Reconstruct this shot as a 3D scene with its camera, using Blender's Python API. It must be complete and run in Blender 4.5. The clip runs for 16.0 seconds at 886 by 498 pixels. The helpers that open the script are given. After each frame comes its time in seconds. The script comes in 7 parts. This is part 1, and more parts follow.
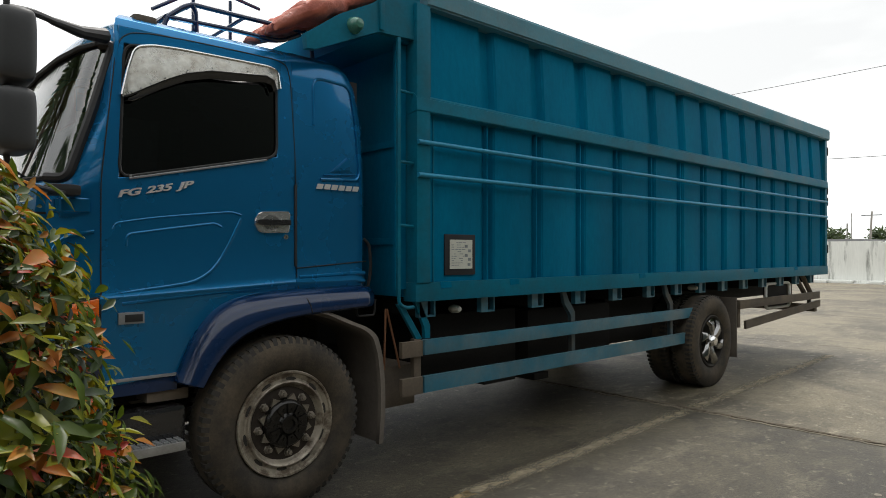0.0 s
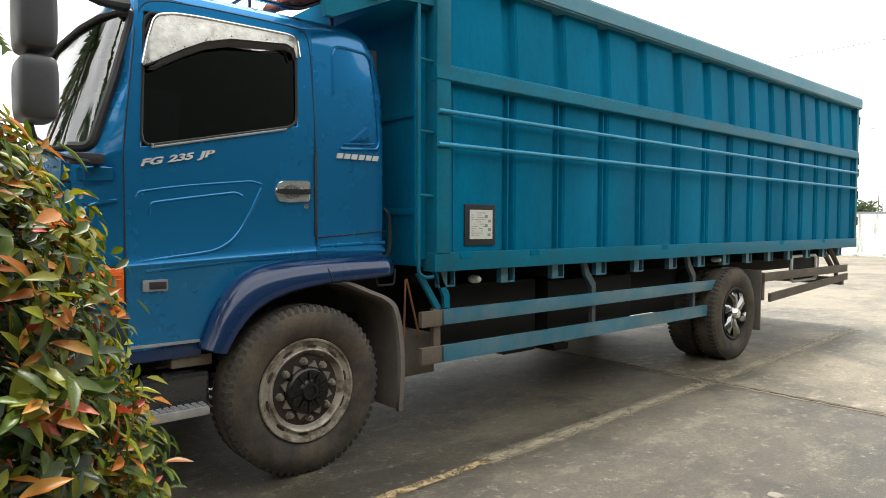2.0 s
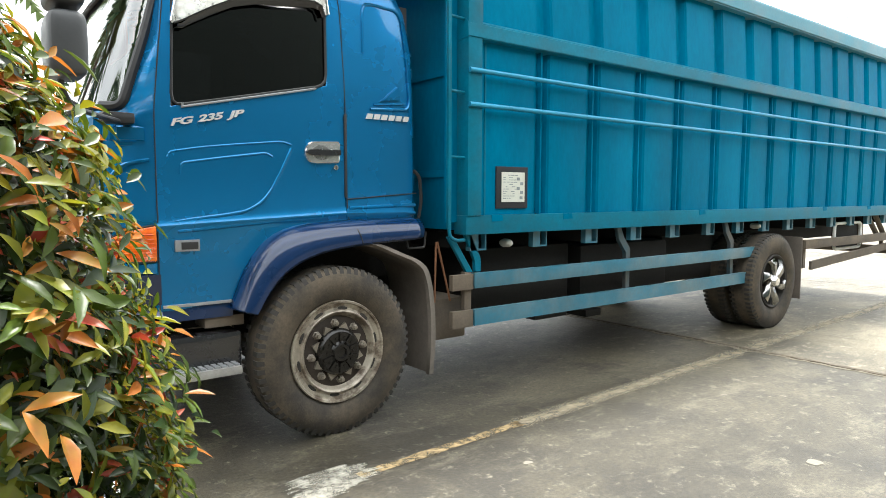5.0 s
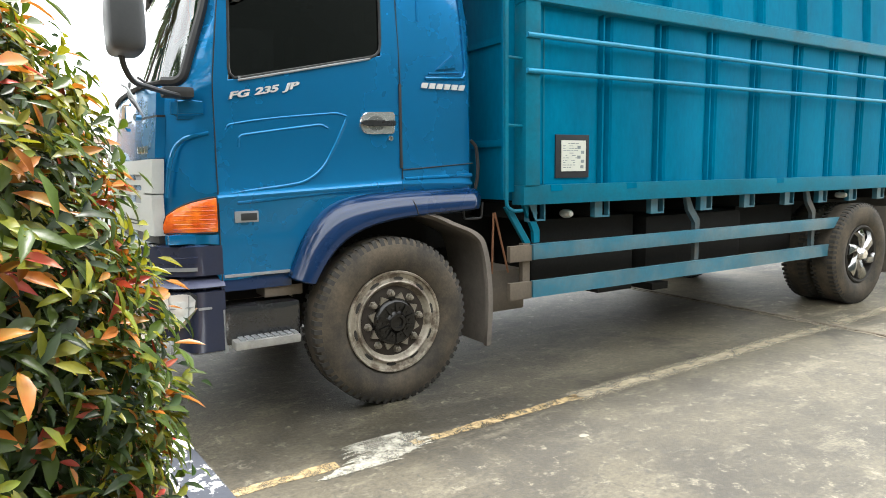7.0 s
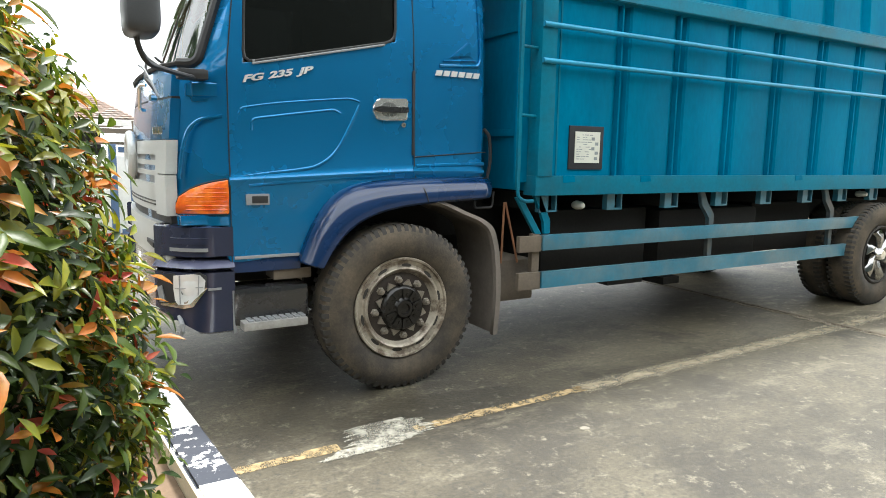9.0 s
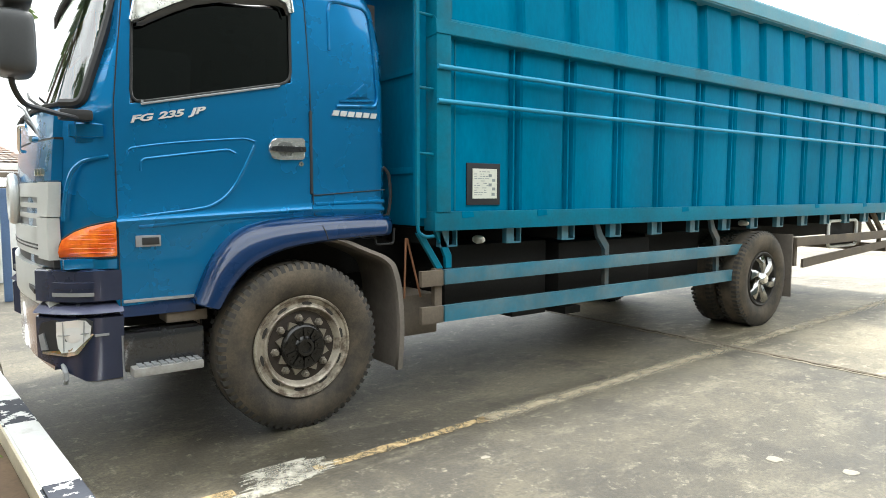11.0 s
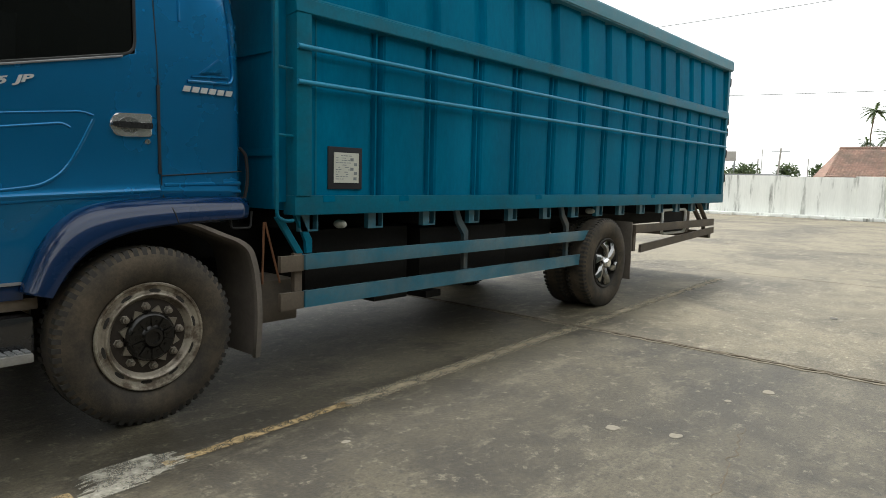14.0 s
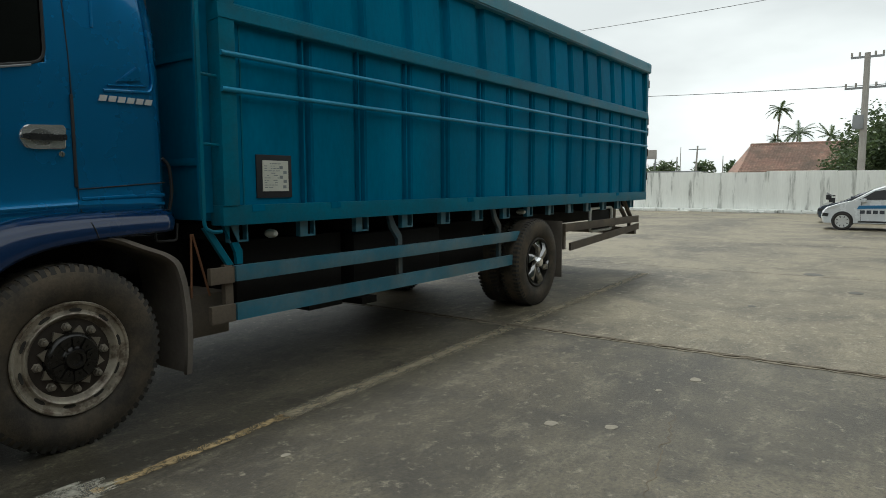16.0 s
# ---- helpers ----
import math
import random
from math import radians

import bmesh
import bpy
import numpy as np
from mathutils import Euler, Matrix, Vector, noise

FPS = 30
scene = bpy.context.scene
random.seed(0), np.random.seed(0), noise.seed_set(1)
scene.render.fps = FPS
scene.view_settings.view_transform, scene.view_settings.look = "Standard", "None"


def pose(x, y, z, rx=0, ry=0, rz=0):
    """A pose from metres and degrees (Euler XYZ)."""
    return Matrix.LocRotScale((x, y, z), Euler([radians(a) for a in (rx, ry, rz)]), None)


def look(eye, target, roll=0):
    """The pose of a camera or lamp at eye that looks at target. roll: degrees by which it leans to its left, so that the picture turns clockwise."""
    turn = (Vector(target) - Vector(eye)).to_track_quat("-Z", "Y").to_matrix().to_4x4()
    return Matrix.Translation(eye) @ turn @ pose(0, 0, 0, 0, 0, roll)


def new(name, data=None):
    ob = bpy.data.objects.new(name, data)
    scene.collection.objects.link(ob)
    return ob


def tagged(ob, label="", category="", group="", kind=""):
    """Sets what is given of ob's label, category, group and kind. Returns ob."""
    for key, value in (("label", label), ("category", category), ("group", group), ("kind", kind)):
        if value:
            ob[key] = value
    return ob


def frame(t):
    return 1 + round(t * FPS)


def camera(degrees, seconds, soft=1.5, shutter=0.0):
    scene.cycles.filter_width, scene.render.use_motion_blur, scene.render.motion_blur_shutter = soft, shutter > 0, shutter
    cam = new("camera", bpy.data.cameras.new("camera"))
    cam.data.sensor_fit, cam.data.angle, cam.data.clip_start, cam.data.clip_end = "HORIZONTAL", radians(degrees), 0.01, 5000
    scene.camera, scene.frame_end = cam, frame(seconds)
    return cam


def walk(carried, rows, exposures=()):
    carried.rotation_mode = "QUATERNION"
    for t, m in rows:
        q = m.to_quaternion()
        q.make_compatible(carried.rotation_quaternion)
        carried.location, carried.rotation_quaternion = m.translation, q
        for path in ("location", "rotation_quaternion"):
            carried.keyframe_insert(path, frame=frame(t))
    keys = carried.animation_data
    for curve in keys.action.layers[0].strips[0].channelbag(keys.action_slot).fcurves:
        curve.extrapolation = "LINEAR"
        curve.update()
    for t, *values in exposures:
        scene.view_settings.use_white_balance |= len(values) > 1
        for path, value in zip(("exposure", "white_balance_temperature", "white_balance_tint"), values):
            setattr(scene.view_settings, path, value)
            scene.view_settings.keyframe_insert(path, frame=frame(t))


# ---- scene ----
cam = camera(68.2, 16.0, soft=0.9)
METRES, EYE, TILT, LEAN, TURN = 0.455, 1.66, 0.0, 0.0, -43.7
PATH = [
    (0, (0.478, 0.27, 1.57), (1.827, 1.747, 1.578), 0.0),
    (0.5, (0.483, 0.256, 1.578), (1.809, 1.752, 1.557), -0.3),
    (1, (0.484, 0.252, 1.573), (1.794, 1.763, 1.541), -0.3),
    (1.5, (0.487, 0.277, 1.554), (1.803, 1.784, 1.521), -0.2),
    (2, (0.491, 0.267, 1.559), (1.79, 1.786, 1.48), 0.2),
    (2.5, (0.5, 0.279, 1.545), (1.806, 1.79, 1.445), 0.5),
    (3, (0.499, 0.279, 1.514), (1.8, 1.794, 1.423), 0.1),
    (3.5, (0.508, 0.294, 1.497), (1.813, 1.805, 1.379), 0.2),
    (4, (0.522, 0.275, 1.5), (1.815, 1.795, 1.364), 0.7),
    (4.2, (0.523, 0.279, 1.495), (1.795, 1.816, 1.36), 0.7),
    (6.3, (0.528, 0.346, 1.508), (1.692, 1.956, 1.285), -0.4),
    (6.5, (0.569, 0.303, 1.484), (1.698, 1.939, 1.266), -0.1),
    (7, (0.624, 0.282, 1.463), (1.664, 1.973, 1.222), -0.7),
    (7.5, (0.646, 0.248, 1.461), (1.612, 1.983, 1.227), -0.6),
    (8, (0.661, 0.245, 1.468), (1.603, 1.982, 1.163), 0.3),
    (8.5, (0.669, 0.239, 1.48), (1.599, 1.978, 1.147), 0.9),
    (9, (0.662, 0.247, 1.492), (1.655, 1.959, 1.202), 1.0),
    (9.2, (0.678, 0.233, 1.476), (1.685, 1.942, 1.22), 0.3),
    (11.3, (0.762, 0.1, 1.482), (1.973, 1.683, 1.32), 0.5),
    (11.5, (0.756, 0.104, 1.489), (1.98, 1.678, 1.329), 0.8),
    (12, (0.76, 0.095, 1.488), (2.027, 1.633, 1.317), 1.0),
    (12.5, (0.766, 0.088, 1.49), (2.101, 1.567, 1.319), 1.1),
    (13, (0.761, 0.089, 1.49), (2.153, 1.515, 1.321), 1.6),
    (13.5, (0.761, 0.088, 1.49), (2.199, 1.466, 1.307), 1.5),
    (14, (0.764, 0.085, 1.484), (2.256, 1.4, 1.272), 1.4),
    (14.5, (0.764, 0.082, 1.48), (2.273, 1.38, 1.279), 0.9),
    (15, (0.761, 0.092, 1.485), (2.31, 1.342, 1.286), 0.6),
    (15.5, (0.755, 0.082, 1.488), (2.332, 1.297, 1.295), 0.0),
    (16, (0.758, 0.083, 1.486), (2.376, 1.242, 1.289), -0.2),
]
EXPOSURES = [
    (0.0, -0.28, 6500, 10),
    (1.0, 0.22, 6500, 10),
    (2.0, 0.76, 6550, 11),
    (3.5, 1.16, 6550, 10),
    (4.2, 1.24, 6450, 9),
    (6.5, 1.84, 6150, 8),
    (7.0, 1.60, 6350, 9),
    (7.5, 1.45, 6400, 9),
    (9.0, 1.41, 6300, 8),
    (11.5, 1.46, 6300, 7),
    (12.5, 1.16, 6450, 8),
    (14.0, 0.14, 6450, 8),
    (16.0, -0.54, 6250, 4),
]
walk(cam, [(t, look(eye, target, roll)) for t, eye, target, roll in PATH], EXPOSURES)

# ---- light ----
world = bpy.data.worlds.new("sky")
scene.world = world
world.use_nodes = True
wn, wl = world.node_tree.nodes, world.node_tree.links
wbg = wn["Background"]
sky = wn.new("ShaderNodeTexSky")
sky.sky_type = "NISHITA"
sky.sun_disc = False
sky.sun_elevation, sky.sun_rotation = radians(58), radians(20)
sky.air_density, sky.dust_density = 1.0, 4.0
veil = wn.new("ShaderNodeHueSaturation")
veil.inputs["Saturation"].default_value = 0.30
wl.new(sky.outputs[0], veil.inputs["Color"])
wtc = wn.new("ShaderNodeTexCoord")
wmap = wn.new("ShaderNodeMapping")
wmap.inputs["Scale"].default_value = (1.0, 1.0, 3.2)
wl.new(wtc.outputs["Generated"], wmap.inputs[0])
cloud = wn.new("ShaderNodeTexNoise")
cloud.inputs["Scale"].default_value, cloud.inputs["Detail"].default_value = 1.7, 6
wl.new(wmap.outputs[0], cloud.inputs["Vector"])
cramp = wn.new("ShaderNodeMapRange")
cramp.inputs[1].default_value, cramp.inputs[2].default_value = 0.40, 0.62
cramp.inputs[3].default_value, cramp.inputs[4].default_value = 0.62, 1.0
wl.new(cloud.outputs["Fac"], cramp.inputs[0])
cmix = wn.new("ShaderNodeMix")
cmix.data_type = "RGBA"
cmix.inputs["B"].default_value = (14.6, 14.8, 14.6, 1)
wl.new(cramp.outputs[0], cmix.inputs["Factor"])
wl.new(veil.outputs[0], cmix.inputs["A"])
wl.new(cmix.outputs["Result"], wbg.inputs["Color"])
wbg.inputs["Strength"].default_value = 0.106

sun = new("sun", bpy.data.lights.new("sun", "SUN"))
sun.data.energy, sun.data.angle, sun.data.color = 3.7, radians(11), (1.0, 0.96, 0.9)
sun.matrix_world = look((0, 0, 30), (0 - 7, 0 - 4, 30 - 20))

# ---- materials ----
def link(nt, a, b):
    nt.links.new(a, b)


def surface(name, colour, rough=0.5, metal=0.0, var=0.12, scale=3.0, fine=40.0, bump=0.1, coat=0.0, second=None, cover=0.5,
            second_scale=2.0, sharp=0.12, island=0.0, piece=0.0, spec=0.5, rvar=0.1, stretch=(1, 1, 1), depth=0.004):
    """A procedural surface: colour broken at two scales, a second colour in patches, fine relief."""
    m = bpy.data.materials.new(name)
    m.use_nodes = True
    nt = m.node_tree
    b = nt.nodes["Principled BSDF"]
    tc = nt.nodes.new("ShaderNodeTexCoord")
    mp = nt.nodes.new("ShaderNodeMapping")
    mp.inputs["Scale"].default_value = stretch
    link(nt, tc.outputs["Object"], mp.inputs[0])
    def tex(s, detail=5.0, rough_=0.6):
        n = nt.nodes.new("ShaderNodeTexNoise")
        n.inputs["Scale"].default_value, n.inputs["Detail"].default_value, n.inputs["Roughness"].default_value = s, detail, rough_
        link(nt, mp.outputs[0], n.inputs["Vector"])
        return n.outputs["Fac"]
    def ranged(x, a, c, lo, hi):
        r = nt.nodes.new("ShaderNodeMapRange")
        for i, v in enumerate((a, c, lo, hi)):
            r.inputs[i + 1].default_value = v
        link(nt, x, r.inputs[0])
        return r.outputs[0]
    def times(a, c):
        r = nt.nodes.new("ShaderNodeMath")
        r.operation = "MULTIPLY"
        link(nt, a, r.inputs[0])
        if isinstance(c, (int, float)):
            r.inputs[1].default_value = c
        else:
            link(nt, c, r.inputs[1])
        return r.outputs[0]
    coarse, grain = tex(scale), tex(fine, 3.0)
    v = times(ranged(coarse, 0.3, 0.7, 1 - var, 1 + var), ranged(grain, 0.25, 0.75, 1 - 0.6 * var, 1 + 0.6 * var))
    if island:
        g = nt.nodes.new("ShaderNodeNewGeometry")
        v = times(v, ranged(g.outputs["Random Per Island"], 0, 1, 1 - island, 1 + island))
    if piece:
        o = nt.nodes.new("ShaderNodeObjectInfo")
        v = times(v, ranged(o.outputs["Random"], 0, 1, 1 - piece, 1 + piece))
    base = nt.nodes.new("ShaderNodeMix")
    base.data_type = "RGBA"
    base.inputs["A"].default_value = (*colour, 1)
    base.inputs["B"].default_value = (*(second or colour), 1)
    base.inputs["Factor"].default_value = 0
    if second:
        link(nt, ranged(tex(second_scale, 8.0, 0.65), cover - sharp, cover + sharp, 1, 0), base.inputs["Factor"])
    mul = nt.nodes.new("ShaderNodeMix")
    mul.data_type, mul.blend_type = "RGBA", "MULTIPLY"
    mul.inputs["Factor"].default_value = 1
    link(nt, base.outputs["Result"], mul.inputs["A"])
    link(nt, v, mul.inputs["B"])
    link(nt, mul.outputs["Result"], b.inputs["Base Color"])
    link(nt, ranged(coarse, 0.3, 0.7, max(0.02, rough - rvar), min(1, rough + rvar)), b.inputs["Roughness"])
    b.inputs["Metallic"].default_value = metal
    b.inputs["Specular IOR Level"].default_value = spec
    b.inputs["Coat Weight"].default_value = coat
    b.inputs["Coat Roughness"].default_value = 0.05
    if bump:
        bp = nt.nodes.new("ShaderNodeBump")
        bp.inputs["Strength"].default_value, bp.inputs["Distance"].default_value = bump, depth
        link(nt, grain, bp.inputs["Height"])
        link(nt, bp.outputs[0], b.inputs["Normal"])
    return m


def glass(name, tint, gloss=1.0, ior=1.5):
    """A tinted pane: what it lets through takes its tint, what it mirrors follows Fresnel."""
    m = bpy.data.materials.new(name)
    m.use_nodes = True
    nt = m.node_tree
    nt.nodes.remove(nt.nodes["Principled BSDF"])
    clear, shine, mix, fr = (nt.nodes.new("ShaderNode" + k) for k in ("BsdfTransparent", "BsdfGlossy", "MixShader", "Fresnel"))
    clear.inputs[0].default_value = (*tint, 1)
    shine.inputs["Color"].default_value = (gloss, gloss, gloss, 1)
    shine.inputs["Roughness"].default_value = 0.02
    fr.inputs["IOR"].default_value = ior
    link(nt, fr.outputs[0], mix.inputs[0])
    link(nt, clear.outputs[0], mix.inputs[1])
    link(nt, shine.outputs[0], mix.inputs[2])
    link(nt, mix.outputs[0], nt.nodes["Material Output"].inputs[0])
    return m


def worn_paint(name, colour, cover, scale=6.0, rough=0.8, soft=0.06, line=None):
    """Road paint worn through in flecks."""
    m = surface(name, colour, rough, var=0.2, scale=4, fine=60, bump=0.2)
    nt = m.node_tree
    b, out = nt.nodes["Principled BSDF"], nt.nodes["Material Output"]
    tc = nt.nodes.new("ShaderNodeTexCoord")
    n = nt.nodes.new("ShaderNodeTexNoise")
    n.inputs["Scale"].default_value, n.inputs["Detail"].default_value, n.inputs["Roughness"].default_value = scale, 9, 0.72
    link(nt, tc.outputs["Object"], n.inputs["Vector"])
    r = nt.nodes.new("ShaderNodeMapRange")
    r.inputs[1].default_value, r.inputs[2].default_value = cover - soft, cover + soft
    link(nt, n.outputs["Fac"], r.inputs[0])
    clear, mix = nt.nodes.new("ShaderNodeBsdfTransparent"), nt.nodes.new("ShaderNodeMixShader")
    if line:
        # worn away towards the edges of the line y = c + k x
        c, k, half = line
        dot, off, fade, both = nt.nodes.new("ShaderNodeVectorMath"), nt.nodes.new("ShaderNodeMath"), nt.nodes.new("ShaderNodeMapRange"), nt.nodes.new("ShaderNodeMath")
        dot.operation, off.operation, both.operation = "DOT_PRODUCT", "SUBTRACT", "MULTIPLY"
        dot.inputs[1].default_value = (-k, 1, 0)
        off.inputs[1].default_value = c
        size = nt.nodes.new("ShaderNodeMath")
        size.operation = "ABSOLUTE"
        fade.inputs[1].default_value, fade.inputs[2].default_value, fade.inputs[3].default_value, fade.inputs[4].default_value = 0.25 * half, half, 1, 0
        link(nt, tc.outputs["Object"], dot.inputs[0])
        link(nt, dot.outputs["Value"], off.inputs[0])
        link(nt, off.outputs[0], size.inputs[0])
        link(nt, size.outputs[0], fade.inputs[0])
        link(nt, r.outputs[0], both.inputs[0])
        link(nt, fade.outputs[0], both.inputs[1])
        link(nt, both.outputs[0], mix.inputs[0])
    else:
        link(nt, r.outputs[0], mix.inputs[0])
    link(nt, clear.outputs[0], mix.inputs[1])
    link(nt, b.outputs[0], mix.inputs[2])
    link(nt, mix.outputs[0], out.inputs[0])
    return m


CAB_BLUE = surface("cab_blue_paint", (0.006, 0.172, 0.405), 0.27, 0.55, 0.025, 1.2, 90, 0.0, coat=0.7, rvar=0.04, spec=0.1)
FENDER_BLUE = surface("fender_blue_paint", (0.003, 0.022, 0.080), 0.28, 0.0, 0.08, 2, 90, 0.03, coat=0.9, rvar=0.05, spec=0.2)
NAVY = surface("bumper_navy_paint", (0.020, 0.027, 0.060), 0.22, 0.2, 0.1, 2, 70, 0.03, coat=0.5)
TEAL = surface("box_teal_paint", (0.0002, 0.178, 0.316), 0.48, 0.0, 0.14, 0.9, 30, 0.06, second=(0.0004, 0.116, 0.215), cover=0.46, second_scale=1.1,
               sharp=0.2, spec=0.02, stretch=(1, 1, 0.35))
TEAL_RAIL = surface("rail_teal_paint", (0.003, 0.148, 0.232), 0.40, 0.0, 0.14, 1.5, 40, 0.08, second=(0.018, 0.135, 0.195), cover=0.42, second_scale=3, spec=0.12)
# paler than the other rails: the sky's reflection is put into this colour
TOP_RAIL = surface("sky_lit_rail_paint", (0.045, 0.215, 0.29), 0.45, 0.0, 0.16, 1.5, 40, 0.1, second=(0.09, 0.22, 0.27), cover=0.45, second_scale=2.5, spec=0.4)
# brighter than the box paint: the rods' sky highlight put into the base colour
ROD = surface("rod_highlight_paint", (0.022, 0.27, 0.45), 0.38, 0.1, 0.1, 3, 60, 0.05, spec=0.35)
GUARD = surface("guard_rail_paint", (0.028, 0.150, 0.220), 0.42, 0.0, 0.18, 2, 40, 0.1, second=(0.11, 0.185, 0.215), cover=0.47, second_scale=2.5)
GUARD_POST = surface("guard_post_paint", (0.035, 0.075, 0.095), 0.6, 0.0, 0.2, 3, 40, 0.15, second=(0.09, 0.085, 0.075), cover=0.46, second_scale=3)
DUSTY = surface("dusty_metal", (0.100, 0.083, 0.066), 0.8, 0.0, 0.2, 3, 50, 0.2, second=(0.145, 0.115, 0.085), cover=0.5)
DUSTY_FLAP = surface("dusty_rubber", (0.155, 0.132, 0.112), 0.85, 0.0, 0.15, 3, 60, 0.2, second=(0.095, 0.082, 0.068), cover=0.48)
TYRE = surface("dusty_tyre", (0.030, 0.025, 0.019), 0.75, 0.0, 0.34, 5, 70, 0.35, second=(0.088, 0.068, 0.045), cover=0.49, second_scale=3.2)
TREAD = surface("tread_rubber", (0.034, 0.031, 0.027), 0.85, 0.0, 0.2, 6, 70, 0.2)
RIM = surface("worn_silver_rim", (0.35, 0.31, 0.25), 0.42, 0.3, 0.22, 6, 60, 0.2, second=(0.13, 0.10, 0.074), cover=0.48, second_scale=9, sharp=0.06)
NUT = surface("nut_steel", (0.27, 0.24, 0.20), 0.45, 0.6, 0.2, 20, 90, 0.1)
GREASE = surface("greasy_hub", (0.012, 0.011, 0.010), 0.20, 0.2, 0.3, 20, 90, 0.3)
RUST = surface("rusty_disc", (0.036, 0.027, 0.021), 0.7, 0.2, 0.3, 15, 80, 0.3)
CHROME = surface("chrome", (0.78, 0.78, 0.78), 0.10, 1.0, 0.06, 5, 60, 0.0, rvar=0.04)
CHROME_WORN = surface("mottled_chrome", (0.42, 0.42, 0.39), 0.30, 0.75, 0.2, 14, 45, 0.3, second=(0.30, 0.285, 0.25), cover=0.48, second_scale=12, rvar=0.12)
SILVER = surface("silver_letter", (0.60, 0.61, 0.60), 0.35, 0.15, 0.06, 9, 60, 0.03)
HANDLE = surface("worn_chrome_handle", (0.62, 0.62, 0.61), 0.22, 0.75, 0.1, 9, 60, 0.04, coat=0.4)
LOOP_WHITE = surface("white_tube_paint", (0.78, 0.78, 0.75), 0.5, 0.0, 0.08, 5, 60, 0.05)
SPOKE = surface("dull_chrome", (0.30, 0.30, 0.30), 0.16, 1.0, 0.12, 6, 60, 0.05)
# paler than the navy of the bumper ends
LEDGE = surface("pale_ledge", (0.10, 0.105, 0.165), 0.25, 0.1, 0.12, 6, 70, 0.05, coat=0.5)
BLACK = surface("black_plastic", (0.018, 0.018, 0.019), 0.5, 0.0, 0.12, 4, 90, 0.08)
MIRROR_SHELL = surface("grey_mirror_shell", (0.045, 0.047, 0.05), 0.42, 0.0, 0.1, 4, 90, 0.06)
RUBBER = surface("seal_rubber", (0.012, 0.012, 0.012), 0.6, 0.0, 0.1, 5, 80, 0.05)
UNDER = surface("chassis_black", (0.014, 0.013, 0.012), 0.8, 0.0, 0.3, 4, 40, 0.2, spec=0.25)
GREY_PANEL = surface("light_grey_grille", (0.50, 0.51, 0.49), 0.4, 0.0, 0.05, 3, 80, 0.03, coat=0.3)
AMBER = surface("amber_lens", (0.70, 0.095, 0.006), 0.16, 0.0, 0.15, 8, 25, 0.35, coat=0.6, second=(0.95, 0.24, 0.02), cover=0.45, second_scale=9)
LENS = surface("clear_headlamp", (0.92, 0.93, 0.94), 0.10, 0.40, 0.04, 14, 30, 0.1, coat=0.8)
INSIDE = surface("cab_trim", (0.03, 0.03, 0.032), 0.8, 0.0, 0.1, 4, 60, 0.1)
SIDE_GLASS = glass("dark_tinted_glass", (0.02, 0.022, 0.022))
FRONT_GLASS = glass("windscreen_glass", (0.30, 0.36, 0.34), 1.0, 2.5)
VISOR_RED = surface("red_cloth", (0.24, 0.03, 0.025), 0.8, 0.0, 0.15, 6, 60, 0.1)
PAPER = surface("paper_sheet", (0.62, 0.63, 0.56), 0.6, 0.0, 0.05, 6, 80, 0.02)
INK = surface("faded_ink", (0.22, 0.25, 0.26), 0.7, 0.0, 0.2, 9, 80, 0.0)
FRAME_DARK = surface("sticker_border", (0.012, 0.014, 0.018), 0.7, 0.0, 0.1, 6, 80, 0.03)
BOWL = surface("handle_hollow", (0.34, 0.34, 0.34), 0.25, 0.8, 0.1, 9, 60, 0.04)
STEP_GLOSS = surface("glossy_black_plastic", (0.022, 0.022, 0.024), 0.16, 0.0, 0.12, 4, 90, 0.08, coat=0.6)
BULB = surface("white_marker_lens", (0.50, 0.50, 0.45), 0.3, 0.0, 0.08, 10, 60, 0.05)
TARP = surface("orange_tarpaulin", (0.52, 0.16, 0.10), 0.55, 0.0, 0.2, 5, 30, 0.4, second=(0.42, 0.10, 0.065), cover=0.5, depth=0.02)
CORD = surface("rust_rod", (0.22, 0.10, 0.05), 0.7, 0.2, 0.2, 9, 60, 0.1)


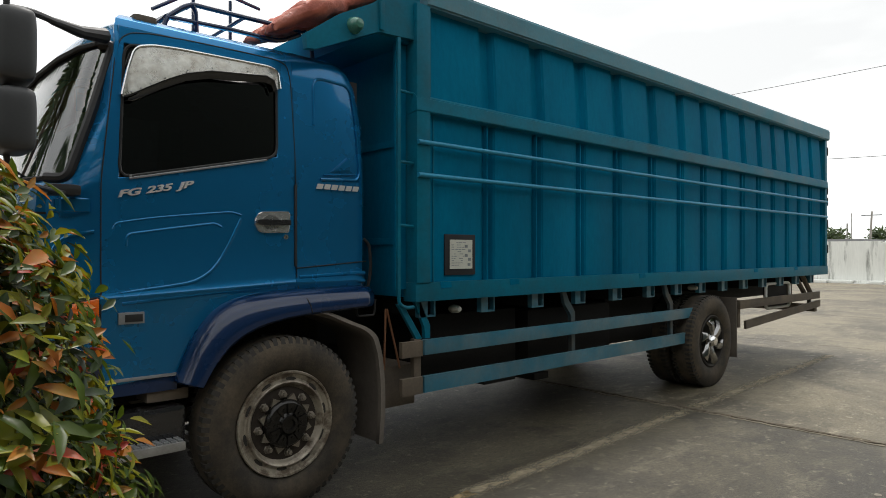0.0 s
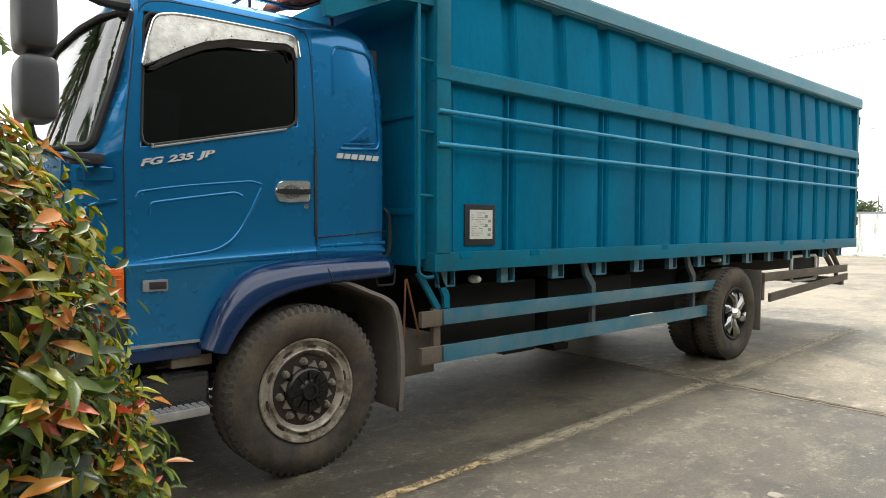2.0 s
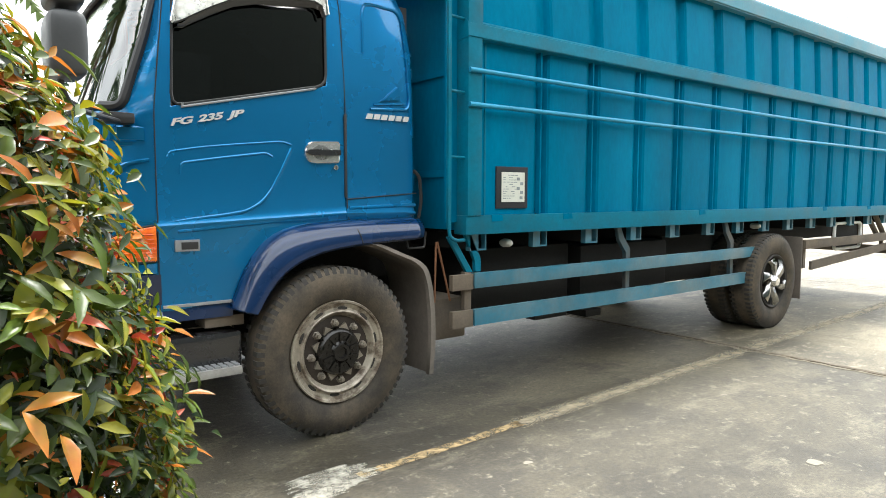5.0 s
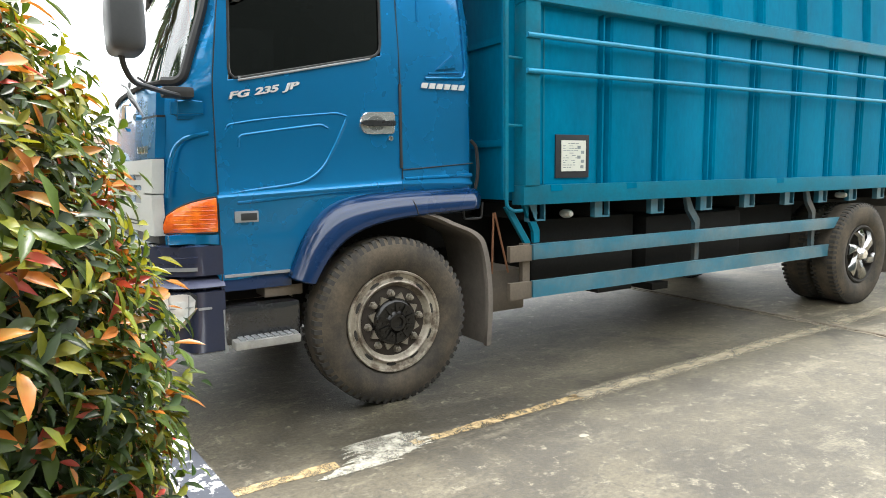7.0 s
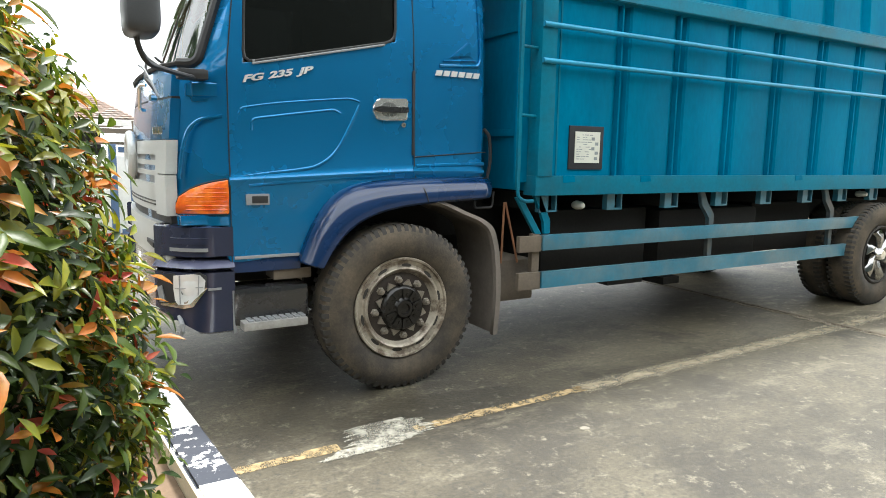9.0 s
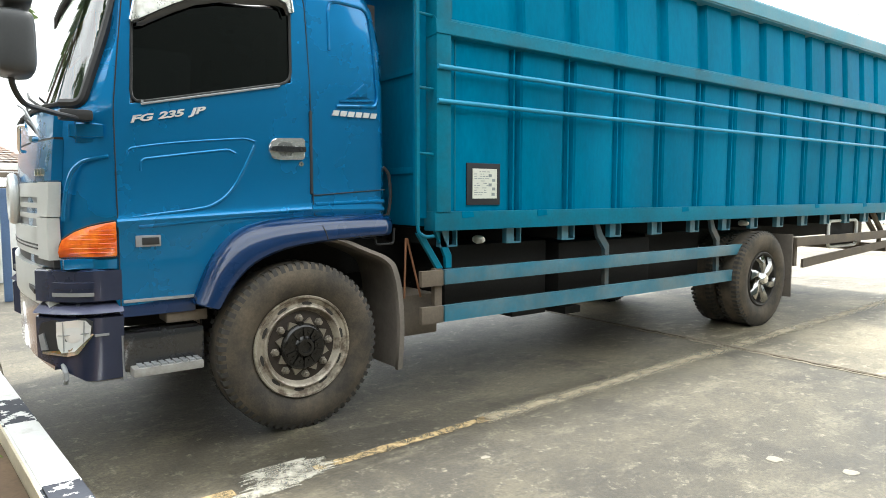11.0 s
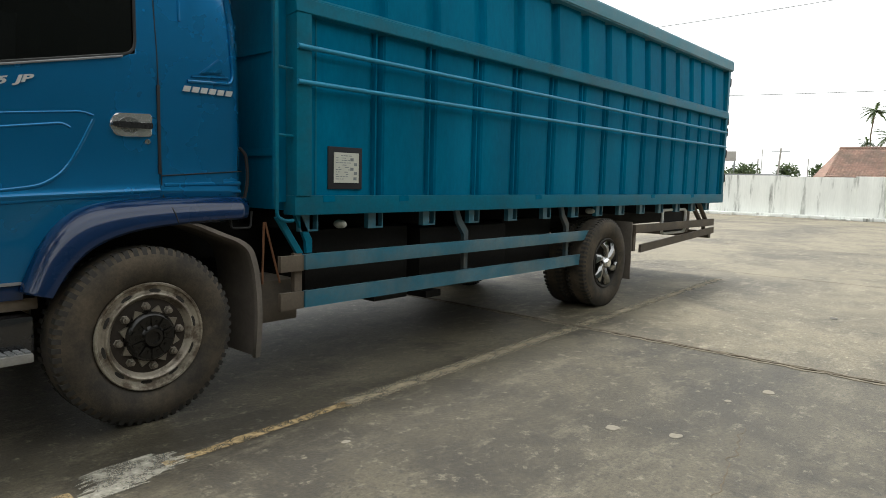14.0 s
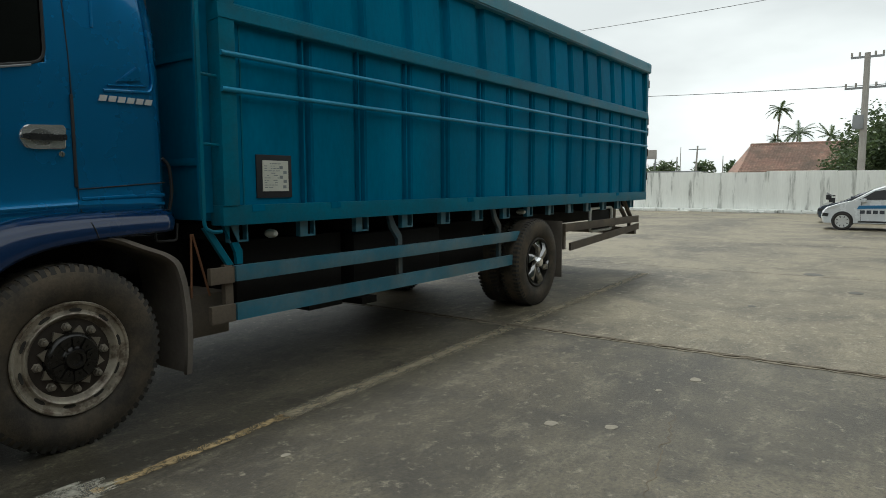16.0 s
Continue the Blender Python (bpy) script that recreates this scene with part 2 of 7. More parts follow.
def concrete(name, tone=1.0, stain=1.0):
    """Old yard concrete: broad stains, blotches, pale flecks and scuffs, fine pits."""
    m = bpy.data.materials.new(name)
    m.use_nodes = True
    nt = m.node_tree
    b = nt.nodes["Principled BSDF"]
    tc = nt.nodes.new("ShaderNodeTexCoord")
    def tex(s, detail, rough, stretch=(1, 1, 1), distort=0.0):
        mp = nt.nodes.new("ShaderNodeMapping")
        mp.inputs["Scale"].default_value = stretch
        link(nt, tc.outputs["Object"], mp.inputs[0])
        n = nt.nodes.new("ShaderNodeTexNoise")
        n.inputs["Scale"].default_value, n.inputs["Detail"].default_value, n.inputs["Roughness"].default_value = s, detail, rough
        n.inputs["Distortion"].default_value = distort
        link(nt, mp.outputs[0], n.inputs["Vector"])
        return n.outputs["Fac"]
    def ranged(x, a, c, lo, hi):
        r = nt.nodes.new("ShaderNodeMapRange")
        for i, v in enumerate((a, c, lo, hi)):
            r.inputs[i + 1].default_value = v
        link(nt, x, r.inputs[0])
        return r.outputs[0]
    def mix(a, c, f):
        n = nt.nodes.new("ShaderNodeMix")
        n.data_type = "RGBA"
        for k, v in (("A", a), ("B", c)):
            if isinstance(v, tuple):
                n.inputs[k].default_value = (*v, 1)
            else:
                link(nt, v, n.inputs[k])
        link(nt, f, n.inputs["Factor"])
        return n.outputs["Result"]
    fine = tex(42, 5, 0.75)
    col = mix((0.081 * tone, 0.067 * tone, 0.041 * tone), (0.233 * tone, 0.198 * tone, 0.126 * tone), ranged(tex(0.42, 8, 0.68, distort=0.5), 0.40, 0.59, 0, 1))
    col = mix(col, (0.062 * tone, 0.051 * tone, 0.032 * tone), ranged(tex(1.7, 8, 0.7), 0.48, 0.36, 0, 0.9 * stain))
    col = mix(col, (0.278 * tone, 0.242 * tone, 0.163 * tone), ranged(tex(3.4, 9, 0.75, (0.4, 1, 1)), 0.53, 0.64, 0, 0.85))
    col = mix(col, (0.400 * tone, 0.356 * tone, 0.255 * tone), ranged(tex(9, 8, 0.80), 0.555, 0.63, 0, 0.9))
    col = mix(col, (0.034, 0.030, 0.022), ranged(tex(19, 5, 0.75), 0.45, 0.36, 0, 0.9 * stain))
    mul = nt.nodes.new("ShaderNodeMix")
    mul.data_type, mul.blend_type = "RGBA", "MULTIPLY"
    mul.inputs["Factor"].default_value = 1
    link(nt, col, mul.inputs["A"])
    link(nt, ranged(fine, 0.3, 0.7, 0.48, 1.52), mul.inputs["B"])
    link(nt, mul.outputs["Result"], b.inputs["Base Color"])
    b.inputs["Roughness"].default_value = 0.60
    bp = nt.nodes.new("ShaderNodeBump")
    bp.inputs["Strength"].default_value, bp.inputs["Distance"].default_value = 0.6, 0.006
    link(nt, fine, bp.inputs["Height"])
    link(nt, bp.outputs[0], b.inputs["Normal"])
    return m


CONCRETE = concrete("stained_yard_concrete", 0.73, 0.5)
# darker tone with full stains, for slabs that start below x = 6
CONCRETE_DARK = concrete("dark_yard_concrete", 0.40)
JOINT = surface("joint_dirt", (0.10, 0.08, 0.055), 0.95, 0.0, 0.3, 6, 60, 0.3)
YELLOW = worn_paint("worn_yellow_paint", (0.36, 0.265, 0.135), 0.485, 11, soft=0.12)
PALE_LINE = worn_paint("worn_pale_paint", (0.30, 0.255, 0.175), 0.44, 7, soft=0.26, line=(3.225 - 0.042 * 1.7, 0.042, 0.10))
WHITE_PATCH = worn_paint("worn_white_paint", (0.44, 0.42, 0.355), 0.53, 9, soft=0.2)
OIL = surface("dark_oil_spot", (0.045, 0.040, 0.032), 0.6, 0.0, 0.25, 6, 50, 0.2)
LIP = surface("grey_crumbled_mortar", (0.150, 0.130, 0.095), 0.9, 0.0, 0.3, 8, 40, 0.3)
PATCH = surface("pale_mortar", (0.215, 0.195, 0.155), 0.9, 0.0, 0.2, 8, 40, 0.3)
KERB_BASE = surface("kerb_cream", (0.62, 0.56, 0.42), 0.85, 0.0, 0.14, 3, 50, 0.3)
KERB_WHITE = surface("kerb_white_paint", (0.78, 0.78, 0.76), 0.75, 0.0, 0.06, 5, 50, 0.2, second=(0.55, 0.53, 0.48), cover=0.34, second_scale=9)
KERB_BLACK = surface("kerb_black_paint", (0.028, 0.032, 0.045), 0.7, 0.0, 0.12, 5, 50, 0.2, second=(0.72, 0.72, 0.70), cover=0.44, second_scale=11, sharp=0.02)
FENCE_WHITE = surface("streaked_whitewash", (0.84, 0.85, 0.81), 0.85, 0.0, 0.08, 1.5, 20, 0.2, second=(0.27, 0.275, 0.25), cover=0.39, second_scale=1.6,
                      sharp=0.05, stretch=(1, 1, 0.12))
ROOF_TILE = surface("clay_tile", (0.31, 0.185, 0.14), 0.85, 0.0, 0.3, 0.8, 12, 0.3, second=(0.19, 0.135, 0.105), cover=0.52, second_scale=0.9, island=0.2)
POLE = surface("weathered_concrete_pole", (0.36, 0.34, 0.31), 0.85, 0.0, 0.12, 2, 30, 0.2)
STEEL_GREY = surface("grey_steel", (0.28, 0.29, 0.30), 0.55, 0.3, 0.1, 3, 40, 0.1)
CAR_WHITE = surface("silver_white_paint", (0.66, 0.68, 0.69), 0.25, 0.1, 0.03, 2, 80, 0.0, coat=0.6)
CAR_DARK = surface("grey_car_paint", (0.07, 0.08, 0.10), 0.25, 0.3, 0.05, 2, 80, 0.0, coat=0.6)
CAR_BLUE = surface("blue_livery", (0.02, 0.16, 0.34), 0.35, 0.0, 0.05, 3, 60, 0.0, coat=0.3)
BARK = surface("grey_brown_bark", (0.16, 0.12, 0.085), 0.9, 0.0, 0.25, 20, 90, 0.4)
SOIL = surface("dry_soil", (0.14, 0.095, 0.06), 0.95, 0.0, 0.25, 3, 40, 0.5)
BRANCH = surface("shrub_twig", (0.19, 0.12, 0.085), 0.8, 0.0, 0.2, 30, 120, 0.2)


def leaf_mat(name, colour, island=0.0, piece=0.0, second=None):
    m = surface(name, colour, 0.36, 0.0, 0.16, 18, 90, 0.1, island=island, piece=piece, second=second, cover=0.45, second_scale=22, rvar=0.06, spec=0.2)
    nt = m.node_tree
    b, out = nt.nodes["Principled BSDF"], nt.nodes["Material Output"]
    tr, mix = nt.nodes.new("ShaderNodeBsdfTranslucent"), nt.nodes.new("ShaderNodeMixShader")
    tr.inputs[0].default_value = (colour[0] * 1.8, colour[1] * 1.8, colour[2] * 1.2, 1)
    mix.inputs[0].default_value = 0.22
    link(nt, b.outputs[0], mix.inputs[1])
    link(nt, tr.outputs[0], mix.inputs[2])
    link(nt, mix.outputs[0], out.inputs[0])
    return m


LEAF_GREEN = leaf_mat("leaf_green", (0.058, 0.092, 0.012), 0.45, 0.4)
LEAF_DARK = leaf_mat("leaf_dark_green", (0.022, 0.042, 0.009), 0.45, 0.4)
LEAF_LIME = leaf_mat("leaf_lime", (0.215, 0.205, 0.016), 0.35, 0.35, second=(0.11, 0.16, 0.02))
LEAF_ORANGE = leaf_mat("leaf_orange", (0.36, 0.115, 0.020), 0.3, 0.3, second=(0.26, 0.18, 0.028))
LEAF_RED = leaf_mat("leaf_red", (0.40, 0.055, 0.038), 0.3, 0.3, second=(0.33, 0.12, 0.06))
# tree and palm greens lightened and greyed: distance haze put into the colour
TREE_LEAF = leaf_mat("tree_leaf", (0.075, 0.105, 0.055), 0.4)
PALM_LEAF = leaf_mat("palm_leaf", (0.070, 0.100, 0.050), 0.3)


# ---- mesh helpers ----
def finish(bm, smooth=True, angle=35):
    bmesh.ops.recalc_face_normals(bm, faces=bm.faces)
    for f in bm.faces:
        f.smooth = smooth
    lim = radians(angle)
    for e in bm.edges:
        e.smooth = smooth and len(e.link_faces) == 2 and e.calc_face_angle(4) < lim


def part(name, bm, material, parent=None, label="", smooth=True, angle=35):
    finish(bm, smooth, angle)
    me = bpy.data.meshes.new(name)
    bm.to_mesh(me)
    bm.free()
    for m in (material if isinstance(material, (list, tuple)) else [material]):
        me.materials.append(m)
    ob = new(name, me)
    if parent:
        ob.parent = parent
    if label:
        ob["label"] = label
    return ob


def thing(name, label, category, place=None, group="", kind=""):
    ob = new(name)
    ob.empty_display_size = 0.2
    if place is not None:
        ob.matrix_world = place
    return tagged(ob, label, category, group, kind)


def box(bm, x0, x1, y0, y1, z0, z1, bevel=0.0):
    r = bmesh.ops.create_cube(bm, size=1, matrix=Matrix.Translation(((x0 + x1) / 2, (y0 + y1) / 2, (z0 + z1) / 2)) @
                              Matrix.Diagonal((abs(x1 - x0), abs(y1 - y0), abs(z1 - z0), 1)))
    if bevel:
        vs = set(r["verts"])
        es = [e for e in bm.edges if e.verts[0] in vs and e.verts[1] in vs]
        bmesh.ops.bevel(bm, geom=es, offset=bevel, segments=2, affect="EDGES", profile=0.7)
    return bm


def boxes(*rows, bevel=0.0):
    bm = bmesh.new()
    for r in rows:
        box(bm, *r, bevel=bevel)
    return bm


def tube(bm, pts, r, seg=8, closed=False, r_end=None):
    """A round bar along points."""
    pts = [Vector(p) for p in pts]
    rings = []
    n = len(pts)
    for i, p in enumerate(pts):
        a = pts[(i - 1) % n] if (i or closed) else p
        b = pts[(i + 1) % n] if (i < n - 1 or closed) else p
        d = (b - a).normalized()
        s = d.orthogonal().normalized()
        if rings:
            s = (prev - d * prev.dot(d)).normalized()
        prev = s
        u = d.cross(s)
        rr = r if r_end is None else r + (r_end - r) * i / max(1, n - 1)
        rings.append([bm.verts.new(p + rr * (math.cos(k * math.tau / seg) * s + math.sin(k * math.tau / seg) * u)) for k in range(seg)])
    for i in range(n if closed else n - 1):
        a, b = rings[i], rings[(i + 1) % n]
        for k in range(seg):
            bm.faces.new((a[k], a[(k + 1) % seg], b[(k + 1) % seg], b[k]))
    if not closed:
        bm.faces.new(rings[0][::-1])
        bm.faces.new(rings[-1])
    return bm


def bend(pts, steps=4, r=0.05):
    """Rounds the corners of a line of points."""
    pts = [Vector(p) for p in pts]
    out = [pts[0]]
    for a, p, b in zip(pts, pts[1:], pts[2:]):
        d1, d2 = (a - p), (b - p)
        k = min(r, d1.length * 0.45, d2.length * 0.45)
        s, e = p + d1.normalized() * k, p + d2.normalized() * k
        for i in range(steps + 1):
            t = i / steps
            out.append(s * (1 - t) ** 2 + p * 2 * t * (1 - t) + e * t * t)
    out.append(pts[-1])
    return out


def lathe(bm, profile, centre, seg=48, closed=True, caps=False):
    """Turns (radius, y) points about an axle along y through centre."""
    c = Vector(centre)
    rings = []
    for k in range(seg):
        a = k * math.tau / seg
        rings.append([bm.verts.new(c + Vector((r * math.cos(a), y, r * math.sin(a)))) for r, y in profile])
    m = len(profile)
    for k in range(seg):
        a, b = rings[k], rings[(k + 1) % seg]
        for i in range(m if closed else m - 1):
            j = (i + 1) % m
            bm.faces.new((a[i], b[i], b[j], a[j]))
    if caps:
        for i in (0, m - 1):
            if profile[i][0] > 1e-4:
                f = [rg[i] for rg in rings]
                bm.faces.new(f)
    return bm


def plate(bm, pts, axis, a, b):
    """A flat outline given in two axes, given thickness from a to b along the third."""
    def full(p, v):
        q = list(p)
        q.insert("xyz".index(axis), v)
        return q
    lo = [bm.verts.new(full(p, a)) for p in pts]
    hi = [bm.verts.new(full(p, b)) for p in pts]
    bm.faces.new(lo)
    bm.faces.new(hi)
    n = len(pts)
    for i in range(n):
        bm.faces.new((lo[i], lo[(i + 1) % n], hi[(i + 1) % n], hi[i]))
    return bm


def disc_y(bm, c, r, h, seg=12, flat=1.0):
    """A short round bar along y."""
    return lathe(bm, [(0.0001, 0), (r * 0.85, 0), (r, h * 0.25), (r, h), (0.0001, h)], c, seg, closed=False)


def lettering(name, text, size, m, material, parent, label="", shear=0.25, depth=0.006, spread=1.0):
    cu = bpy.data.curves.new(name, "FONT")
    cu.body, cu.size, cu.shear, cu.extrude, cu.space_character, cu.offset = text, size, shear, depth, spread, size * 0.034
    tmp = bpy.data.objects.new(name, cu)
    scene.collection.objects.link(tmp)
    dg = bpy.context.evaluated_depsgraph_get()
    me = bpy.data.meshes.new_from_object(tmp.evaluated_get(dg))
    bpy.data.objects.remove(tmp)
    me.transform(m)
    me.materials.clear()
    me.materials.append(material)
    ob = new(name, me)
    ob.parent = parent
    if label:
        ob["label"] = label
    return ob

# ---- ground, yard, kerb, fence ----
bm = boxes((-250, 400, -300, 300, -0.6, -0.03))
tagged(part("ground", bm, CONCRETE, smooth=False), "flat grey open ground reaching the horizon", "ground", kind="structure")

yard = thing("pavement", "weathered stained concrete yard of large slabs with dirty joints", "pavement", kind="structure")
xs = [-11.3, -5.3, 1.0, 6.7, 12.6, 18.4, 24.2, 30.0, 37.4]
ys = [-24.0, -18.0, -12.0, -5.0, 7.3, 13.5, 19.6, 26.0]
for i in range(len(xs) - 1):
    for j in range(len(ys) - 1):
        bm = boxes((xs[i] + 0.008, xs[i + 1] - 0.008, ys[j] + 0.0015, ys[j + 1] - 0.0015, -0.12, 0.0))
        part("slab", bm, CONCRETE_DARK if xs[i] < 6 else CONCRETE, yard, smooth=False)


def line_y(x):
    return 3.225 + 0.042 * (x - 1.7)


def strip(name, x0, x1, w, material, label, z=0.003):
    bm = bmesh.new()
    n = max(2, int((x1 - x0) / 0.05))
    rows = []
    for i in range(n + 1):
        x = x0 + (x1 - x0) * i / n
        rows.append([bm.verts.new((x, line_y(x) + s * w * (0.42 + 0.16 * noise.noise(Vector((x * 5, s * 7, 0))) + 0.13 * noise.noise(Vector((x * 19, s * 3, 4)))), zz)) for s in (-1, 1) for zz in (-0.02, z)])
    for a, b in zip(rows, rows[1:]):
        bm.faces.new((a[1], a[3], b[3], b[1]))
        bm.faces.new((a[0], a[1], b[1], b[0]))
        bm.faces.new((a[3], a[2], b[2], b[3]))
    return tagged(part(name, bm, material, smooth=False), label, "road marking", kind="structure")


strip("road_marking_yellow", 0.9, 1.80, 0.085, YELLOW, "worn yellow painted line on the concrete")
strip("road_marking_yellow", 2.24, 3.5, 0.085, YELLOW, "worn yellow painted line on the concrete")
strip("road_marking_pale", 3.45, 6.6, 0.24, PALE_LINE, "faded pale painted line on the concrete")
strip("road_marking_pale", 6.8, 11.5, 0.24, PALE_LINE, "faded pale painted line on the concrete")
bm = bmesh.new()
for k in range(15):
    y = 3.10 + k * 0.021
    a, b = 1.80 - 0.035 * abs(k - 4) * (k < 4) + 0.012 * k, 2.06 + 0.05 * min(k, 5) - 0.012 * max(0, k - 9)
    plate(bm, [(a + random.uniform(-.09, .05), y), (b + random.uniform(-.10, .10), y + 0.010), (b + random.uniform(-.04, .04), y + 0.028), (a + random.uniform(-.04, .04), y + 0.0185)], "z", -0.01, 0.005)
tagged(part("white_patch", bm, WHITE_PATCH, smooth=False), "white paint patch with brush ridges on the concrete", "road marking", kind="structure")


def blot(x, y, r, material=PATCH, name="mortar_blot", label="pale mortar blot stuck on the concrete", group="mortar blots"):
    bm = bmesh.new()
    n = 14
    pts = []
    for k in range(n):
        a = k * math.tau / n
        rr = r * (1 + 0.35 * noise.noise(Vector((math.cos(a) * 1.3 + x, math.sin(a) * 1.3 + y, r * 9))))
        pts.append((x + rr * math.cos(a), y + rr * 0.8 * math.sin(a)))
    plate(bm, pts, "z", -0.01, 0.0025)
    tagged(part(name, bm, material, smooth=False), label, "stain", group, kind="structure")


for b in ((4.36, 1.84, 0.05), (4.51, 1.51, 0.045), (5.82, 1.35, 0.05), (3.08, 2.82, 0.028), (5.4, 1.5, 0.025)):
    blot(*b)
for b in ((12.83, 1.32, 0.17), (11.1, 0.63, 0.12), (9.3, 1.6, 0.06)):
    blot(*b, OIL, "oil_spot", "dark oil spot soaked into the concrete", "oil spots")


def jagged(name, a, b, width, material, label, category, z, rough, steps, seed):
    """A ragged line on the ground between two points."""
    rn = random.Random(seed)
    a, b = Vector((*a, 0)), Vector((*b, 0))
    d = (b - a).normalized()
    s = Vector((-d.y, d.x, 0))
    bm = bmesh.new()
    rows = []
    for i in range(steps + 1):
        p = a.lerp(b, i / steps) + s * rough * noise.noise(Vector((i * 0.31, seed, 0)))
        w = width * rn.uniform(0.06, 1.0)
        w2 = width * rn.uniform(0.06, 1.0)
        rows.append([bm.verts.new(p + s * q + Vector((0, 0, zz))) for q, zz in ((-w, -0.01), (-w * 0.8, z), (w2 * 0.8, z), (w2, -0.01))])
    for r, q in zip(rows, rows[1:]):
        for i in range(3):
            bm.faces.new((r[i], r[i + 1], q[i + 1], q[i]))
    return tagged(part(name, bm, material, smooth=False), label, category, kind="structure")


jagged("crack", (4.95, 1.25), (3.70, 1.03), 0.006, JOINT, "thin ragged crack in the concrete", "crack", 0.0015, 0.06, 40, 3)
jagged("joint_lip", (6.66, -5.0), (6.66, 6.9), 0.038, LIP, "pale crumbled mortar along the slab joint", "joint", 0.005, 0.04, 240, 5)
jagged("joint_lip", (6.755, -5.0), (6.755, 6.9), 0.018, LIP, "pale crumbled mortar along the slab joint", "joint", 0.004, 0.04, 240, 6)
jagged("joint_dirt", (6.712, -5.0), (6.712, 6.9), 0.032, JOINT, "dirt packed in the slab joint", "joint", 0.007, 0.03, 240, 7)

# kerb: a row of painted blocks, its line turned a little from the truck's nose
kerb = thing("kerb", "low planter kerb painted in worn black and white blocks", "kerb", kind="structure")


def kerb_x(y):
    return 1.243 - 0.082 * (y - 2.68)


edges = [-3.0, -1.9, -0.8, 0.3, 1.4, 2.45, 2.87, 3.50, 4.55, 5.1, 6.2, 6.8, 7.9, 8.5, 9.6]
for k in range(len(edges) - 1):
    a, b = edges[k], edges[k + 1]
    dark = (edges[k] == 2.87) or (a == 4.55) or a in (0.3, 6.2, 7.9, -1.9)
    bm = bmesh.new()
    plate(bm, [(kerb_x(a) - 0.175, a), (kerb_x(a), a), (kerb_x(b), b), (kerb_x(b) - 0.175, b)], "z", 0.0, 0.147)
    bmesh.ops.bevel(bm, geom=[e for e in bm.edges if abs(e.verts[0].co.z - e.verts[1].co.z) < .01 and e.verts[0].co.z > .1 and
                              abs(e.verts[0].co.y - e.verts[1].co.y) > .2], offset=0.012, segments=2, affect="EDGES")
    part("kerb_stone", bm, KERB_BLACK if dark else KERB_WHITE, kerb)
bm = bmesh.new()
plate(bm, [(kerb_x(-3) - 0.187, -3), (kerb_x(-3) - 0.175, -3), (kerb_x(9.6) - 0.175, 9.6), (kerb_x(9.6) - 0.187, 9.6)], "z", 0.0, 0.138)
part("kerb_face", bm, KERB_BASE, kerb)
bm = bmesh.new()
plate(bm, [(-2.6, -3), (kerb_x(-3) - 0.19, -3), (kerb_x(9.6) - 0.19, 9.6), (-2.6, 9.6)], "z", 0.001, 0.05)
tagged(part("planting_bed", bm, SOIL), "dry brown soil in the planting bed", "soil", kind="structure")

# boundary wall far behind the yard, in bays
fence = thing("fence_wall", "long whitewashed boundary wall with dark rain streaks", "wall", kind="structure")
for k in range(-9, 14):
    y0 = k * 3.1
    bm = boxes((37.4, 37.6, y0, y0 + 3.07, -0.1, 2.07 + 0.03 * math.sin(k * 2.3)), bevel=0.01)
    part("wall_bay", bm, FENCE_WHITE, fence)
    part("post", boxes((37.36, 37.64, y0 - 0.09, y0 + 0.06, -0.1, 2.0)), FENCE_WHITE, fence)
part("fence_foot", boxes((37.02, 37.4, -28, 43, -0.05, 0.16), bevel=0.03), FENCE_WHITE, fence, "pale footing ledge")
bm = bmesh.new()
rnd = random.Random(4)
for k in range(70):
    y = -20 + k * 0.62 + rnd.uniform(-.1, .1)
    w, h = rnd.uniform(0.15, 0.5), rnd.uniform(0.05, 0.15)
    box(bm, 36.75 + rnd.uniform(-.1, .25), 37.05, y, y + w + 0.25, -0.01, h, bevel=0.03)
tagged(part("rubble", bm, FENCE_WHITE), "broken pale stones along the foot of the wall", "rubble", kind="stuff")

# ---- the truck ----
truck = thing("box_truck", "blue lorry with a teal corrugated steel cargo box, parked on concrete", "truck")
CX, CY = 2.3, 5.09           # middle of the cab roof
SIDE = 3.995                 # the cab's near side


def arch(x):
    """Lower edge of the cab's side."""
    pts = [(1.0, 0.86), (1.84, 0.86), (1.875, 0.912), (1.93, 1.045), (2.01, 1.160), (2.11, 1.246), (2.24, 1.285), (2.46, 1.305), (2.6, 1.312), (3.2, 1.322)]
    for (a, za), (b, zb) in zip(pts, pts[1:]):
        if x <= b:
            return za + (zb - za) * max(0, x - a) / (b - a)
    return pts[-1][1]


def front_x(z):
    pts = [(0.8, 1.10), (1.4, 1.095), (1.94, 1.14), (2.72, 1.40), (2.82, 1.47), (3.0, 1.52)]
    for (a, xa), (b, xb) in zip(pts, pts[1:]):
        if z <= b:
            return xa + (xb - xa) * max(0, z - a) / (b - a)
    return 1.52


STATIONS = ["c0", "c1", "c2", "a0", "a1", "a2", "s0", "s1", "s2", "s3", "s4", "s5", "s6", "s7", "r0", "r1", "r2", "r3"]
SX = {"s0": 1.455, "s1": 1.548, "s2": 1.86, "s3": 2.15, "s4": 2.475, "s5": 2.605, "s6": 2.85, "s7": 3.06}
LEVELS = ["b0", "b1", "k0", "k1", "k2", "m0", "m1", "w0", "w1", "w2", "t0", "t1", "t2", "t3"]


def belt(x):
    return 1.968 + 0.217 * (min(max(x, 1.45), 2.62) - 1.57)


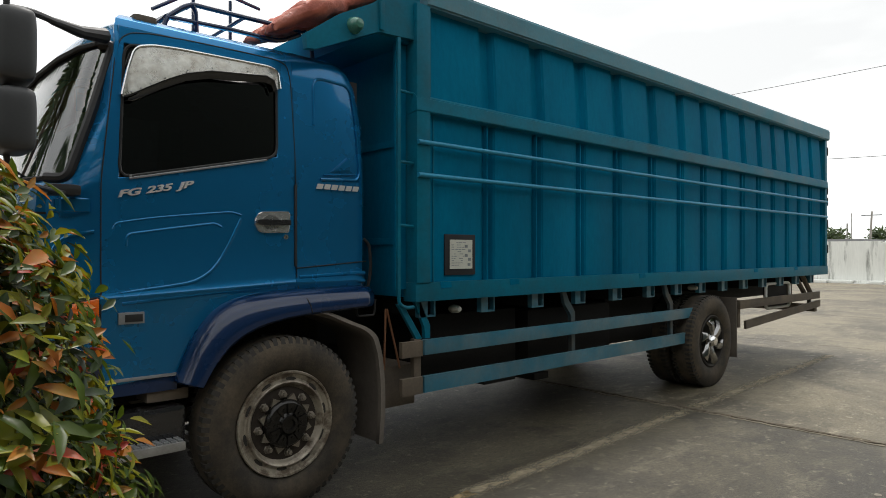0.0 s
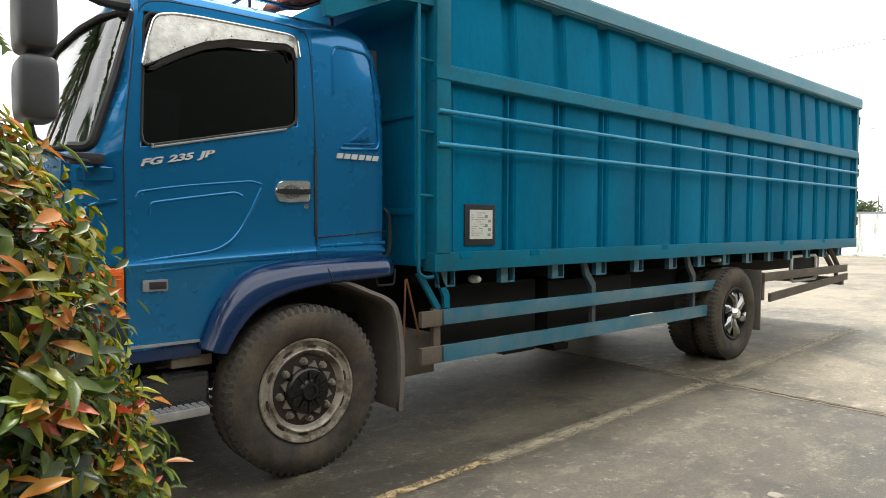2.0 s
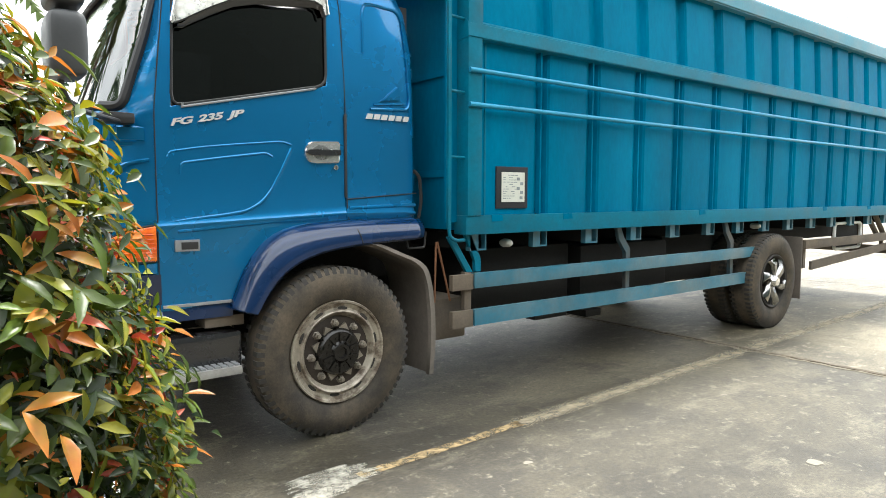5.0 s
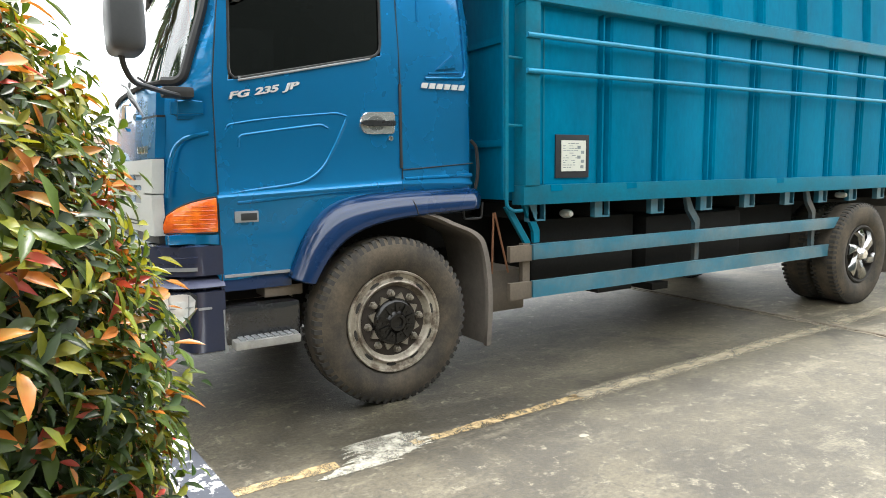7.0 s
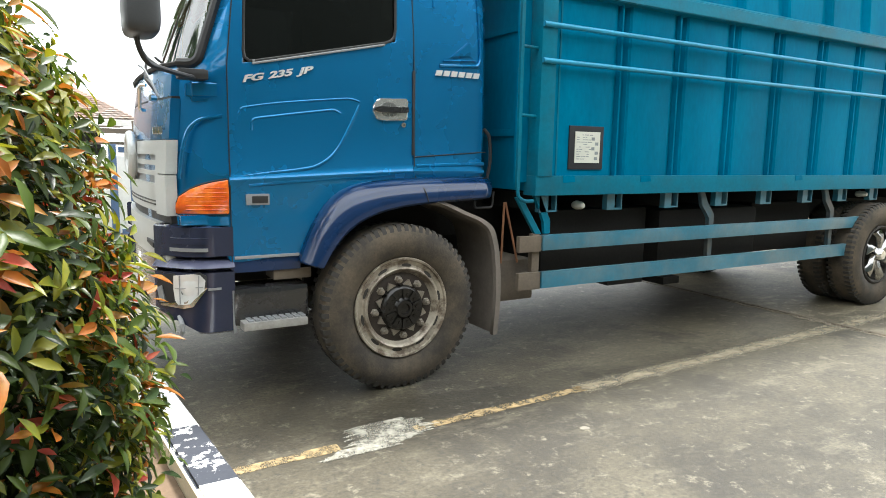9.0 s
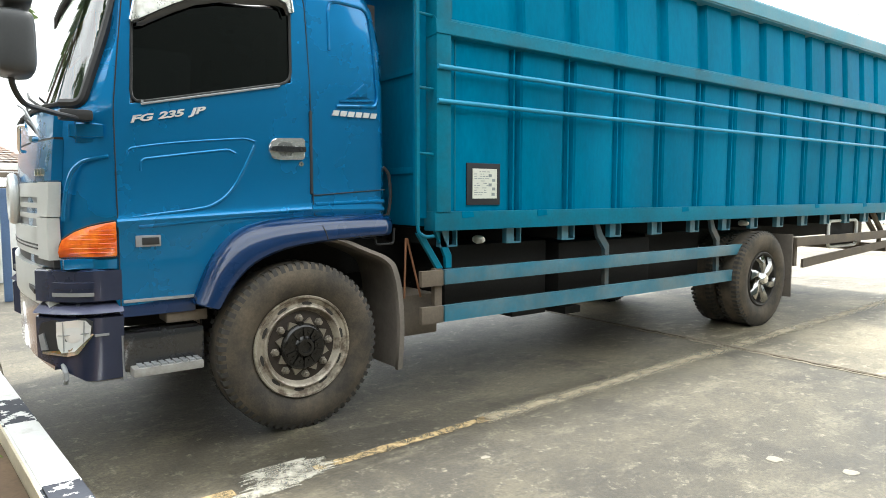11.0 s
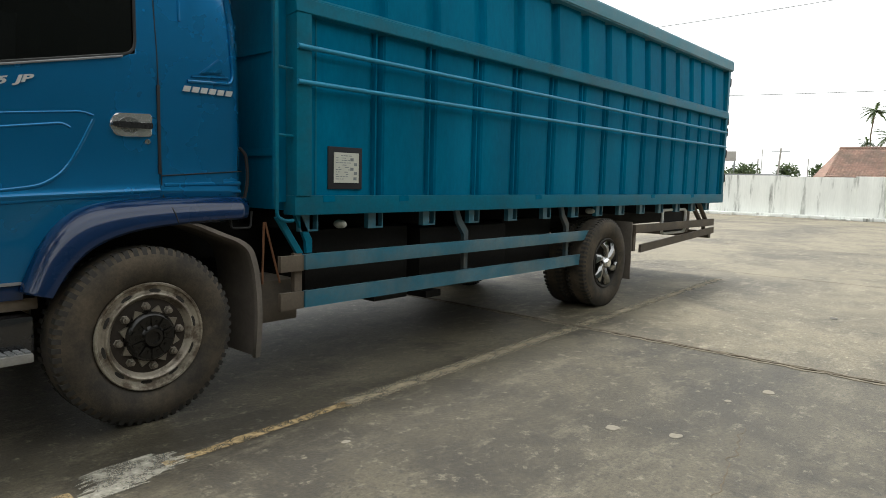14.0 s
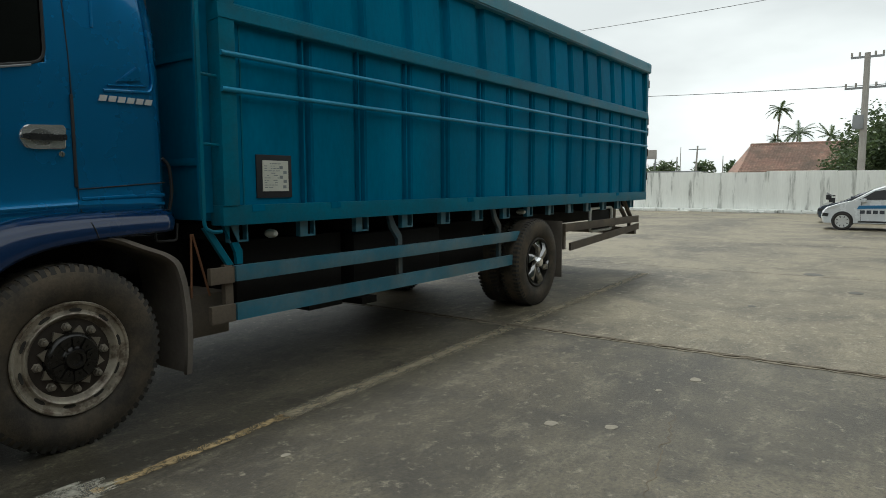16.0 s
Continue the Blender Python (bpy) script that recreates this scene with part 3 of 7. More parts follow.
def cab_point(st, lv):
    base = {"k0": 1.335, "k1": 1.375, "k2": 1.425, "m0": 1.62, "w2": 2.70, "t0": 2.79, "t1": 2.835, "t2": 2.872, "t3": 2.895}
    side = st[0] == "s"
    x = SX.get(st, 3.12)
    if side or st[0] == "r":
        zb = arch(x)
        z = {"b0": zb, "b1": zb + 0.5 * (1.325 - zb), "m1": belt(x) - 0.035, "w0": belt(x), "w1": 0.5 * (belt(x) + 2.70)}.get(lv)
    else:
        z = {"b0": 1.06, "b1": 1.2, "m1": 1.90, "w0": 1.95, "w1": 2.32}.get(lv)
        base = dict(base, w2=2.70)
    z = base[lv] if z is None else z
    if side and lv[0] == "k":
        z -= 0.055 * max(0, 2.6 - x) / 1.15
    f = front_x(z)
    lean = 0.055 * max(0, z - 2.0) / 0.8
    ys = SIDE + lean
    ys += {"k1": -0.012, "k0": 0.004, "k2": 0.006}.get(lv, 0) if (side or st[0] == "r") else 0
    if side:
        if z > 1.96:
            x += {"s0": 0.085, "s1": 0.04, "s2": 0.03, "s3": 0.02, "s4": 0.018}.get(st, 0) * min(1, (z - 1.96) / 0.7)
        y = ys
    elif st[0] == "r":
        x, y = {"r0": (3.13, ys + 0.012), "r1": (3.165, ys + 0.045), "r2": (3.175, ys + 0.12), "r3": (3.175, CY)}[st]
    else:
        x, y = {"c0": (f, CY), "c1": (f + 0.012, CY - 0.45), "c2": (f + 0.05, CY - 0.78), "a0": (f + 0.10, CY - 0.93),
                "a1": (f + 0.185, ys + 0.085), "a2": (f + 0.255, ys + 0.03)}[st]
        x = min(x, 1.455 + 0.1 * max(0, z - 1.96) / 0.7)
    if x > 2.6:
        x -= 1.45 * max(0, z - 2.52) ** 2 * (x - 2.6) / 0.57
    k = {"t1": 0.985, "t2": 0.94, "t3": 0.85}.get(lv, 1)
    return Vector((CX + (x - CX) * k, CY + (y - CY) * k, z))


def mirrored(p):
    return Vector((p.x, 2 * CY - p.y, p.z))


def cab_grid(bm, sts, lvs, flip=False, off=0.0, skip=()):
    f = mirrored if flip else (lambda p: p)
    g = {}
    for s in sts:
        for l in lvs:
            p = cab_point(s, l)
            if off:
                d = (Vector((CX, CY, p.z)) - p)
                p = p + d.normalized() * off
            g[s, l] = bm.verts.new(f(p))
    for s, s2 in zip(sts, sts[1:]):
        for l, l2 in zip(lvs, lvs[1:]):
            if (s, l) not in skip:
                bm.faces.new((g[s, l], g[s2, l], g[s2, l2], g[s, l2]))
    return g


side_hole = [(s, l) for s in ("s1", "s2", "s3") for l in ("w0", "w1")]
front_hole = [(s, l) for s in ("c0", "c1", "c2", "a0") for l in ("w0", "w1")]
DOOR_ST, DOOR_LV = ["s0", "s1", "s2", "s3", "s4", "s5"], LEVELS[:LEVELS.index("t0") + 1]
DOOR = [(s, l) for s in DOOR_ST[:-1] for l in DOOR_LV[:-1]]
bm = bmesh.new()
tops = []
for flip in (False, True):
    g = cab_grid(bm, STATIONS, LEVELS, flip, skip=set(DOOR + front_hole))
    tops.append([g[s, "t3"] for s in STATIONS])
roof = bm.verts.new((CX, CY, 2.925))
for row in tops:
    for a, b in zip(row, row[1:]):
        bm.faces.new((a, b, roof))
bmesh.ops.remove_doubles(bm, verts=bm.verts, dist=0.0005)
cab = part("cab", bm, CAB_BLUE, truck, "glossy blue steel cab", angle=62)
doors = []
for flip in (False, True):
    bm = bmesh.new()
    cab_grid(bm, DOOR_ST, DOOR_LV, flip, skip=set(side_hole))
    doors.append(part("door", bm, CAB_BLUE, cab, "blue cab door with pressed ribs", angle=28))
for ob in (cab, *doors):
    out = sum((q.center - Vector((CX, CY, q.center.z))).dot(q.normal) * q.area for q in ob.data.polygons)
    if out < 0:
        ob.data.flip_normals()
    sol = ob.modifiers.new("skin", "SOLIDIFY")
    sol.thickness, sol.offset = 0.02, -1
    bev = ob.modifiers.new("round", "BEVEL")
    bev.width, bev.segments, bev.limit_method, bev.angle_limit = 0.012, 2, "ANGLE", radians(28)
door = doors[0]

# panes
def pane(name, sts, lvs, flip, material, label, off=0.014, parent=None):
    bm = bmesh.new()
    cab_grid(bm, sts, lvs, flip, off)
    ob = part(name, bm, material, parent or cab, label, angle=60)
    return ob


pane("side_window", ["s1", "s2", "s3", "s4"], ["w0", "w1", "w2"], False, SIDE_GLASS, "dark tinted side window", parent=doors[0])
pane("side_window", ["s1", "s2", "s3", "s4"], ["w0", "w1", "w2"], True, SIDE_GLASS, "dark tinted side window", parent=doors[1])
bm = bmesh.new()
for flip in (False, True):
    cab_grid(bm, ["c0", "c1", "c2", "a0", "a1"], ["w0", "w1", "w2"], flip, 0.008)
bmesh.ops.remove_doubles(bm, verts=bm.verts, dist=0.0005)
part("windscreen", bm, FRONT_GLASS, cab, "curved windscreen reflecting the sky", angle=60)


def loop_points(sts, lvs, flip=False, off=0.0):
    f = mirrored if flip else (lambda p: p)
    ring = [(s, lvs[0]) for s in sts] + [(sts[-1], l) for l in lvs[1:]] + [(s, lvs[-1]) for s in sts[-2::-1]] + [(sts[0], l) for l in lvs[-2:0:-1]]
    out = []
    for s, l in ring:
        p = cab_point(s, l)
        d = Vector((CX, CY, p.z)) - p
        out.append(f(p + d.normalized() * off))
    return out


def closed_bend(pts, r):
    q = bend([pts[-1], *pts, pts[0]], 3, r)
    return q[1:-1]


for flip in (False, True):
    bm = bmesh.new()
    tube(bm, closed_bend(loop_points(["s1", "s2", "s3", "s4"], ["w0", "w1", "w2"], flip, 0.002), 0.07), 0.009, 6, closed=True)
    part("window_seal", bm, RUBBER, doors[flip], "black rubber window seal")
    bm = bmesh.new()
    side_of = mirrored if flip else (lambda p: p)
    line = [cab_point("a1", l) for l in ("w0", "w1", "w2")]
    corner_low = cab_point("a0", "w0") + Vector((0, 0, 0.004))
    corner_top = cab_point("a0", "w2") + Vector((0, 0, -0.004))
    tube(bm, bend([side_of(p + Vector((-0.003, -0.003, 0))) for p in (corner_low, *line, corner_top)], 5, 0.09), 0.027, 8)
    part("pillar_trim", bm, BLACK, cab, "black windscreen pillar trim")
    bm = bmesh.new()
    tube(bm, [side_of(p.lerp(cab_point("a0", l), 0.16) + Vector((-0.012, -0.012, 0))) for p, l in zip(line, ("w0", "w1", "w2"))], 0.0045, 6)
    part("glass_edge", bm, STEEL_GREY, cab, "pale edge line of the windscreen")
bm = bmesh.new()
lo = [cab_point(s, "w0") + Vector((-0.012, 0, 0.0)) for s in ("a1", "a0", "c2", "c1", "c0")]
tube(bm, lo + [mirrored(p) for p in lo[-2::-1]], 0.013, 6)
hi = [cab_point(s, "w2") + Vector((-0.008, 0, 0.0)) for s in ("a1", "a0", "c2", "c1", "c0")]
tube(bm, hi + [mirrored(p) for p in hi[-2::-1]], 0.016, 6)
part("windscreen_seal", bm, RUBBER, cab, "black windscreen seal")

# inside of the cab: floor, bulkhead, seats, wheel
bm = boxes((1.48, 3.1, 4.1, 6.08, 1.34, 1.40), (3.06, 3.12, 4.06, 6.12, 1.4, 2.75), (1.32, 1.6, 4.3, 5.88, 1.4, 1.86))
part("cab_interior", bm, INSIDE, cab, "dark cab floor, bulkhead and dashboard")
for y in (4.5, 5.65):
    bm = boxes((2.0, 2.5, y - 0.25, y + 0.25, 1.5, 1.72), (2.42, 2.58, y - 0.24, y + 0.24, 1.7, 2.35), (2.46, 2.56, y - 0.13, y + 0.13, 2.36, 2.55), bevel=0.04)
    part("seat", bm, INSIDE, cab, "dark cab seat")
bm = bmesh.new()
tube(bm, [Vector((1.68, 5.65, 1.95)) + Vector((0.08 * math.sin(a), 0.22 * math.cos(a), 0.2 * math.sin(a))) for a in [k * math.tau / 20 for k in range(20)]], 0.014, 6, closed=True)
part("steering_wheel", bm, BLACK, cab)
part("sun_visor", boxes((1.50, 1.52, 4.75, 5.25, 2.36, 2.62), (1.50, 1.52, 5.35, 5.85, 2.42, 2.62), bevel=0.008), VISOR_RED, cab, "red sun visors inside the cab")

# door: seams, pressed ribs, handle, lettering
bm = bmesh.new()
zs = [0.84, 1.1, 1.33, 1.375, 1.42, 1.7, 1.94, 2.2, 2.45, 2.66]
tube(bm, bend([(1.462 + (0.085 * max(0, z - 1.96) / 0.7), SIDE + 0.001 + 0.055 * max(0, z - 2) / .8 - (0.012 if z == 1.375 else 0), z) for z in zs] +
     [(1.575, SIDE + 0.050, 2.727), (1.62, SIDE + 0.052, 2.762), (1.72, SIDE + 0.053, 2.781), (1.94, SIDE + 0.054, 2.790), (2.3, SIDE + 0.054, 2.792), (2.50, SIDE + 0.053, 2.788), (2.568, SIDE + 0.051, 2.765),
      (2.592, SIDE + 0.045, 2.66), (2.606, SIDE + 0.014, 2.2), (2.606, SIDE + 0.001, 1.98), (2.612, SIDE + 0.001, 1.5), (2.615, SIDE + 0.001, 1.36), (2.64, SIDE, 1.30)], 3, 0.05), 0.0038, 6)
part("door_gap", bm, RUBBER, door, "dark door gap")
bm = boxes((2.594, 2.612, SIDE - 0.006, SIDE + 0.004, 1.475, 2.0), bevel=0.004)
part("gap_cover", bm, BLACK, door, "black strip along the door's rear edge")


def rib(pts, r=0.009, parent=door, mat=CAB_BLUE, name="pressed_rib"):
    bm = bmesh.new()
    tube(bm, bend([(x, SIDE + 0.5 * r, z) for x, z in pts], 6, 0.14), r, 10)
    return part(name, bm, mat, parent)


rib([(1.586, 1.60), (1.59, 1.664), (1.82, 1.700), (2.075, 1.736), (2.115, 1.715)], 0.009)
rib([(1.46, 1.333), (1.69, 1.362), (1.842, 1.378), (1.96, 1.397), (2.05, 1.452), (2.105, 1.516), (2.171, 1.633), (2.236, 1.766)], 0.011)
rib([(1.52, 1.69), (1.535, 1.722), (1.698, 1.752), (1.88, 1.775), (2.175, 1.806), (2.236, 1.790)], 0.0075)
rib([(1.567, 1.292), (1.81, 1.311), (2.133, 1.334), (2.60, 1.360)], 0.012)
rib([(1.70, 1.306), (1.968, 1.346), (2.418, 1.376), (2.60, 1.390)], 0.012)
rib([(2.63, 1.405), (3.145, 1.424)], 0.014, cab)
rib([(2.63, 1.362), (3.145, 1.369)], 0.014, cab)
rib([(2.615, 1.464), (3.155, 1.503)], 0.004, cab, RUBBER, "panel_gap")
# sleeper's pressed frame
bm = bmesh.new()
tube(bm, bend([(2.752, SIDE + .028, 2.40), (2.758, SIDE + .045, 2.66), (2.775, SIDE + .048, 2.712), (2.83, SIDE + .050, 2.722), (3.015, SIDE + .050, 2.712), (3.062, SIDE + .046, 2.66), (3.092, SIDE + .026, 2.39),
                (3.106, SIDE + .010, 2.118), (3.085, SIDE + .006, 2.062), (2.79, SIDE + .005, 2.045)], 5, 0.06), 0.011, 8)
part("pressed_rib", bm, CAB_BLUE, cab)
rib([(2.815, 2.078), (3.06, 2.098)], 0.006, cab)
bm = bmesh.new()
plate(bm, [(2.865, 2.100), (3.02, 2.118), (3.025, 2.150), (3.006, 2.212)], "y", SIDE - 0.004, SIDE + 0.02)
bmesh.ops.bevel(bm, geom=bm.edges[:], offset=0.006, segments=2, affect="EDGES")
part("air_scoop", bm, CAB_BLUE, cab)

bm = bmesh.new()
plate(bm, bend([(2.320, 1.735), (2.322, 1.775), (2.352, 1.815), (2.54, 1.824), (2.558, 1.815), (2.556, 1.690), (2.40, 1.684), (2.345, 1.690), (2.320, 1.735)], 3, 0.02), "y", SIDE - 0.016, SIDE + 0.004)
bmesh.ops.bevel(bm, geom=[e for e in bm.edges if abs(e.verts[0].co.y - e.verts[1].co.y) < .001 and e.verts[0].co.y < SIDE - .01], offset=0.008, segments=3, affect="EDGES")
bowl = part("door_handle", bm, HANDLE, door, "chrome door handle shell")
bm = bmesh.new()
lathe(bm, [(0.0001, -0.001), (0.049, -0.001), (0.052, 0.002)], (0, 0, 0), 28, closed=False)
bm.transform(Matrix.Translation((2.425, SIDE - 0.0162, 1.752)) @ Matrix.Diagonal((1.25, 1, 0.92, 1)))
part("finger_bowl", bm, BOWL, bowl, "chrome hollow behind the grip")
bm = bmesh.new()
plate(bm, bend([(2.322, 1.742), (2.326, 1.762), (2.36, 1.768), (2.50, 1.768), (2.556, 1.772), (2.556, 1.738), (2.50, 1.734), (2.36, 1.732), (2.322, 1.742)], 3, 0.008), "y", SIDE - 0.034, SIDE - 0.014)
bmesh.ops.bevel(bm, geom=[e for e in bm.edges if abs(e.verts[0].co.y - e.verts[1].co.y) < .001], offset=0.006, segments=2, affect="EDGES")
part("grip", bm, STEP_GLOSS, bowl, "glossy black handle grip")
bm = bmesh.new()
disc_y(bm, (2.532, SIDE - 0.012, 1.662), 0.017, 0.014, 16)
lock = part("door_lock", bm, CHROME, door, "chrome key lock")
part("key_slot", boxes((2.5295, 2.5345, SIDE - 0.0135, SIDE - 0.011, 1.655, 1.669)), BLACK, lock)
part("side_marker_frame", boxes((1.545, 1.678, SIDE - 0.012, SIDE + 0.004, 1.182, 1.245), bevel=0.006), STEEL_GREY, door, "grey side repeater frame")
part("side_marker_lens", boxes((1.578, 1.668, SIDE - 0.016, SIDE - 0.008, 1.193, 1.233), bevel=0.004), BLACK, door, "dark repeater lens")
part("sill_strip", boxes((1.475, 1.85, SIDE - 0.008, SIDE + 0.01, 0.876, 0.893), bevel=0.003), STEEL_GREY, cab, "grey sill strip")
part("sill", boxes((1.455, 1.86, SIDE + 0.004, SIDE + 0.06, 0.795, 0.876), bevel=0.01), FENDER_BLUE, cab, "dark blue sill")
part("sill_bracket", boxes((1.70, 1.93, SIDE + 0.02, SIDE + 0.2, 0.735, 0.80), bevel=0.01), DUSTY, cab)

up = Matrix(((1, 0, 0, 0), (0, 0, -1, 0), (0, 1, 0, 0), (0, 0, 0, 1)))
slope = Matrix.Rotation(radians(11.5), 4, "Y").inverted()
for word, x, z, wide in (("FG", 1.540, 1.858, 1.98), ("235", 1.686, 1.888, 1.88), ("JP", 1.860, 1.923, 2.05)):
    lettering("model_lettering", word, 0.049, Matrix.Translation((x, SIDE - 0.006, z)) @ slope @ up @ Matrix.Diagonal((wide, 1, 1, 1)), SILVER, door,
              "bright slanted model letters", spread=0.98, shear=0.32)
bm = bmesh.new()
for k in range(6):
    x, z, w, h = 2.754 + k * 0.0565, 1.982, 0.043, 0.034
    plate(bm, [(x, z), (x + w, z), (x + w + 0.012, z + h), (x + 0.012, z + h)], "y", SIDE - 0.008, SIDE + 0.002)
part("badge_bars", bm, SILVER, cab, "chrome badge drawn as slanted bars", smooth=False)

# rain visor over the side window
bm = bmesh.new()
top = [(1.567, 2.41), (1.60, 2.56), (1.631, 2.661), (1.66, 2.692), (1.735, 2.713), (1.875, 2.723), (2.05, 2.725), (2.30, 2.728), (2.436, 2.729), (2.495, 2.712), (2.508, 2.60)]
low = [(1.572, 2.40), (1.60, 2.412), (1.65, 2.442), (1.70, 2.473), (1.78, 2.520), (1.906, 2.585), (2.05, 2.626), (2.27, 2.648), (2.398, 2.660), (2.448, 2.640), (2.463, 2.585)]
rows = []
for (xa, za), (xb, zb) in zip(top, low):
    row = []
    for t in (0, 0.25, 0.6, 1.0):
        x, z = xa + (xb - xa) * t, za + (zb - za) * t
        y = SIDE + 0.055 * max(0, z - 2) / 0.8 - 0.012 - 0.045 * math.sin(t * 1.6) * min(1, 6 * abs(za - zb))
        row.append(bm.verts.new((x, y, z)))
    rows.append(row)
for a, b in zip(rows, rows[1:]):
    for i in range(3):
        bm.faces.new((a[i], a[i + 1], b[i + 1], b[i]))
vis = part("rain_visor", bm, CHROME_WORN, cab, "mottled chrome rain visor over the window", angle=70)
m = vis.modifiers.new("skin", "SOLIDIFY")
m.thickness, m.offset = 0.004, 0
bm = bmesh.new()
tube(bm, [(x, SIDE + 0.055 * max(0, z - 2) / 0.8 - 0.048, z - 0.004) for x, z in low], 0.006, 6)
part("visor_rim", bm, RUBBER, vis, "dark visor rim")
bm = bmesh.new()
lip = []
for i, (x, z) in enumerate(low):
    h = 0.036 * min(1, 0.35 + 0.3 * i, 0.35 + 0.25 * (len(low) - 1 - i))
    y = SIDE + 0.055 * max(0, z - 2) / 0.8 - 0.046
    lip.append([bm.verts.new((x + 0.02 * (i < 2), y + dy, z - 0.006 - h * t)) for t, dy in ((0, 0.0), (0.5, 0.006), (1, 0.022))])
for a, b in zip(lip, lip[1:]):
    for i in range(2):
        bm.faces.new((a[i], a[i + 1], b[i + 1], b[i]))
lp = part("visor_lip", bm, surface("smoked_plastic", (0.03, 0.03, 0.032), 0.18, 0, 0.1, 6, 60, 0.0, coat=0.5), vis, "smoked glossy visor lip", angle=70)
lp.modifiers.new("skin", "SOLIDIFY").thickness = 0.003
bm = bmesh.new()
tube(bm, bend([(x, SIDE + 0.055 * max(0, z - 2) / 0.8 - 0.014, z) for x, z in top], 3, 0.05), 0.009, 8)
part("visor_edge", bm, CHROME, vis, "bright visor edge")
for x, z in low[1:8]:
    part("screw", disc_y(bmesh.new(), (x, SIDE + 0.055 * max(0, z - 2) / 0.8 - 0.064, z + 0.010), 0.004, 0.008, 8), STEEL_GREY, vis)
part("belt_strip", boxes((1.60, 1.612, SIDE - 0.012, SIDE + 0.002, 1.972, 1.985)), STEEL_GREY, door)
bm = bmesh.new()
tube(bm, [(1.60, SIDE - 0.008, belt(1.60) - 0.012), (2.40, SIDE - 0.006, belt(2.40) - 0.012)], 0.0065, 6)
part("belt_moulding", bm, STEEL_GREY, door, "grey moulding under the window")

# front: corner panel, grille, lamps, bumper
bm = bmesh.new()
def corner(u, z, off=0.0):
    """A place on the cab's front corner, u metres from the front edge towards the door."""
    t = u / 0.285
    x = 1.175 + 0.28 * t
    y = SIDE + 0.125 * (1 - t) ** 1.7 - off
    return Vector((x - off * (1 - t), y, z))
rows = []
def lamp_top(u):
    pts = [(0.026, 1.195), (0.038, 1.232), (0.08, 1.268), (0.14, 1.298), (0.21, 1.318), (0.285, 1.330)]
    for (a, za), (b, zb) in zip(pts, pts[1:]):
        if u <= b:
            return za + (zb - za) * (u - a) / (b - a)
    return 1.330
LAMP_U = [0.026, 0.038, 0.06, 0.09, 0.12, 0.15, 0.17, 0.20, 0.235, 0.27, 0.28]
for u in LAMP_U:
    zt = lamp_top(u)
    rows.append([bm.verts.new(corner(u, z, o)) for z, o in ((1.135, -0.03), (1.135, 0.008), (1.145, 0.014), ((1.135 + zt) / 2, 0.018), (zt - 0.01, 0.014), (zt, 0.008), (zt, -0.03))])
for a, b in zip(rows, rows[1:]):
    for i in range(6):
        bm.faces.new((a[i], b[i], b[i + 1], a[i + 1]))
bm.faces.new(rows[0])
bm.faces.new(rows[-1][::-1])
signal = part("turn_signal", bm, AMBER, cab, "amber wrap-round turn signal lens")
bm = bmesh.new()
edge = [corner(u, lamp_top(u), 0.006) for u in LAMP_U] + [corner(u, 1.135, 0.006) for u in LAMP_U[::-1]]
tube(bm, edge, 0.0065, 6, closed=True)
part("lens_seal", bm, RUBBER, signal, "dark seal round the lens")
bm = bmesh.new()
for k in range(6):
    z = 1.16 + k * 0.024
    us = [u for u in (0.075, 0.12, 0.16, 0.20, 0.24, 0.268) if lamp_top(u) > z + 0.015]
    if len(us) > 1:
        tube(bm, [corner(u, z, 0.0165) for u in us], 0.0024, 5)
part("lens_flutes", bm, AMBER, signal)
bm = bmesh.new()
shelf = [[bm.verts.new(corner(u, z, o)) for z, o in ((1.072, -0.03), (1.072, 0.006), (1.122, 0.008), (1.126, -0.03))] for u in LAMP_U]
for a, b in zip(shelf, shelf[1:]):
    for i in range(3):
        bm.faces.new((a[i], b[i], b[i + 1], a[i + 1]))
part("lamp_ledge", bm, CAB_BLUE, cab)
bm = bmesh.new()
plate(bm, [(1.262, 4.045), (1.435, 3.980), (1.435, 4.06), (1.262, 4.15)], "z", 1.748, 1.868)
bmesh.ops.bevel(bm, geom=bm.edges[:], offset=0.028, segments=3, affect="EDGES")
part("mirror_plinth", bm, CAB_BLUE, cab, "blue moulded plinth for the mirror arm")
bm = bmesh.new()
tube(bm, bend([corner(0.038, 1.33, -0.003), corner(0.048, 1.42, -0.003), corner(0.063, 1.522, -0.003), corner(0.09, 1.60, -0.003), corner(0.135, 1.645, -0.003), corner(0.19, 1.662, -0.003), corner(0.26, 1.674, -0.003)], 6, 0.06), 0.011, 8)
part("pressed_rib", bm, CAB_BLUE, cab)

def front_slab(name, z0, z1, x_off, y0, y1, mat, label, thick=0.05, bow=0.085, bev=0.012):
    """A panel across the cab's nose, bowed forward in the middle."""
    bm = bmesh.new()
    n = 10
    rows = []
    for i in range(n + 1):
        y = y0 + (y1 - y0) * i / n
        b = bow * (abs(y - CY) / 1.0) ** 2
        rows.append([bm.verts.new((x, y, z)) for x, z in ((front_x(z0) + x_off + b, z0), (front_x(z1) + x_off + b, z1), (front_x(z1) + x_off + b + thick, z1),
                                                        (front_x(z0) + x_off + b + thick, z0))])
    for a, b in zip(rows, rows[1:]):
        for i in range(4):
            j = (i + 1) % 4
            bm.faces.new((a[i], a[j], b[j], b[i]))
    bm.faces.new(rows[0])
    bm.faces.new(rows[-1][::-1])
    return part(name, bm, mat, cab, label)


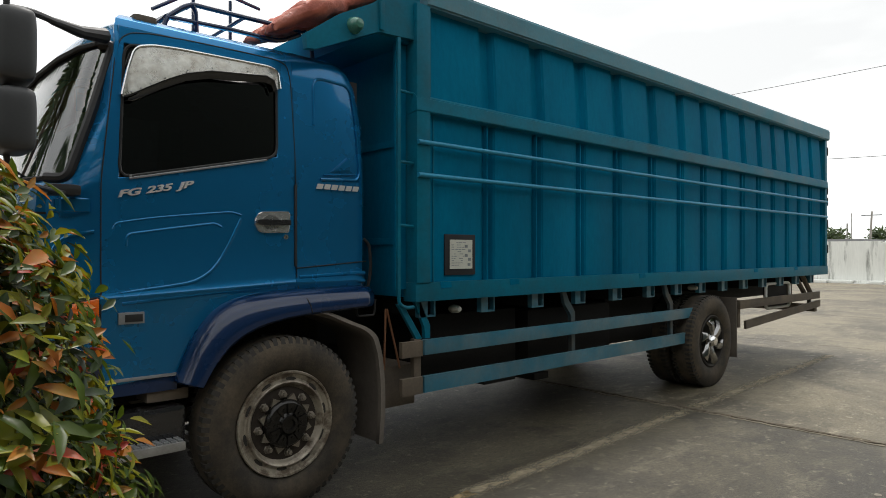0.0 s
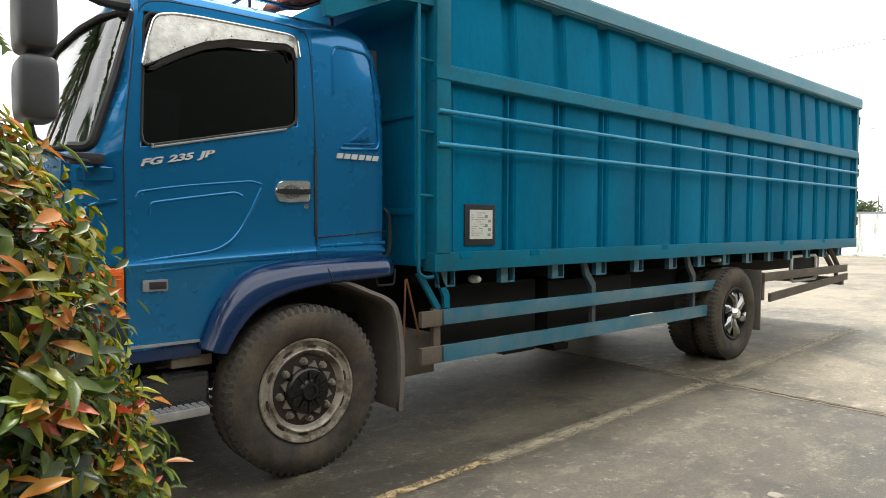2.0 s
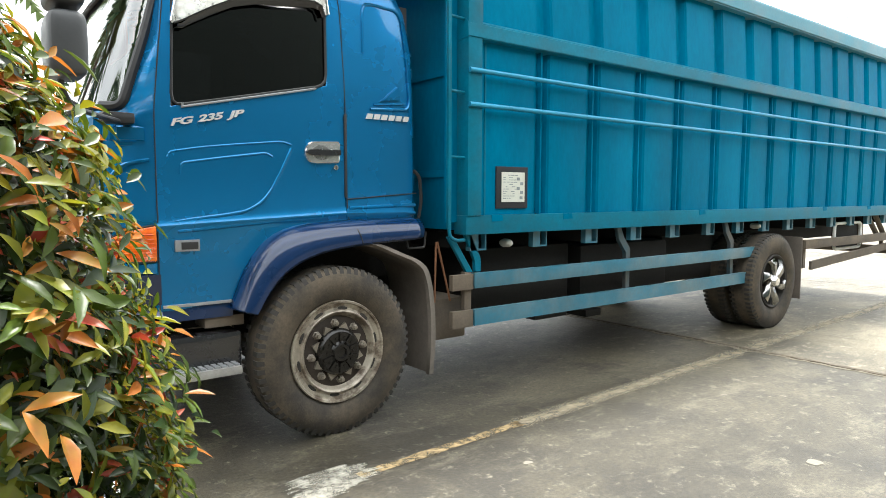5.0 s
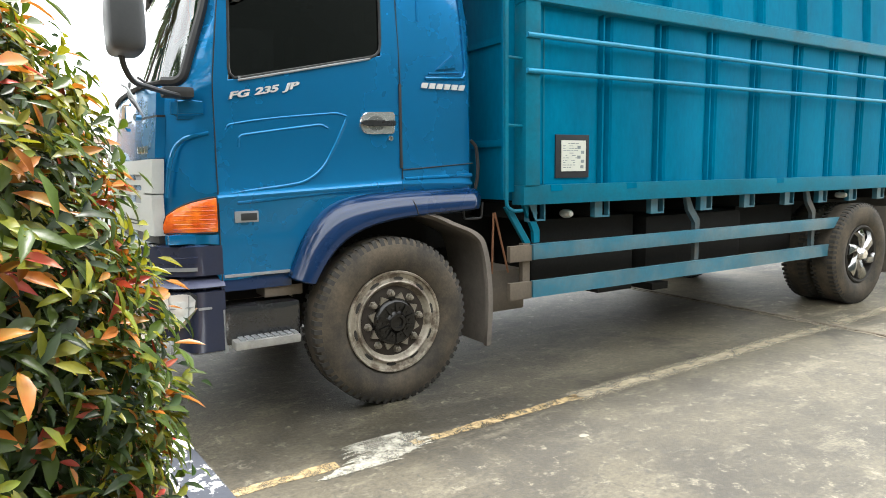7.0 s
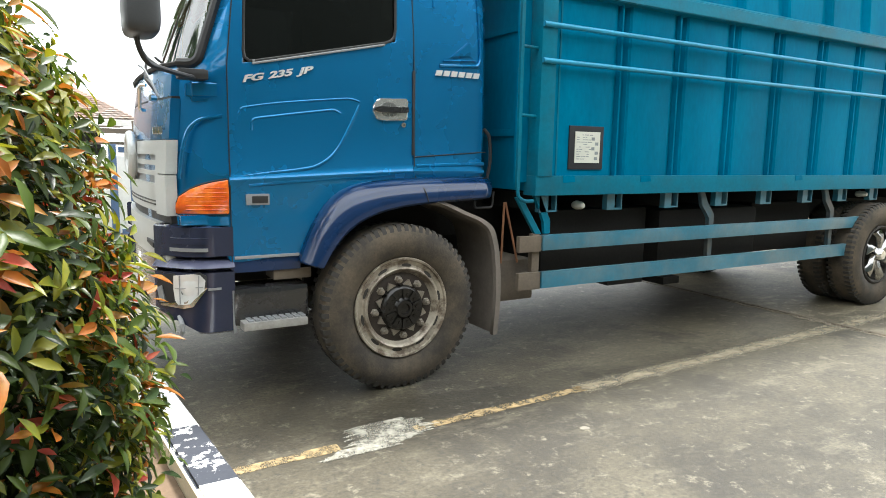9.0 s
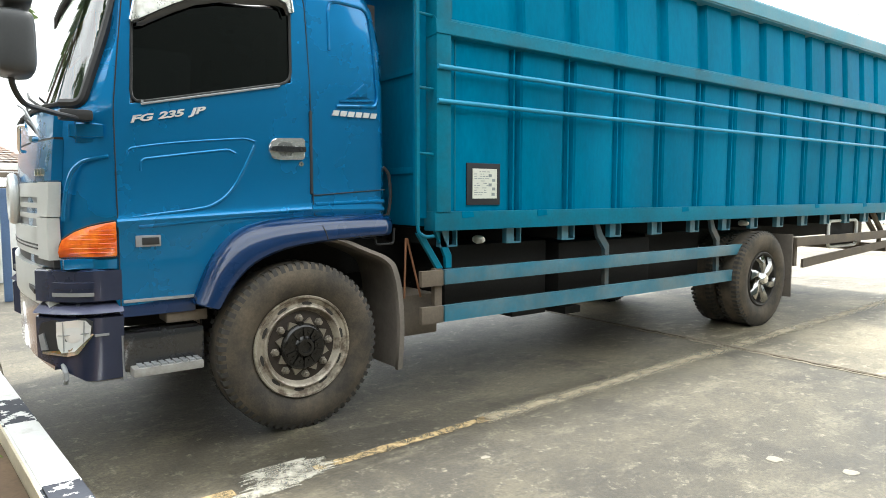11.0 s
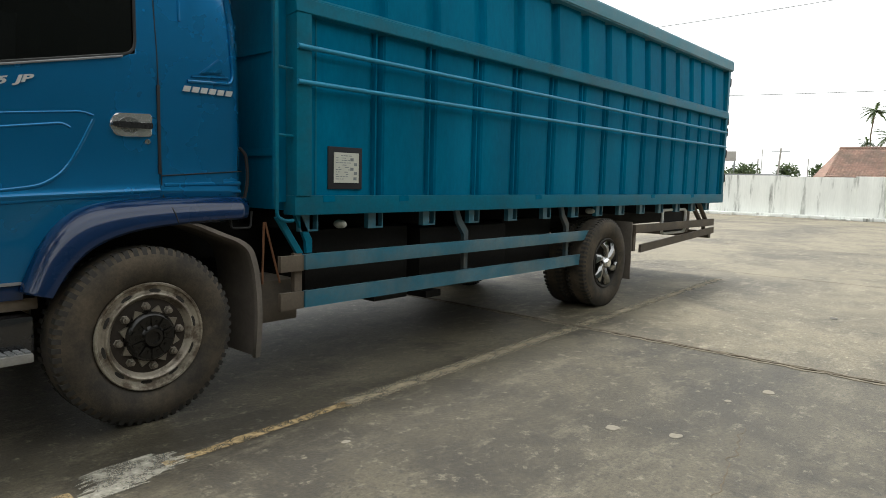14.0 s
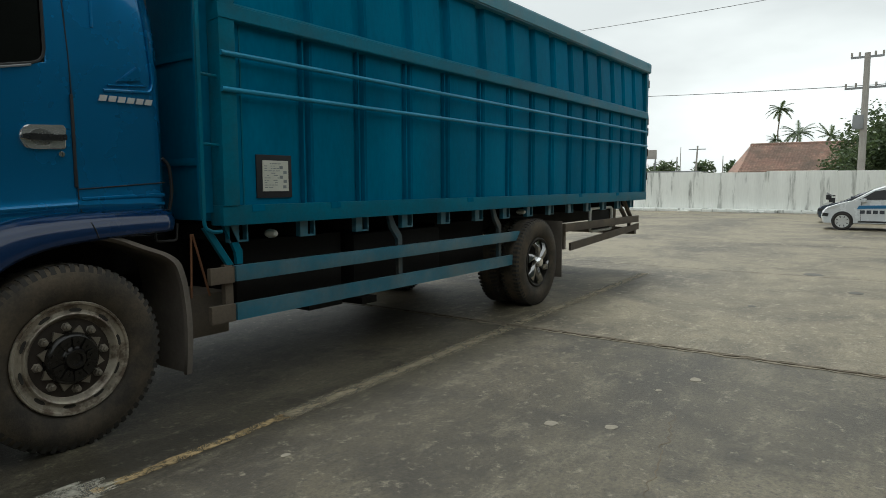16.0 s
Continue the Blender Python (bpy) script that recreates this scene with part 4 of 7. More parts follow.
front_slab("nose_panel", 1.545, 1.762, -0.010, 4.140, 6.04, CAB_BLUE, "blue nose panel")
front_slab("cowl_gap", 1.762, 1.775, -0.004, 4.145, 6.035, BLACK, "dark gap above the nose panel")
front_slab("cowl_panel", 1.775, 1.895, -0.008, 4.15, 6.03, CAB_BLUE, "blue cowl under the windscreen")
front_slab("grille_upper", 1.455, 1.536, -0.018, 4.135, 6.045, GREY_PANEL, "light grey grille panel")
front_slab("grille_recess", 1.29, 1.455, -0.004, 4.15, 6.03, STEEL_GREY, "grey grille recess")
for z in (1.335, 1.395):
    front_slab("grille_bar", z, z + 0.028, -0.014, 4.32, 5.86, GREY_PANEL, "light grey grille bar", 0.02)
for a, b in ((4.130, 4.33), (5.85, 6.05)):
    front_slab("grille_cheek", 1.352, 1.538, -0.026, a, b, GREY_PANEL, "light grey grille cheek", 0.06)
    front_slab("grille_cheek", 1.120, 1.345, -0.030, a, b, GREY_PANEL, "light grey grille cheek", 0.06)
front_slab("grille_lower", 1.130, 1.29, -0.022, 4.14, 6.04, GREY_PANEL, "light grey grille panel")
front_slab("air_inlet", 1.075, 1.122, -0.004, 4.14, 6.04, BLACK, "black air inlet")
for z in (1.165, 1.185):
    front_slab("grille_slot", z, z + 0.008, -0.0255, 4.37, 5.8, BLACK, "dark grille slot", 0.01)
bm = bmesh.new()
ring = [Vector((1.058, CY, 1.442)) + Vector((0, 0.135 * math.cos(a), 0.135 * math.sin(a))) for a in [k * math.tau / 28 for k in range(28)]]
tube(bm, ring, 0.028, 10, closed=True)
part("nose_emblem", bm, SILVER, cab, "round chrome emblem, plain ring")
bm = bmesh.new()
for k in range(3):
    box(bm, 1.142 - k * 0.010, 1.19, 4.27 + k * 0.052, 4.310 + k * 0.052, 1.572, 1.612, bevel=0.003)
part("nose_badge_bars", bm, CHROME, cab, "small chrome badge drawn as bars")

# bumper
bumper = front_slab("bumper", 0.862, 1.072, -0.035, 4.15, 6.03, GREY_PANEL, "front bumper, light grey centre and navy ends", 0.2)
bumper.parent = truck
part("bumper_slot", boxes((1.085, 1.16, 4.30, 5.88, 0.925, 0.955), bevel=0.004), BLACK, bumper, "dark slot in the bumper")
low_centre = front_slab("bumper_low_centre", 0.52, 0.862, -0.022, 4.16, 6.02, NAVY, "navy lower bumper centre", 0.2)
low_centre.parent = bumper
for flip in (False, True):
    f = mirrored if flip else (lambda p: p)
    def end(name, z0, z1, off, mat, label, u0=0.0, u1=0.385, low=0.0, slope=0.0):
        bm = bmesh.new()
        rows = []
        for i in range(9):
            t = i / 8
            u = u0 + (u1 - u0) * t
            x = 1.085 + u
            y = SIDE - 0.004 + 0.235 * max(0, 1 - u / 0.27) ** 2
            zlo = z0 + low * max(0, 1 - u / 0.2)
            n = Vector((-max(0, 1 - u / 0.24), -1, 0)).normalized()
            rows.append([bm.verts.new(f(Vector((x, y, z)) + n * o)) for z, o in ((zlo, off - 0.05), (zlo + 0.02, off), (z1 - 0.01, off - slope), (z1, off - 0.02 - slope), (z1, -0.08), (zlo, -0.08))])
        for a, b in zip(rows, rows[1:]):
            for i in range(6):
                j = (i + 1) % 6
                bm.faces.new((a[i], a[j], b[j], b[i]))
        bm.faces.new(rows[0])
        bm.faces.new(rows[-1][::-1])
        return part(name, bm, mat, bumper, label)
    end("bumper_top", 0.880, 1.072, 0.0, NAVY, "navy bumper end, upper part")
    end("bumper_ledge", 0.818, 0.882, 0.028, LEDGE, "pale glossy sloping bumper ledge", slope=0.045)
    end("bumper_low", 0.450, 0.820, 0.008, NAVY, "navy bumper end with the headlamp", low=0.12)
    end("bumper_line", 0.929, 0.939, 0.008, STEEL_GREY, "pale raised line", 0.07, 0.247)
    end("bumper_field", 0.948, 1.012, 0.004, NAVY, "raised field", 0.072, 0.25)
    end("bumper_line", 0.706, 0.722, 0.014, STEEL_GREY, "pale raised line", 0.240, 0.310)
    bm = bmesh.new()
    pts = [(1.096, 0.738), (1.110, 0.784), (1.149, 0.800), (1.288, 0.815), (1.320, 0.795), (1.318, 0.727), (1.250, 0.620), (1.207, 0.607), (1.116, 0.612), (1.099, 0.640)]
    def bump_at(x, z, o):
        u = x - 1.085
        y = SIDE - 0.004 + 0.235 * max(0, 1 - u / 0.27) ** 2
        n = Vector((-max(0, 1 - u / 0.24), -1, 0)).normalized()
        return f(Vector((x, y, z)) + n * o)
    glint = [(1.170, 0.720), (1.172, 0.794), (1.255, 0.808), (1.288, 0.803), (1.311, 0.772), (1.304, 0.717), (1.237, 0.638), (1.188, 0.628), (1.175, 0.654)]
    trim = [(1.112, 0.616), (1.207, 0.609), (1.252, 0.622), (1.320, 0.727), (1.311, 0.731), (1.244, 0.632), (1.205, 0.619), (1.112, 0.628)]
    slip = [(1.100, 0.715), (1.117, 0.730), (1.132, 0.640), (1.108, 0.634)]
    for name, q, o, mat, label in (("headlamp_bezel", pts, 0.014, BLACK, "black headlamp bezel"), ("headlamp_trim", trim, 0.022, CHROME, "chrome strip under the lamp"),
                                   ("headlamp_strip", slip, 0.022, STEEL_GREY, "grey lamp strip"), ("headlamp", glint, 0.024, LENS, "bright headlamp reflector")):
        bm = bmesh.new()
        mx, mz = sum(p[0] for p in q) / len(q), sum(p[1] for p in q) / len(q)
        k = 0.5 if name == "headlamp" else 1
        lo = [bm.verts.new(bump_at(x, z, o)) for x, z in q]
        hi = [bm.verts.new(bump_at(x, z, -0.02)) for x, z in q]
        mid = bm.verts.new(bump_at(mx, mz, o - (0.018 if k < 1 else 0.0)))
        for i in range(len(q)):
            j = (i + 1) % len(q)
            bm.faces.new((lo[i], lo[j], hi[j], hi[i]))
            bm.faces.new((lo[i], lo[j], mid))
        lamp = part(name, bm, mat, bumper, label, angle=12)
    bm = bmesh.new()
    inner = [(1.240 + 0.048 * math.cos(a), 0.722 + 0.052 * math.sin(a)) for a in [i * math.tau / 16 for i in range(16)]]
    rim = [bm.verts.new(bump_at(x, z, 0.012)) for x, z in inner]
    tip = bm.verts.new(bump_at(1.240, 0.722, 0.026))
    for i in range(16):
        bm.faces.new((rim[i], rim[(i + 1) % 16], tip))
    part("bulb_lens", bm, LENS, lamp, "clear round lens", angle=60)
    for q in ([(1.196, 0.635), (1.196, 0.795)], [(1.176, 0.722), (1.20, 0.722), (1.30, 0.735)], [(1.276, 0.685), (1.282, 0.80)]):
        bm = bmesh.new()
        tube(bm, [bump_at(x, z, 0.022) for x, z in q], 0.0028, 6)
        part("lens_rib", bm, STEEL_GREY, lamp)
    bm = bmesh.new()
    tube(bm, [bump_at(1.184, 0.56, 0.0), bump_at(1.203, 0.52, 0.03), bump_at(1.205, 0.49, 0.032), bump_at(1.193, 0.462, 0.012)], 0.013, 8)
    part("tow_hook", bm, STEEL_GREY, bumper, "grey steel hook under the headlamp")
    part("lamp_shelf", boxes((1.20, 1.45, *sorted((f(Vector((0, SIDE + 0.02, 0))).y, f(Vector((0, SIDE + 0.2, 0))).y)), 1.076, 1.132), bevel=0.01), CAB_BLUE, bumper)

# step under the door
for flip in (False, True):
    f = (lambda y: 2 * CY - y) if flip else (lambda y: y)
    y0, y1 = sorted((f(3.870), f(4.12)))
    step = part("step_box", boxes((1.46, 1.895, *sorted((f(3.965), f(4.2))), 0.49, 0.712), bevel=0.03), STEP_GLOSS, truck, "black cab step housing")
    part("step_tread", boxes((1.488, 1.860, y0, y1, 0.482, 0.530), bevel=0.012), surface("step_metal", (0.34, 0.33, 0.31), 0.5, 0.4, 0.2, 8, 50, 0.2), step, "ribbed grey step tread")
    bm = bmesh.new()
    for k in range(9):
        for j in range(3):
            x = 1.52 + k * 0.038
            box(bm, x, x + 0.026, *sorted((f(3.885 + j * 0.030), f(3.905 + j * 0.030))), 0.528, 0.540)
    tagged(part("tread_grip", bm, STEEL_GREY, step), kind="stuff")
    part("step_bracket", boxes((1.455, 1.475, *sorted((f(3.98), f(4.05))), 0.45, 0.70)), STEEL_GREY, step)

# fender over the front wheel
for flip in (False, True):
    f = mirrored if flip else (lambda p: p)
    outer = [(1.836, 0.835), (1.874, 0.914), (1.924, 1.047), (2.006, 1.168), (2.106, 1.258), (2.243, 1.300), (2.459, 1.320), (2.75, 1.329), (3.172, 1.336)]
    inner = [(1.958, 0.80), (1.988, 0.86), (2.034, 0.930), (2.09, 0.996), (2.16, 1.056), (2.27, 1.112), (2.45, 1.162), (2.75, 1.185), (3.135, 1.200)]
    bm = bmesh.new()
    rows = []
    for (xo, zo), (xi, zi) in zip(outer, inner):
        row = []
        for t, y in ((0.0, SIDE + 0.01), (0.03, SIDE - 0.035), (0.22, SIDE - 0.095), (0.6, SIDE - 0.125), (0.95, SIDE - 0.125), (1.0, SIDE - 0.11), (1.0, SIDE + 0.22)):
            row.append(bm.verts.new(f(Vector((xo + (xi - xo) * t, y, zo + (zi - zo) * t)))))
        rows.append(row)
    for a, b in zip(rows, rows[1:]):
        for i in range(6):
            bm.faces.new((a[i], b[i], b[i + 1], a[i + 1]))
    fe = part("front_fender", bm, FENDER_BLUE, truck, "glossy dark blue fender flare", angle=40)
    m = fe.modifiers.new("skin", "SOLIDIFY")
    m.thickness, m.offset = 0.012, -1
    s = fe.modifiers.new("soft", "SUBSURF")
    s.levels = s.render_levels = 1
    bm = bmesh.new()
    tube(bm, [f(Vector((2.605 + 0.045 * t, SIDE - 0.040 - 0.094 * math.sin(min(1.0, 1.6 * t) * 1.57), 1.322 - 0.14 * t))) for t in (0.02, 0.12, 0.25, 0.4, 0.6, 0.8, 0.98)], 0.004, 6)
    part("fender_seam", bm, RUBBER, fe, "dark seam between the fender's two pieces")
    # wheel-house lining and mudflap
    rows = []
    bm = bmesh.new()
    prof = [(2.62, 1.185), (2.80, 1.15), (2.95, 1.085), (3.08, 1.035), (3.15, 0.985), (3.19, 0.86), (3.212, 0.66), (3.214, 0.48), (3.195, 0.255)]
    for p in bend([(x, 0.0, z) for x, z in prof], 3, 0.07):
        x, z = p.x, p.z
        rows.append([bm.verts.new(f(Vector((x - dx, y, z)))) for dx, y in ((0.03, 3.895), (0.0, 3.90), (0, 4.4))])
    for a, b in zip(rows, rows[1:]):
        for i in range(2):
            bm.faces.new((a[i], b[i], b[i + 1], a[i + 1]))
    mf = part("mudguard", bm, DUSTY_FLAP, truck, "dusty grey mudguard behind the front wheel", angle=60)
    m = mf.modifiers.new("skin", "SOLIDIFY")
    m.thickness, m.offset = 0.03, 1
    bm = boxes((2.0, 3.0, *sorted((f(Vector((0, 4.38, 0))).y, f(Vector((0, 4.42, 0))).y)), 0.6, 1.3))
    part("wheel_house", bm, UNDER, truck)

# wheels
def tyre_bm(r, y0, y1):
    w = y1 - y0
    prof = [(0.300, y0 + 0.035), (0.325, y0 + 0.012), (0.40, y0 - 0.004), (r - 0.055, y0 + 0.004), (r - 0.018, y0 + 0.020), (r - 0.006, y0 + 0.034),
            (r, y0 + 0.06), (r, y1 - 0.06), (r - 0.006, y1 - 0.034), (r - 0.055, y1 - 0.004), (0.40, y1 + 0.004), (0.325, y1 - 0.012), (0.300, y1 - 0.035)]
    return lathe(bmesh.new(), prof, (0, 0, 0), 64)


def lugs_bm(r, y0, y1):
    bm = bmesh.new()
    n = 62
    for k in range(n):
        for s, off in ((0, 0.0), (1, 0.5)):
            a = (k + off) * math.tau / n
            m = Matrix.Rotation(-a, 4, "Y")
            ya, yb = (y0 + 0.012, y0 + 0.085) if s == 0 else (y1 - 0.085, y1 - 0.012)
            lo, hi = r - 0.035, r + 0.004
            co = [(lo, ya), (lo, yb), (hi, yb), (hi, ya + 0.018)]
            vs = [[bm.verts.new(m @ Vector((x, y, z))) for x, y in co] for z in (-0.0135, 0.0135)]
            for i in range(4):
                j = (i + 1) % 4
                bm.faces.new((vs[0][i], vs[0][j], vs[1][j], vs[1][i]))
            bm.faces.new(vs[0])
            bm.faces.new(vs[1][::-1])
    return bm


def wheel(name, cx, cy, cz, r, facing, dual, label):
    """A wheel whose outer face lies at y = cy and looks along -y (facing 1) or +y (facing -1)."""
    w = 0.27
    at = pose(cx, cy, cz) if facing == 1 else pose(cx, cy, cz, 0, 0, 180)
    if not dual:
        at, r = at @ Matrix.Diagonal((1.05, 1, 1.05, 1)), r / 1.05
    root = part(name, lathe(bmesh.new(), [(0.06, 0.10), (0.06, 0.6)], (0, 0, 0), 12, closed=False, caps=True), UNDER, truck, label)
    root.matrix_local = at
    def sub(n, bm, mat, lab="", angle=35):
        return part(n, bm, mat, root, lab, angle=angle)
    for k in range(2 if dual else 1):
        y0 = k * 0.31
        sub("tyre", tyre_bm(r, y0, y0 + w), TYRE, "dusty worn truck tyre")
        tagged(sub("tread", lugs_bm(r, y0, y0 + w), TREAD), kind="stuff")
    if not dual:
        prof = [(0.302, 0.040), (0.307, 0.018), (0.302, 0.008), (0.292, 0.010), (0.286, 0.022), (0.262, 0.030), (0.250, 0.026), (0.246, 0.012), (0.240, 0.008), (0.234, 0.012), (0.222, 0.034), (0.214, 0.048),
                (0.20, 0.055), (0.155, 0.058), (0.13, 0.050), (0.13, 0.10), (0.30, 0.14)]
        sub("rim", lathe(bmesh.new(), prof, (0, 0, 0), 56, closed=False), RIM, "worn silver steel rim")
        for k in range(10):
            bm = bmesh.new()
            a = k * math.tau / 10 + 0.2
            m = Matrix.Rotation(-a, 4, "Y") @ Matrix.Translation((0.258, 0.0255, 0))
            q = [(0.011 * math.cos(t), 0.034 * math.sin(t)) for t in [i * math.tau / 12 for i in range(12)]]
            vs = [bm.verts.new(m @ Vector((x, -0.0015 + 0.25 * abs(x), z))) for x, z in q]
            bm.faces.new(vs)
            sub("hand_slot", bm, TREAD, "dark slot in the rim")
        bm = bmesh.new()
        lathe(bm, [(0.125, 0.060), (0.135, 0.046), (0.150, 0.043), (0.196, 0.044), (0.212, 0.050), (0.216, 0.060)], (0, 0, 0), 40, closed=False)
        sub("rust_ring", bm, RUST, "rusty inner ring")
        for k in range(8):
            a = k * math.tau / 8 + 0.1
            bm = bmesh.new()
            c = Vector((0.172 * math.cos(a), 0.0, 0.172 * math.sin(a)))
            lathe(bm, [(0.0001, 0.000), (0.012, 0.002), (0.013, 0.018), (0.020, 0.020), (0.021, 0.040), (0.028, 0.046)], c, 6, closed=False)
            sub("wheel_nut", bm, NUT)
        for k in range(8):
            bm = bmesh.new()
            a = (k + 0.5) * math.tau / 8 + 0.1
            plate(bm, [(0.118, -0.048), (0.176, 0.0), (0.118, 0.048)], "y", 0.026, 0.046)
            bm.transform(Matrix.Rotation(-a, 4, "Y"))
            sub("flange_point", bm, NUT, "pale worn flange point")
        prof = [(0.0001, -0.004), (0.030, -0.006), (0.034, -0.022), (0.050, -0.022), (0.056, -0.006), (0.066, 0.002), (0.100, -0.002), (0.122, 0.000), (0.136, 0.012), (0.143, 0.034), (0.145, 0.056)]
        hub = sub("hub", lathe(bmesh.new(), prof, (0, 0, 0), 32, closed=False), GREASE, "black greasy hub")
        for k in range(10):
            a = (k + 0.5) * math.tau / 10
            bm = bmesh.new()
            plate(bm, [(0.064, -0.006), (0.118, -0.009), (0.118, 0.009), (0.064, 0.006)], "y", -0.012, 0.004)
            bm.transform(Matrix.Rotation(-a, 4, "Y"))
            part("hub_rib", bm, GREASE, hub)
        bm = bmesh.new()
        for k in range(10):
            a = k * math.tau / 10
            lathe(bm, [(0.0001, -0.006), (0.008, -0.005), (0.009, 0.008)], (0.088 * math.cos(a), 0, 0.088 * math.sin(a)), 6, closed=False)
        tagged(sub("hub_bolts", bm, GREASE), kind="stuff")
    else:
        prof = [(0.300, 0.045), (0.302, 0.015), (0.290, 0.008), (0.272, 0.020), (0.262, 0.06), (0.240, 0.13), (0.10, 0.15)]
        sub("rim", lathe(bmesh.new(), prof, (0, 0, 0), 48, closed=False), TREAD, "dark deep rim")
        for k in range(6):
            a = k * math.tau / 6 + 0.35
            bm = bmesh.new()
            sec = [(0.05, 0.030, 0.030), (0.12, 0.030, 0.012), (0.20, 0.042, -0.002), (0.265, 0.066, 0.016)]
            rows = [[bm.verts.new(Matrix.Rotation(-a - 2.2 * (rad - 0.05), 4, "Y") @ Vector((rad, y + d, s * hw))) for s, d in ((-1, 0.03), (-0.6, 0), (0.6, 0), (1, 0.03))] for rad, hw, y in sec]
            for p, q in zip(rows, rows[1:]):
                for i in range(3):
                    bm.faces.new((p[i], q[i], q[i + 1], p[i + 1]))
            sp = sub("spoke", bm, SPOKE, "chrome spoke of the wheel cover", 60)
            s_ = sp.modifiers.new("skin", "SOLIDIFY")
            s_.thickness = 0.012
        sub("hub_cap", lathe(bmesh.new(), [(0.0001, -0.03), (0.045, -0.026), (0.06, -0.005), (0.07, 0.03), (0.07, 0.14)], (0, 0, 0), 24, closed=False), CHROME, "chrome hub cap")
    return root


FR, RR = 0.523, 0.53
wheel("front_wheel", 2.466, 3.838, FR, FR, 1, False, "front wheel with worn silver rim and greasy hub")
wheel("front_wheel", 2.466, 2 * CY - 3.838, FR, FR, -1, False, "front wheel on the far side")
wheel("rear_wheel", 7.94, 3.77, RR, RR, 1, True, "dual rear wheel with a chrome spoked cover")
wheel("rear_wheel", 7.94, 2 * CY - 3.77, RR, RR, -1, True, "dual rear wheel on the far side")

# ---- cargo box ----
cargo = part("cargo_box", boxes((3.50, 11.96, 3.93, 6.25, 1.24, 1.30), (3.47, 3.50, 3.90, 6.28, 1.24, 3.40), (11.93, 11.96, 3.93, 6.25, 1.3, 3.4),
                                (3.5, 11.93, 6.26, 6.29, 1.3, 3.4), bevel=0.004), TEAL, truck, "teal steel cargo box with corrugated sides")
STARTS = [3.60, 4.315, 4.922, 5.55, 6.15, 6.80, 7.41, 7.95, 8.48, 9.01, 9.50, 9.98, 10.49, 10.93, 11.41, 11.92]


def panel(x0, x1, z0, z1, y, upper):
    """One bay of pressed sheet: a flat field, and at its end a channel; below the band a narrow flange stands before the channel."""
    bm = bmesh.new()
    w = x1 - x0
    g = min(0.165, 0.28 * w)
    head, tail = [(x0, y + 0.012), (x0 + 0.012, y), (x1 - g, y + 0.003)], [(x1 - 0.03, y + (0.056 if upper else 0.060)), (x1 - 0.004, y + 0.012), (x1, y + 0.012)]
    if upper:
        mid = [(x1 - g + 0.018, y + 0.025), (x1 - g + 0.045, y + 0.055)]
    else:
        q = x1 - 0.5 * g
        mid = [(x1 - 0.8 * g, y + 0.014), (q - 0.018, y + 0.032), (q - 0.014, y - 0.008), (q + 0.002, y - 0.008), (q + 0.006, y + 0.058)]
    prof = head + mid + tail
    rows = [[bm.verts.new((x, yy + lean, z)) for x, yy in prof] for z, lean in ((z0, 0.0), (z1, 0.04 if upper else 0.0))]
    for i in range(len(prof) - 1):
        bm.faces.new((rows[0][i], rows[0][i + 1], rows[1][i + 1], rows[1][i]))
    back = [[bm.verts.new((x, y + 0.15, z)) for x in (x0, x1)] for z in (z0, z1)]
    bm.faces.new((back[0][0], back[0][1], back[1][1], back[1][0]))
    for r, b in zip(rows, back):
        bm.faces.new((*r, b[1], b[0]))
    return bm


for a, b in zip(STARTS, STARTS[1:]):
    part("lower_panel", panel(a, b, 1.345, 2.565, 3.862, False), TEAL, cargo, smooth=True, angle=25)
    part("upper_panel", panel(a, b, 2.675, 3.335, 3.836, True), TEAL, cargo, smooth=True, angle=25)
part("bottom_rail", boxes((3.46, 12.0, 3.822, 3.96, 1.212, 1.348), bevel=0.006), TEAL_RAIL, cargo, "bottom rail with scuffed paint")
bm = bmesh.new()
plate(bm, [(3.805, 2.572), (3.95, 2.556), (3.95, 2.70), (3.846, 2.70), (3.812, 2.672)], "x", 3.46, 11.97)
bmesh.ops.bevel(bm, geom=[e for e in bm.edges if abs(e.verts[0].co.x - e.verts[1].co.x) > 1], offset=0.006, segments=2, affect="EDGES")
part("middle_band", bm, TEAL_RAIL, cargo, "horizontal band along the box side")
bm = bmesh.new()
plate(bm, [(3.80, 3.335), (3.95, 3.325), (3.95, 3.50), (3.84, 3.512), (3.80, 3.49)], "x", 3.56, 12.03)
bmesh.ops.bevel(bm, geom=[e for e in bm.edges if abs(e.verts[0].co.x - e.verts[1].co.x) > 1], offset=0.014, segments=3, affect="EDGES")
part("top_rail", bm, TOP_RAIL, cargo, "thick top rail, sky light put into its pale colour")
part("top_rail", boxes((3.5, 12.03, 6.24, 6.38, 3.34, 3.5), bevel=0.012), TEAL_RAIL, cargo)
part("front_post", boxes((3.465, 3.592, 3.812, 3.95, 1.345, 3.34), bevel=0.008), TEAL_RAIL, cargo, "front corner post")
part("front_post", boxes((3.465, 3.592, 6.22, 6.36, 1.24, 3.34), bevel=0.008), TEAL_RAIL, cargo)
part("inner_frame", boxes((3.592, 3.615, 3.835, 3.95, 2.70, 3.34), (3.655, 3.668, 3.858, 3.95, 1.348, 2.56)), TEAL_RAIL, cargo)
part("rear_post", boxes((11.91, 12.0, 3.83, 3.96, 1.345, 3.34), bevel=0.006), TEAL_RAIL, cargo, "rear corner post")
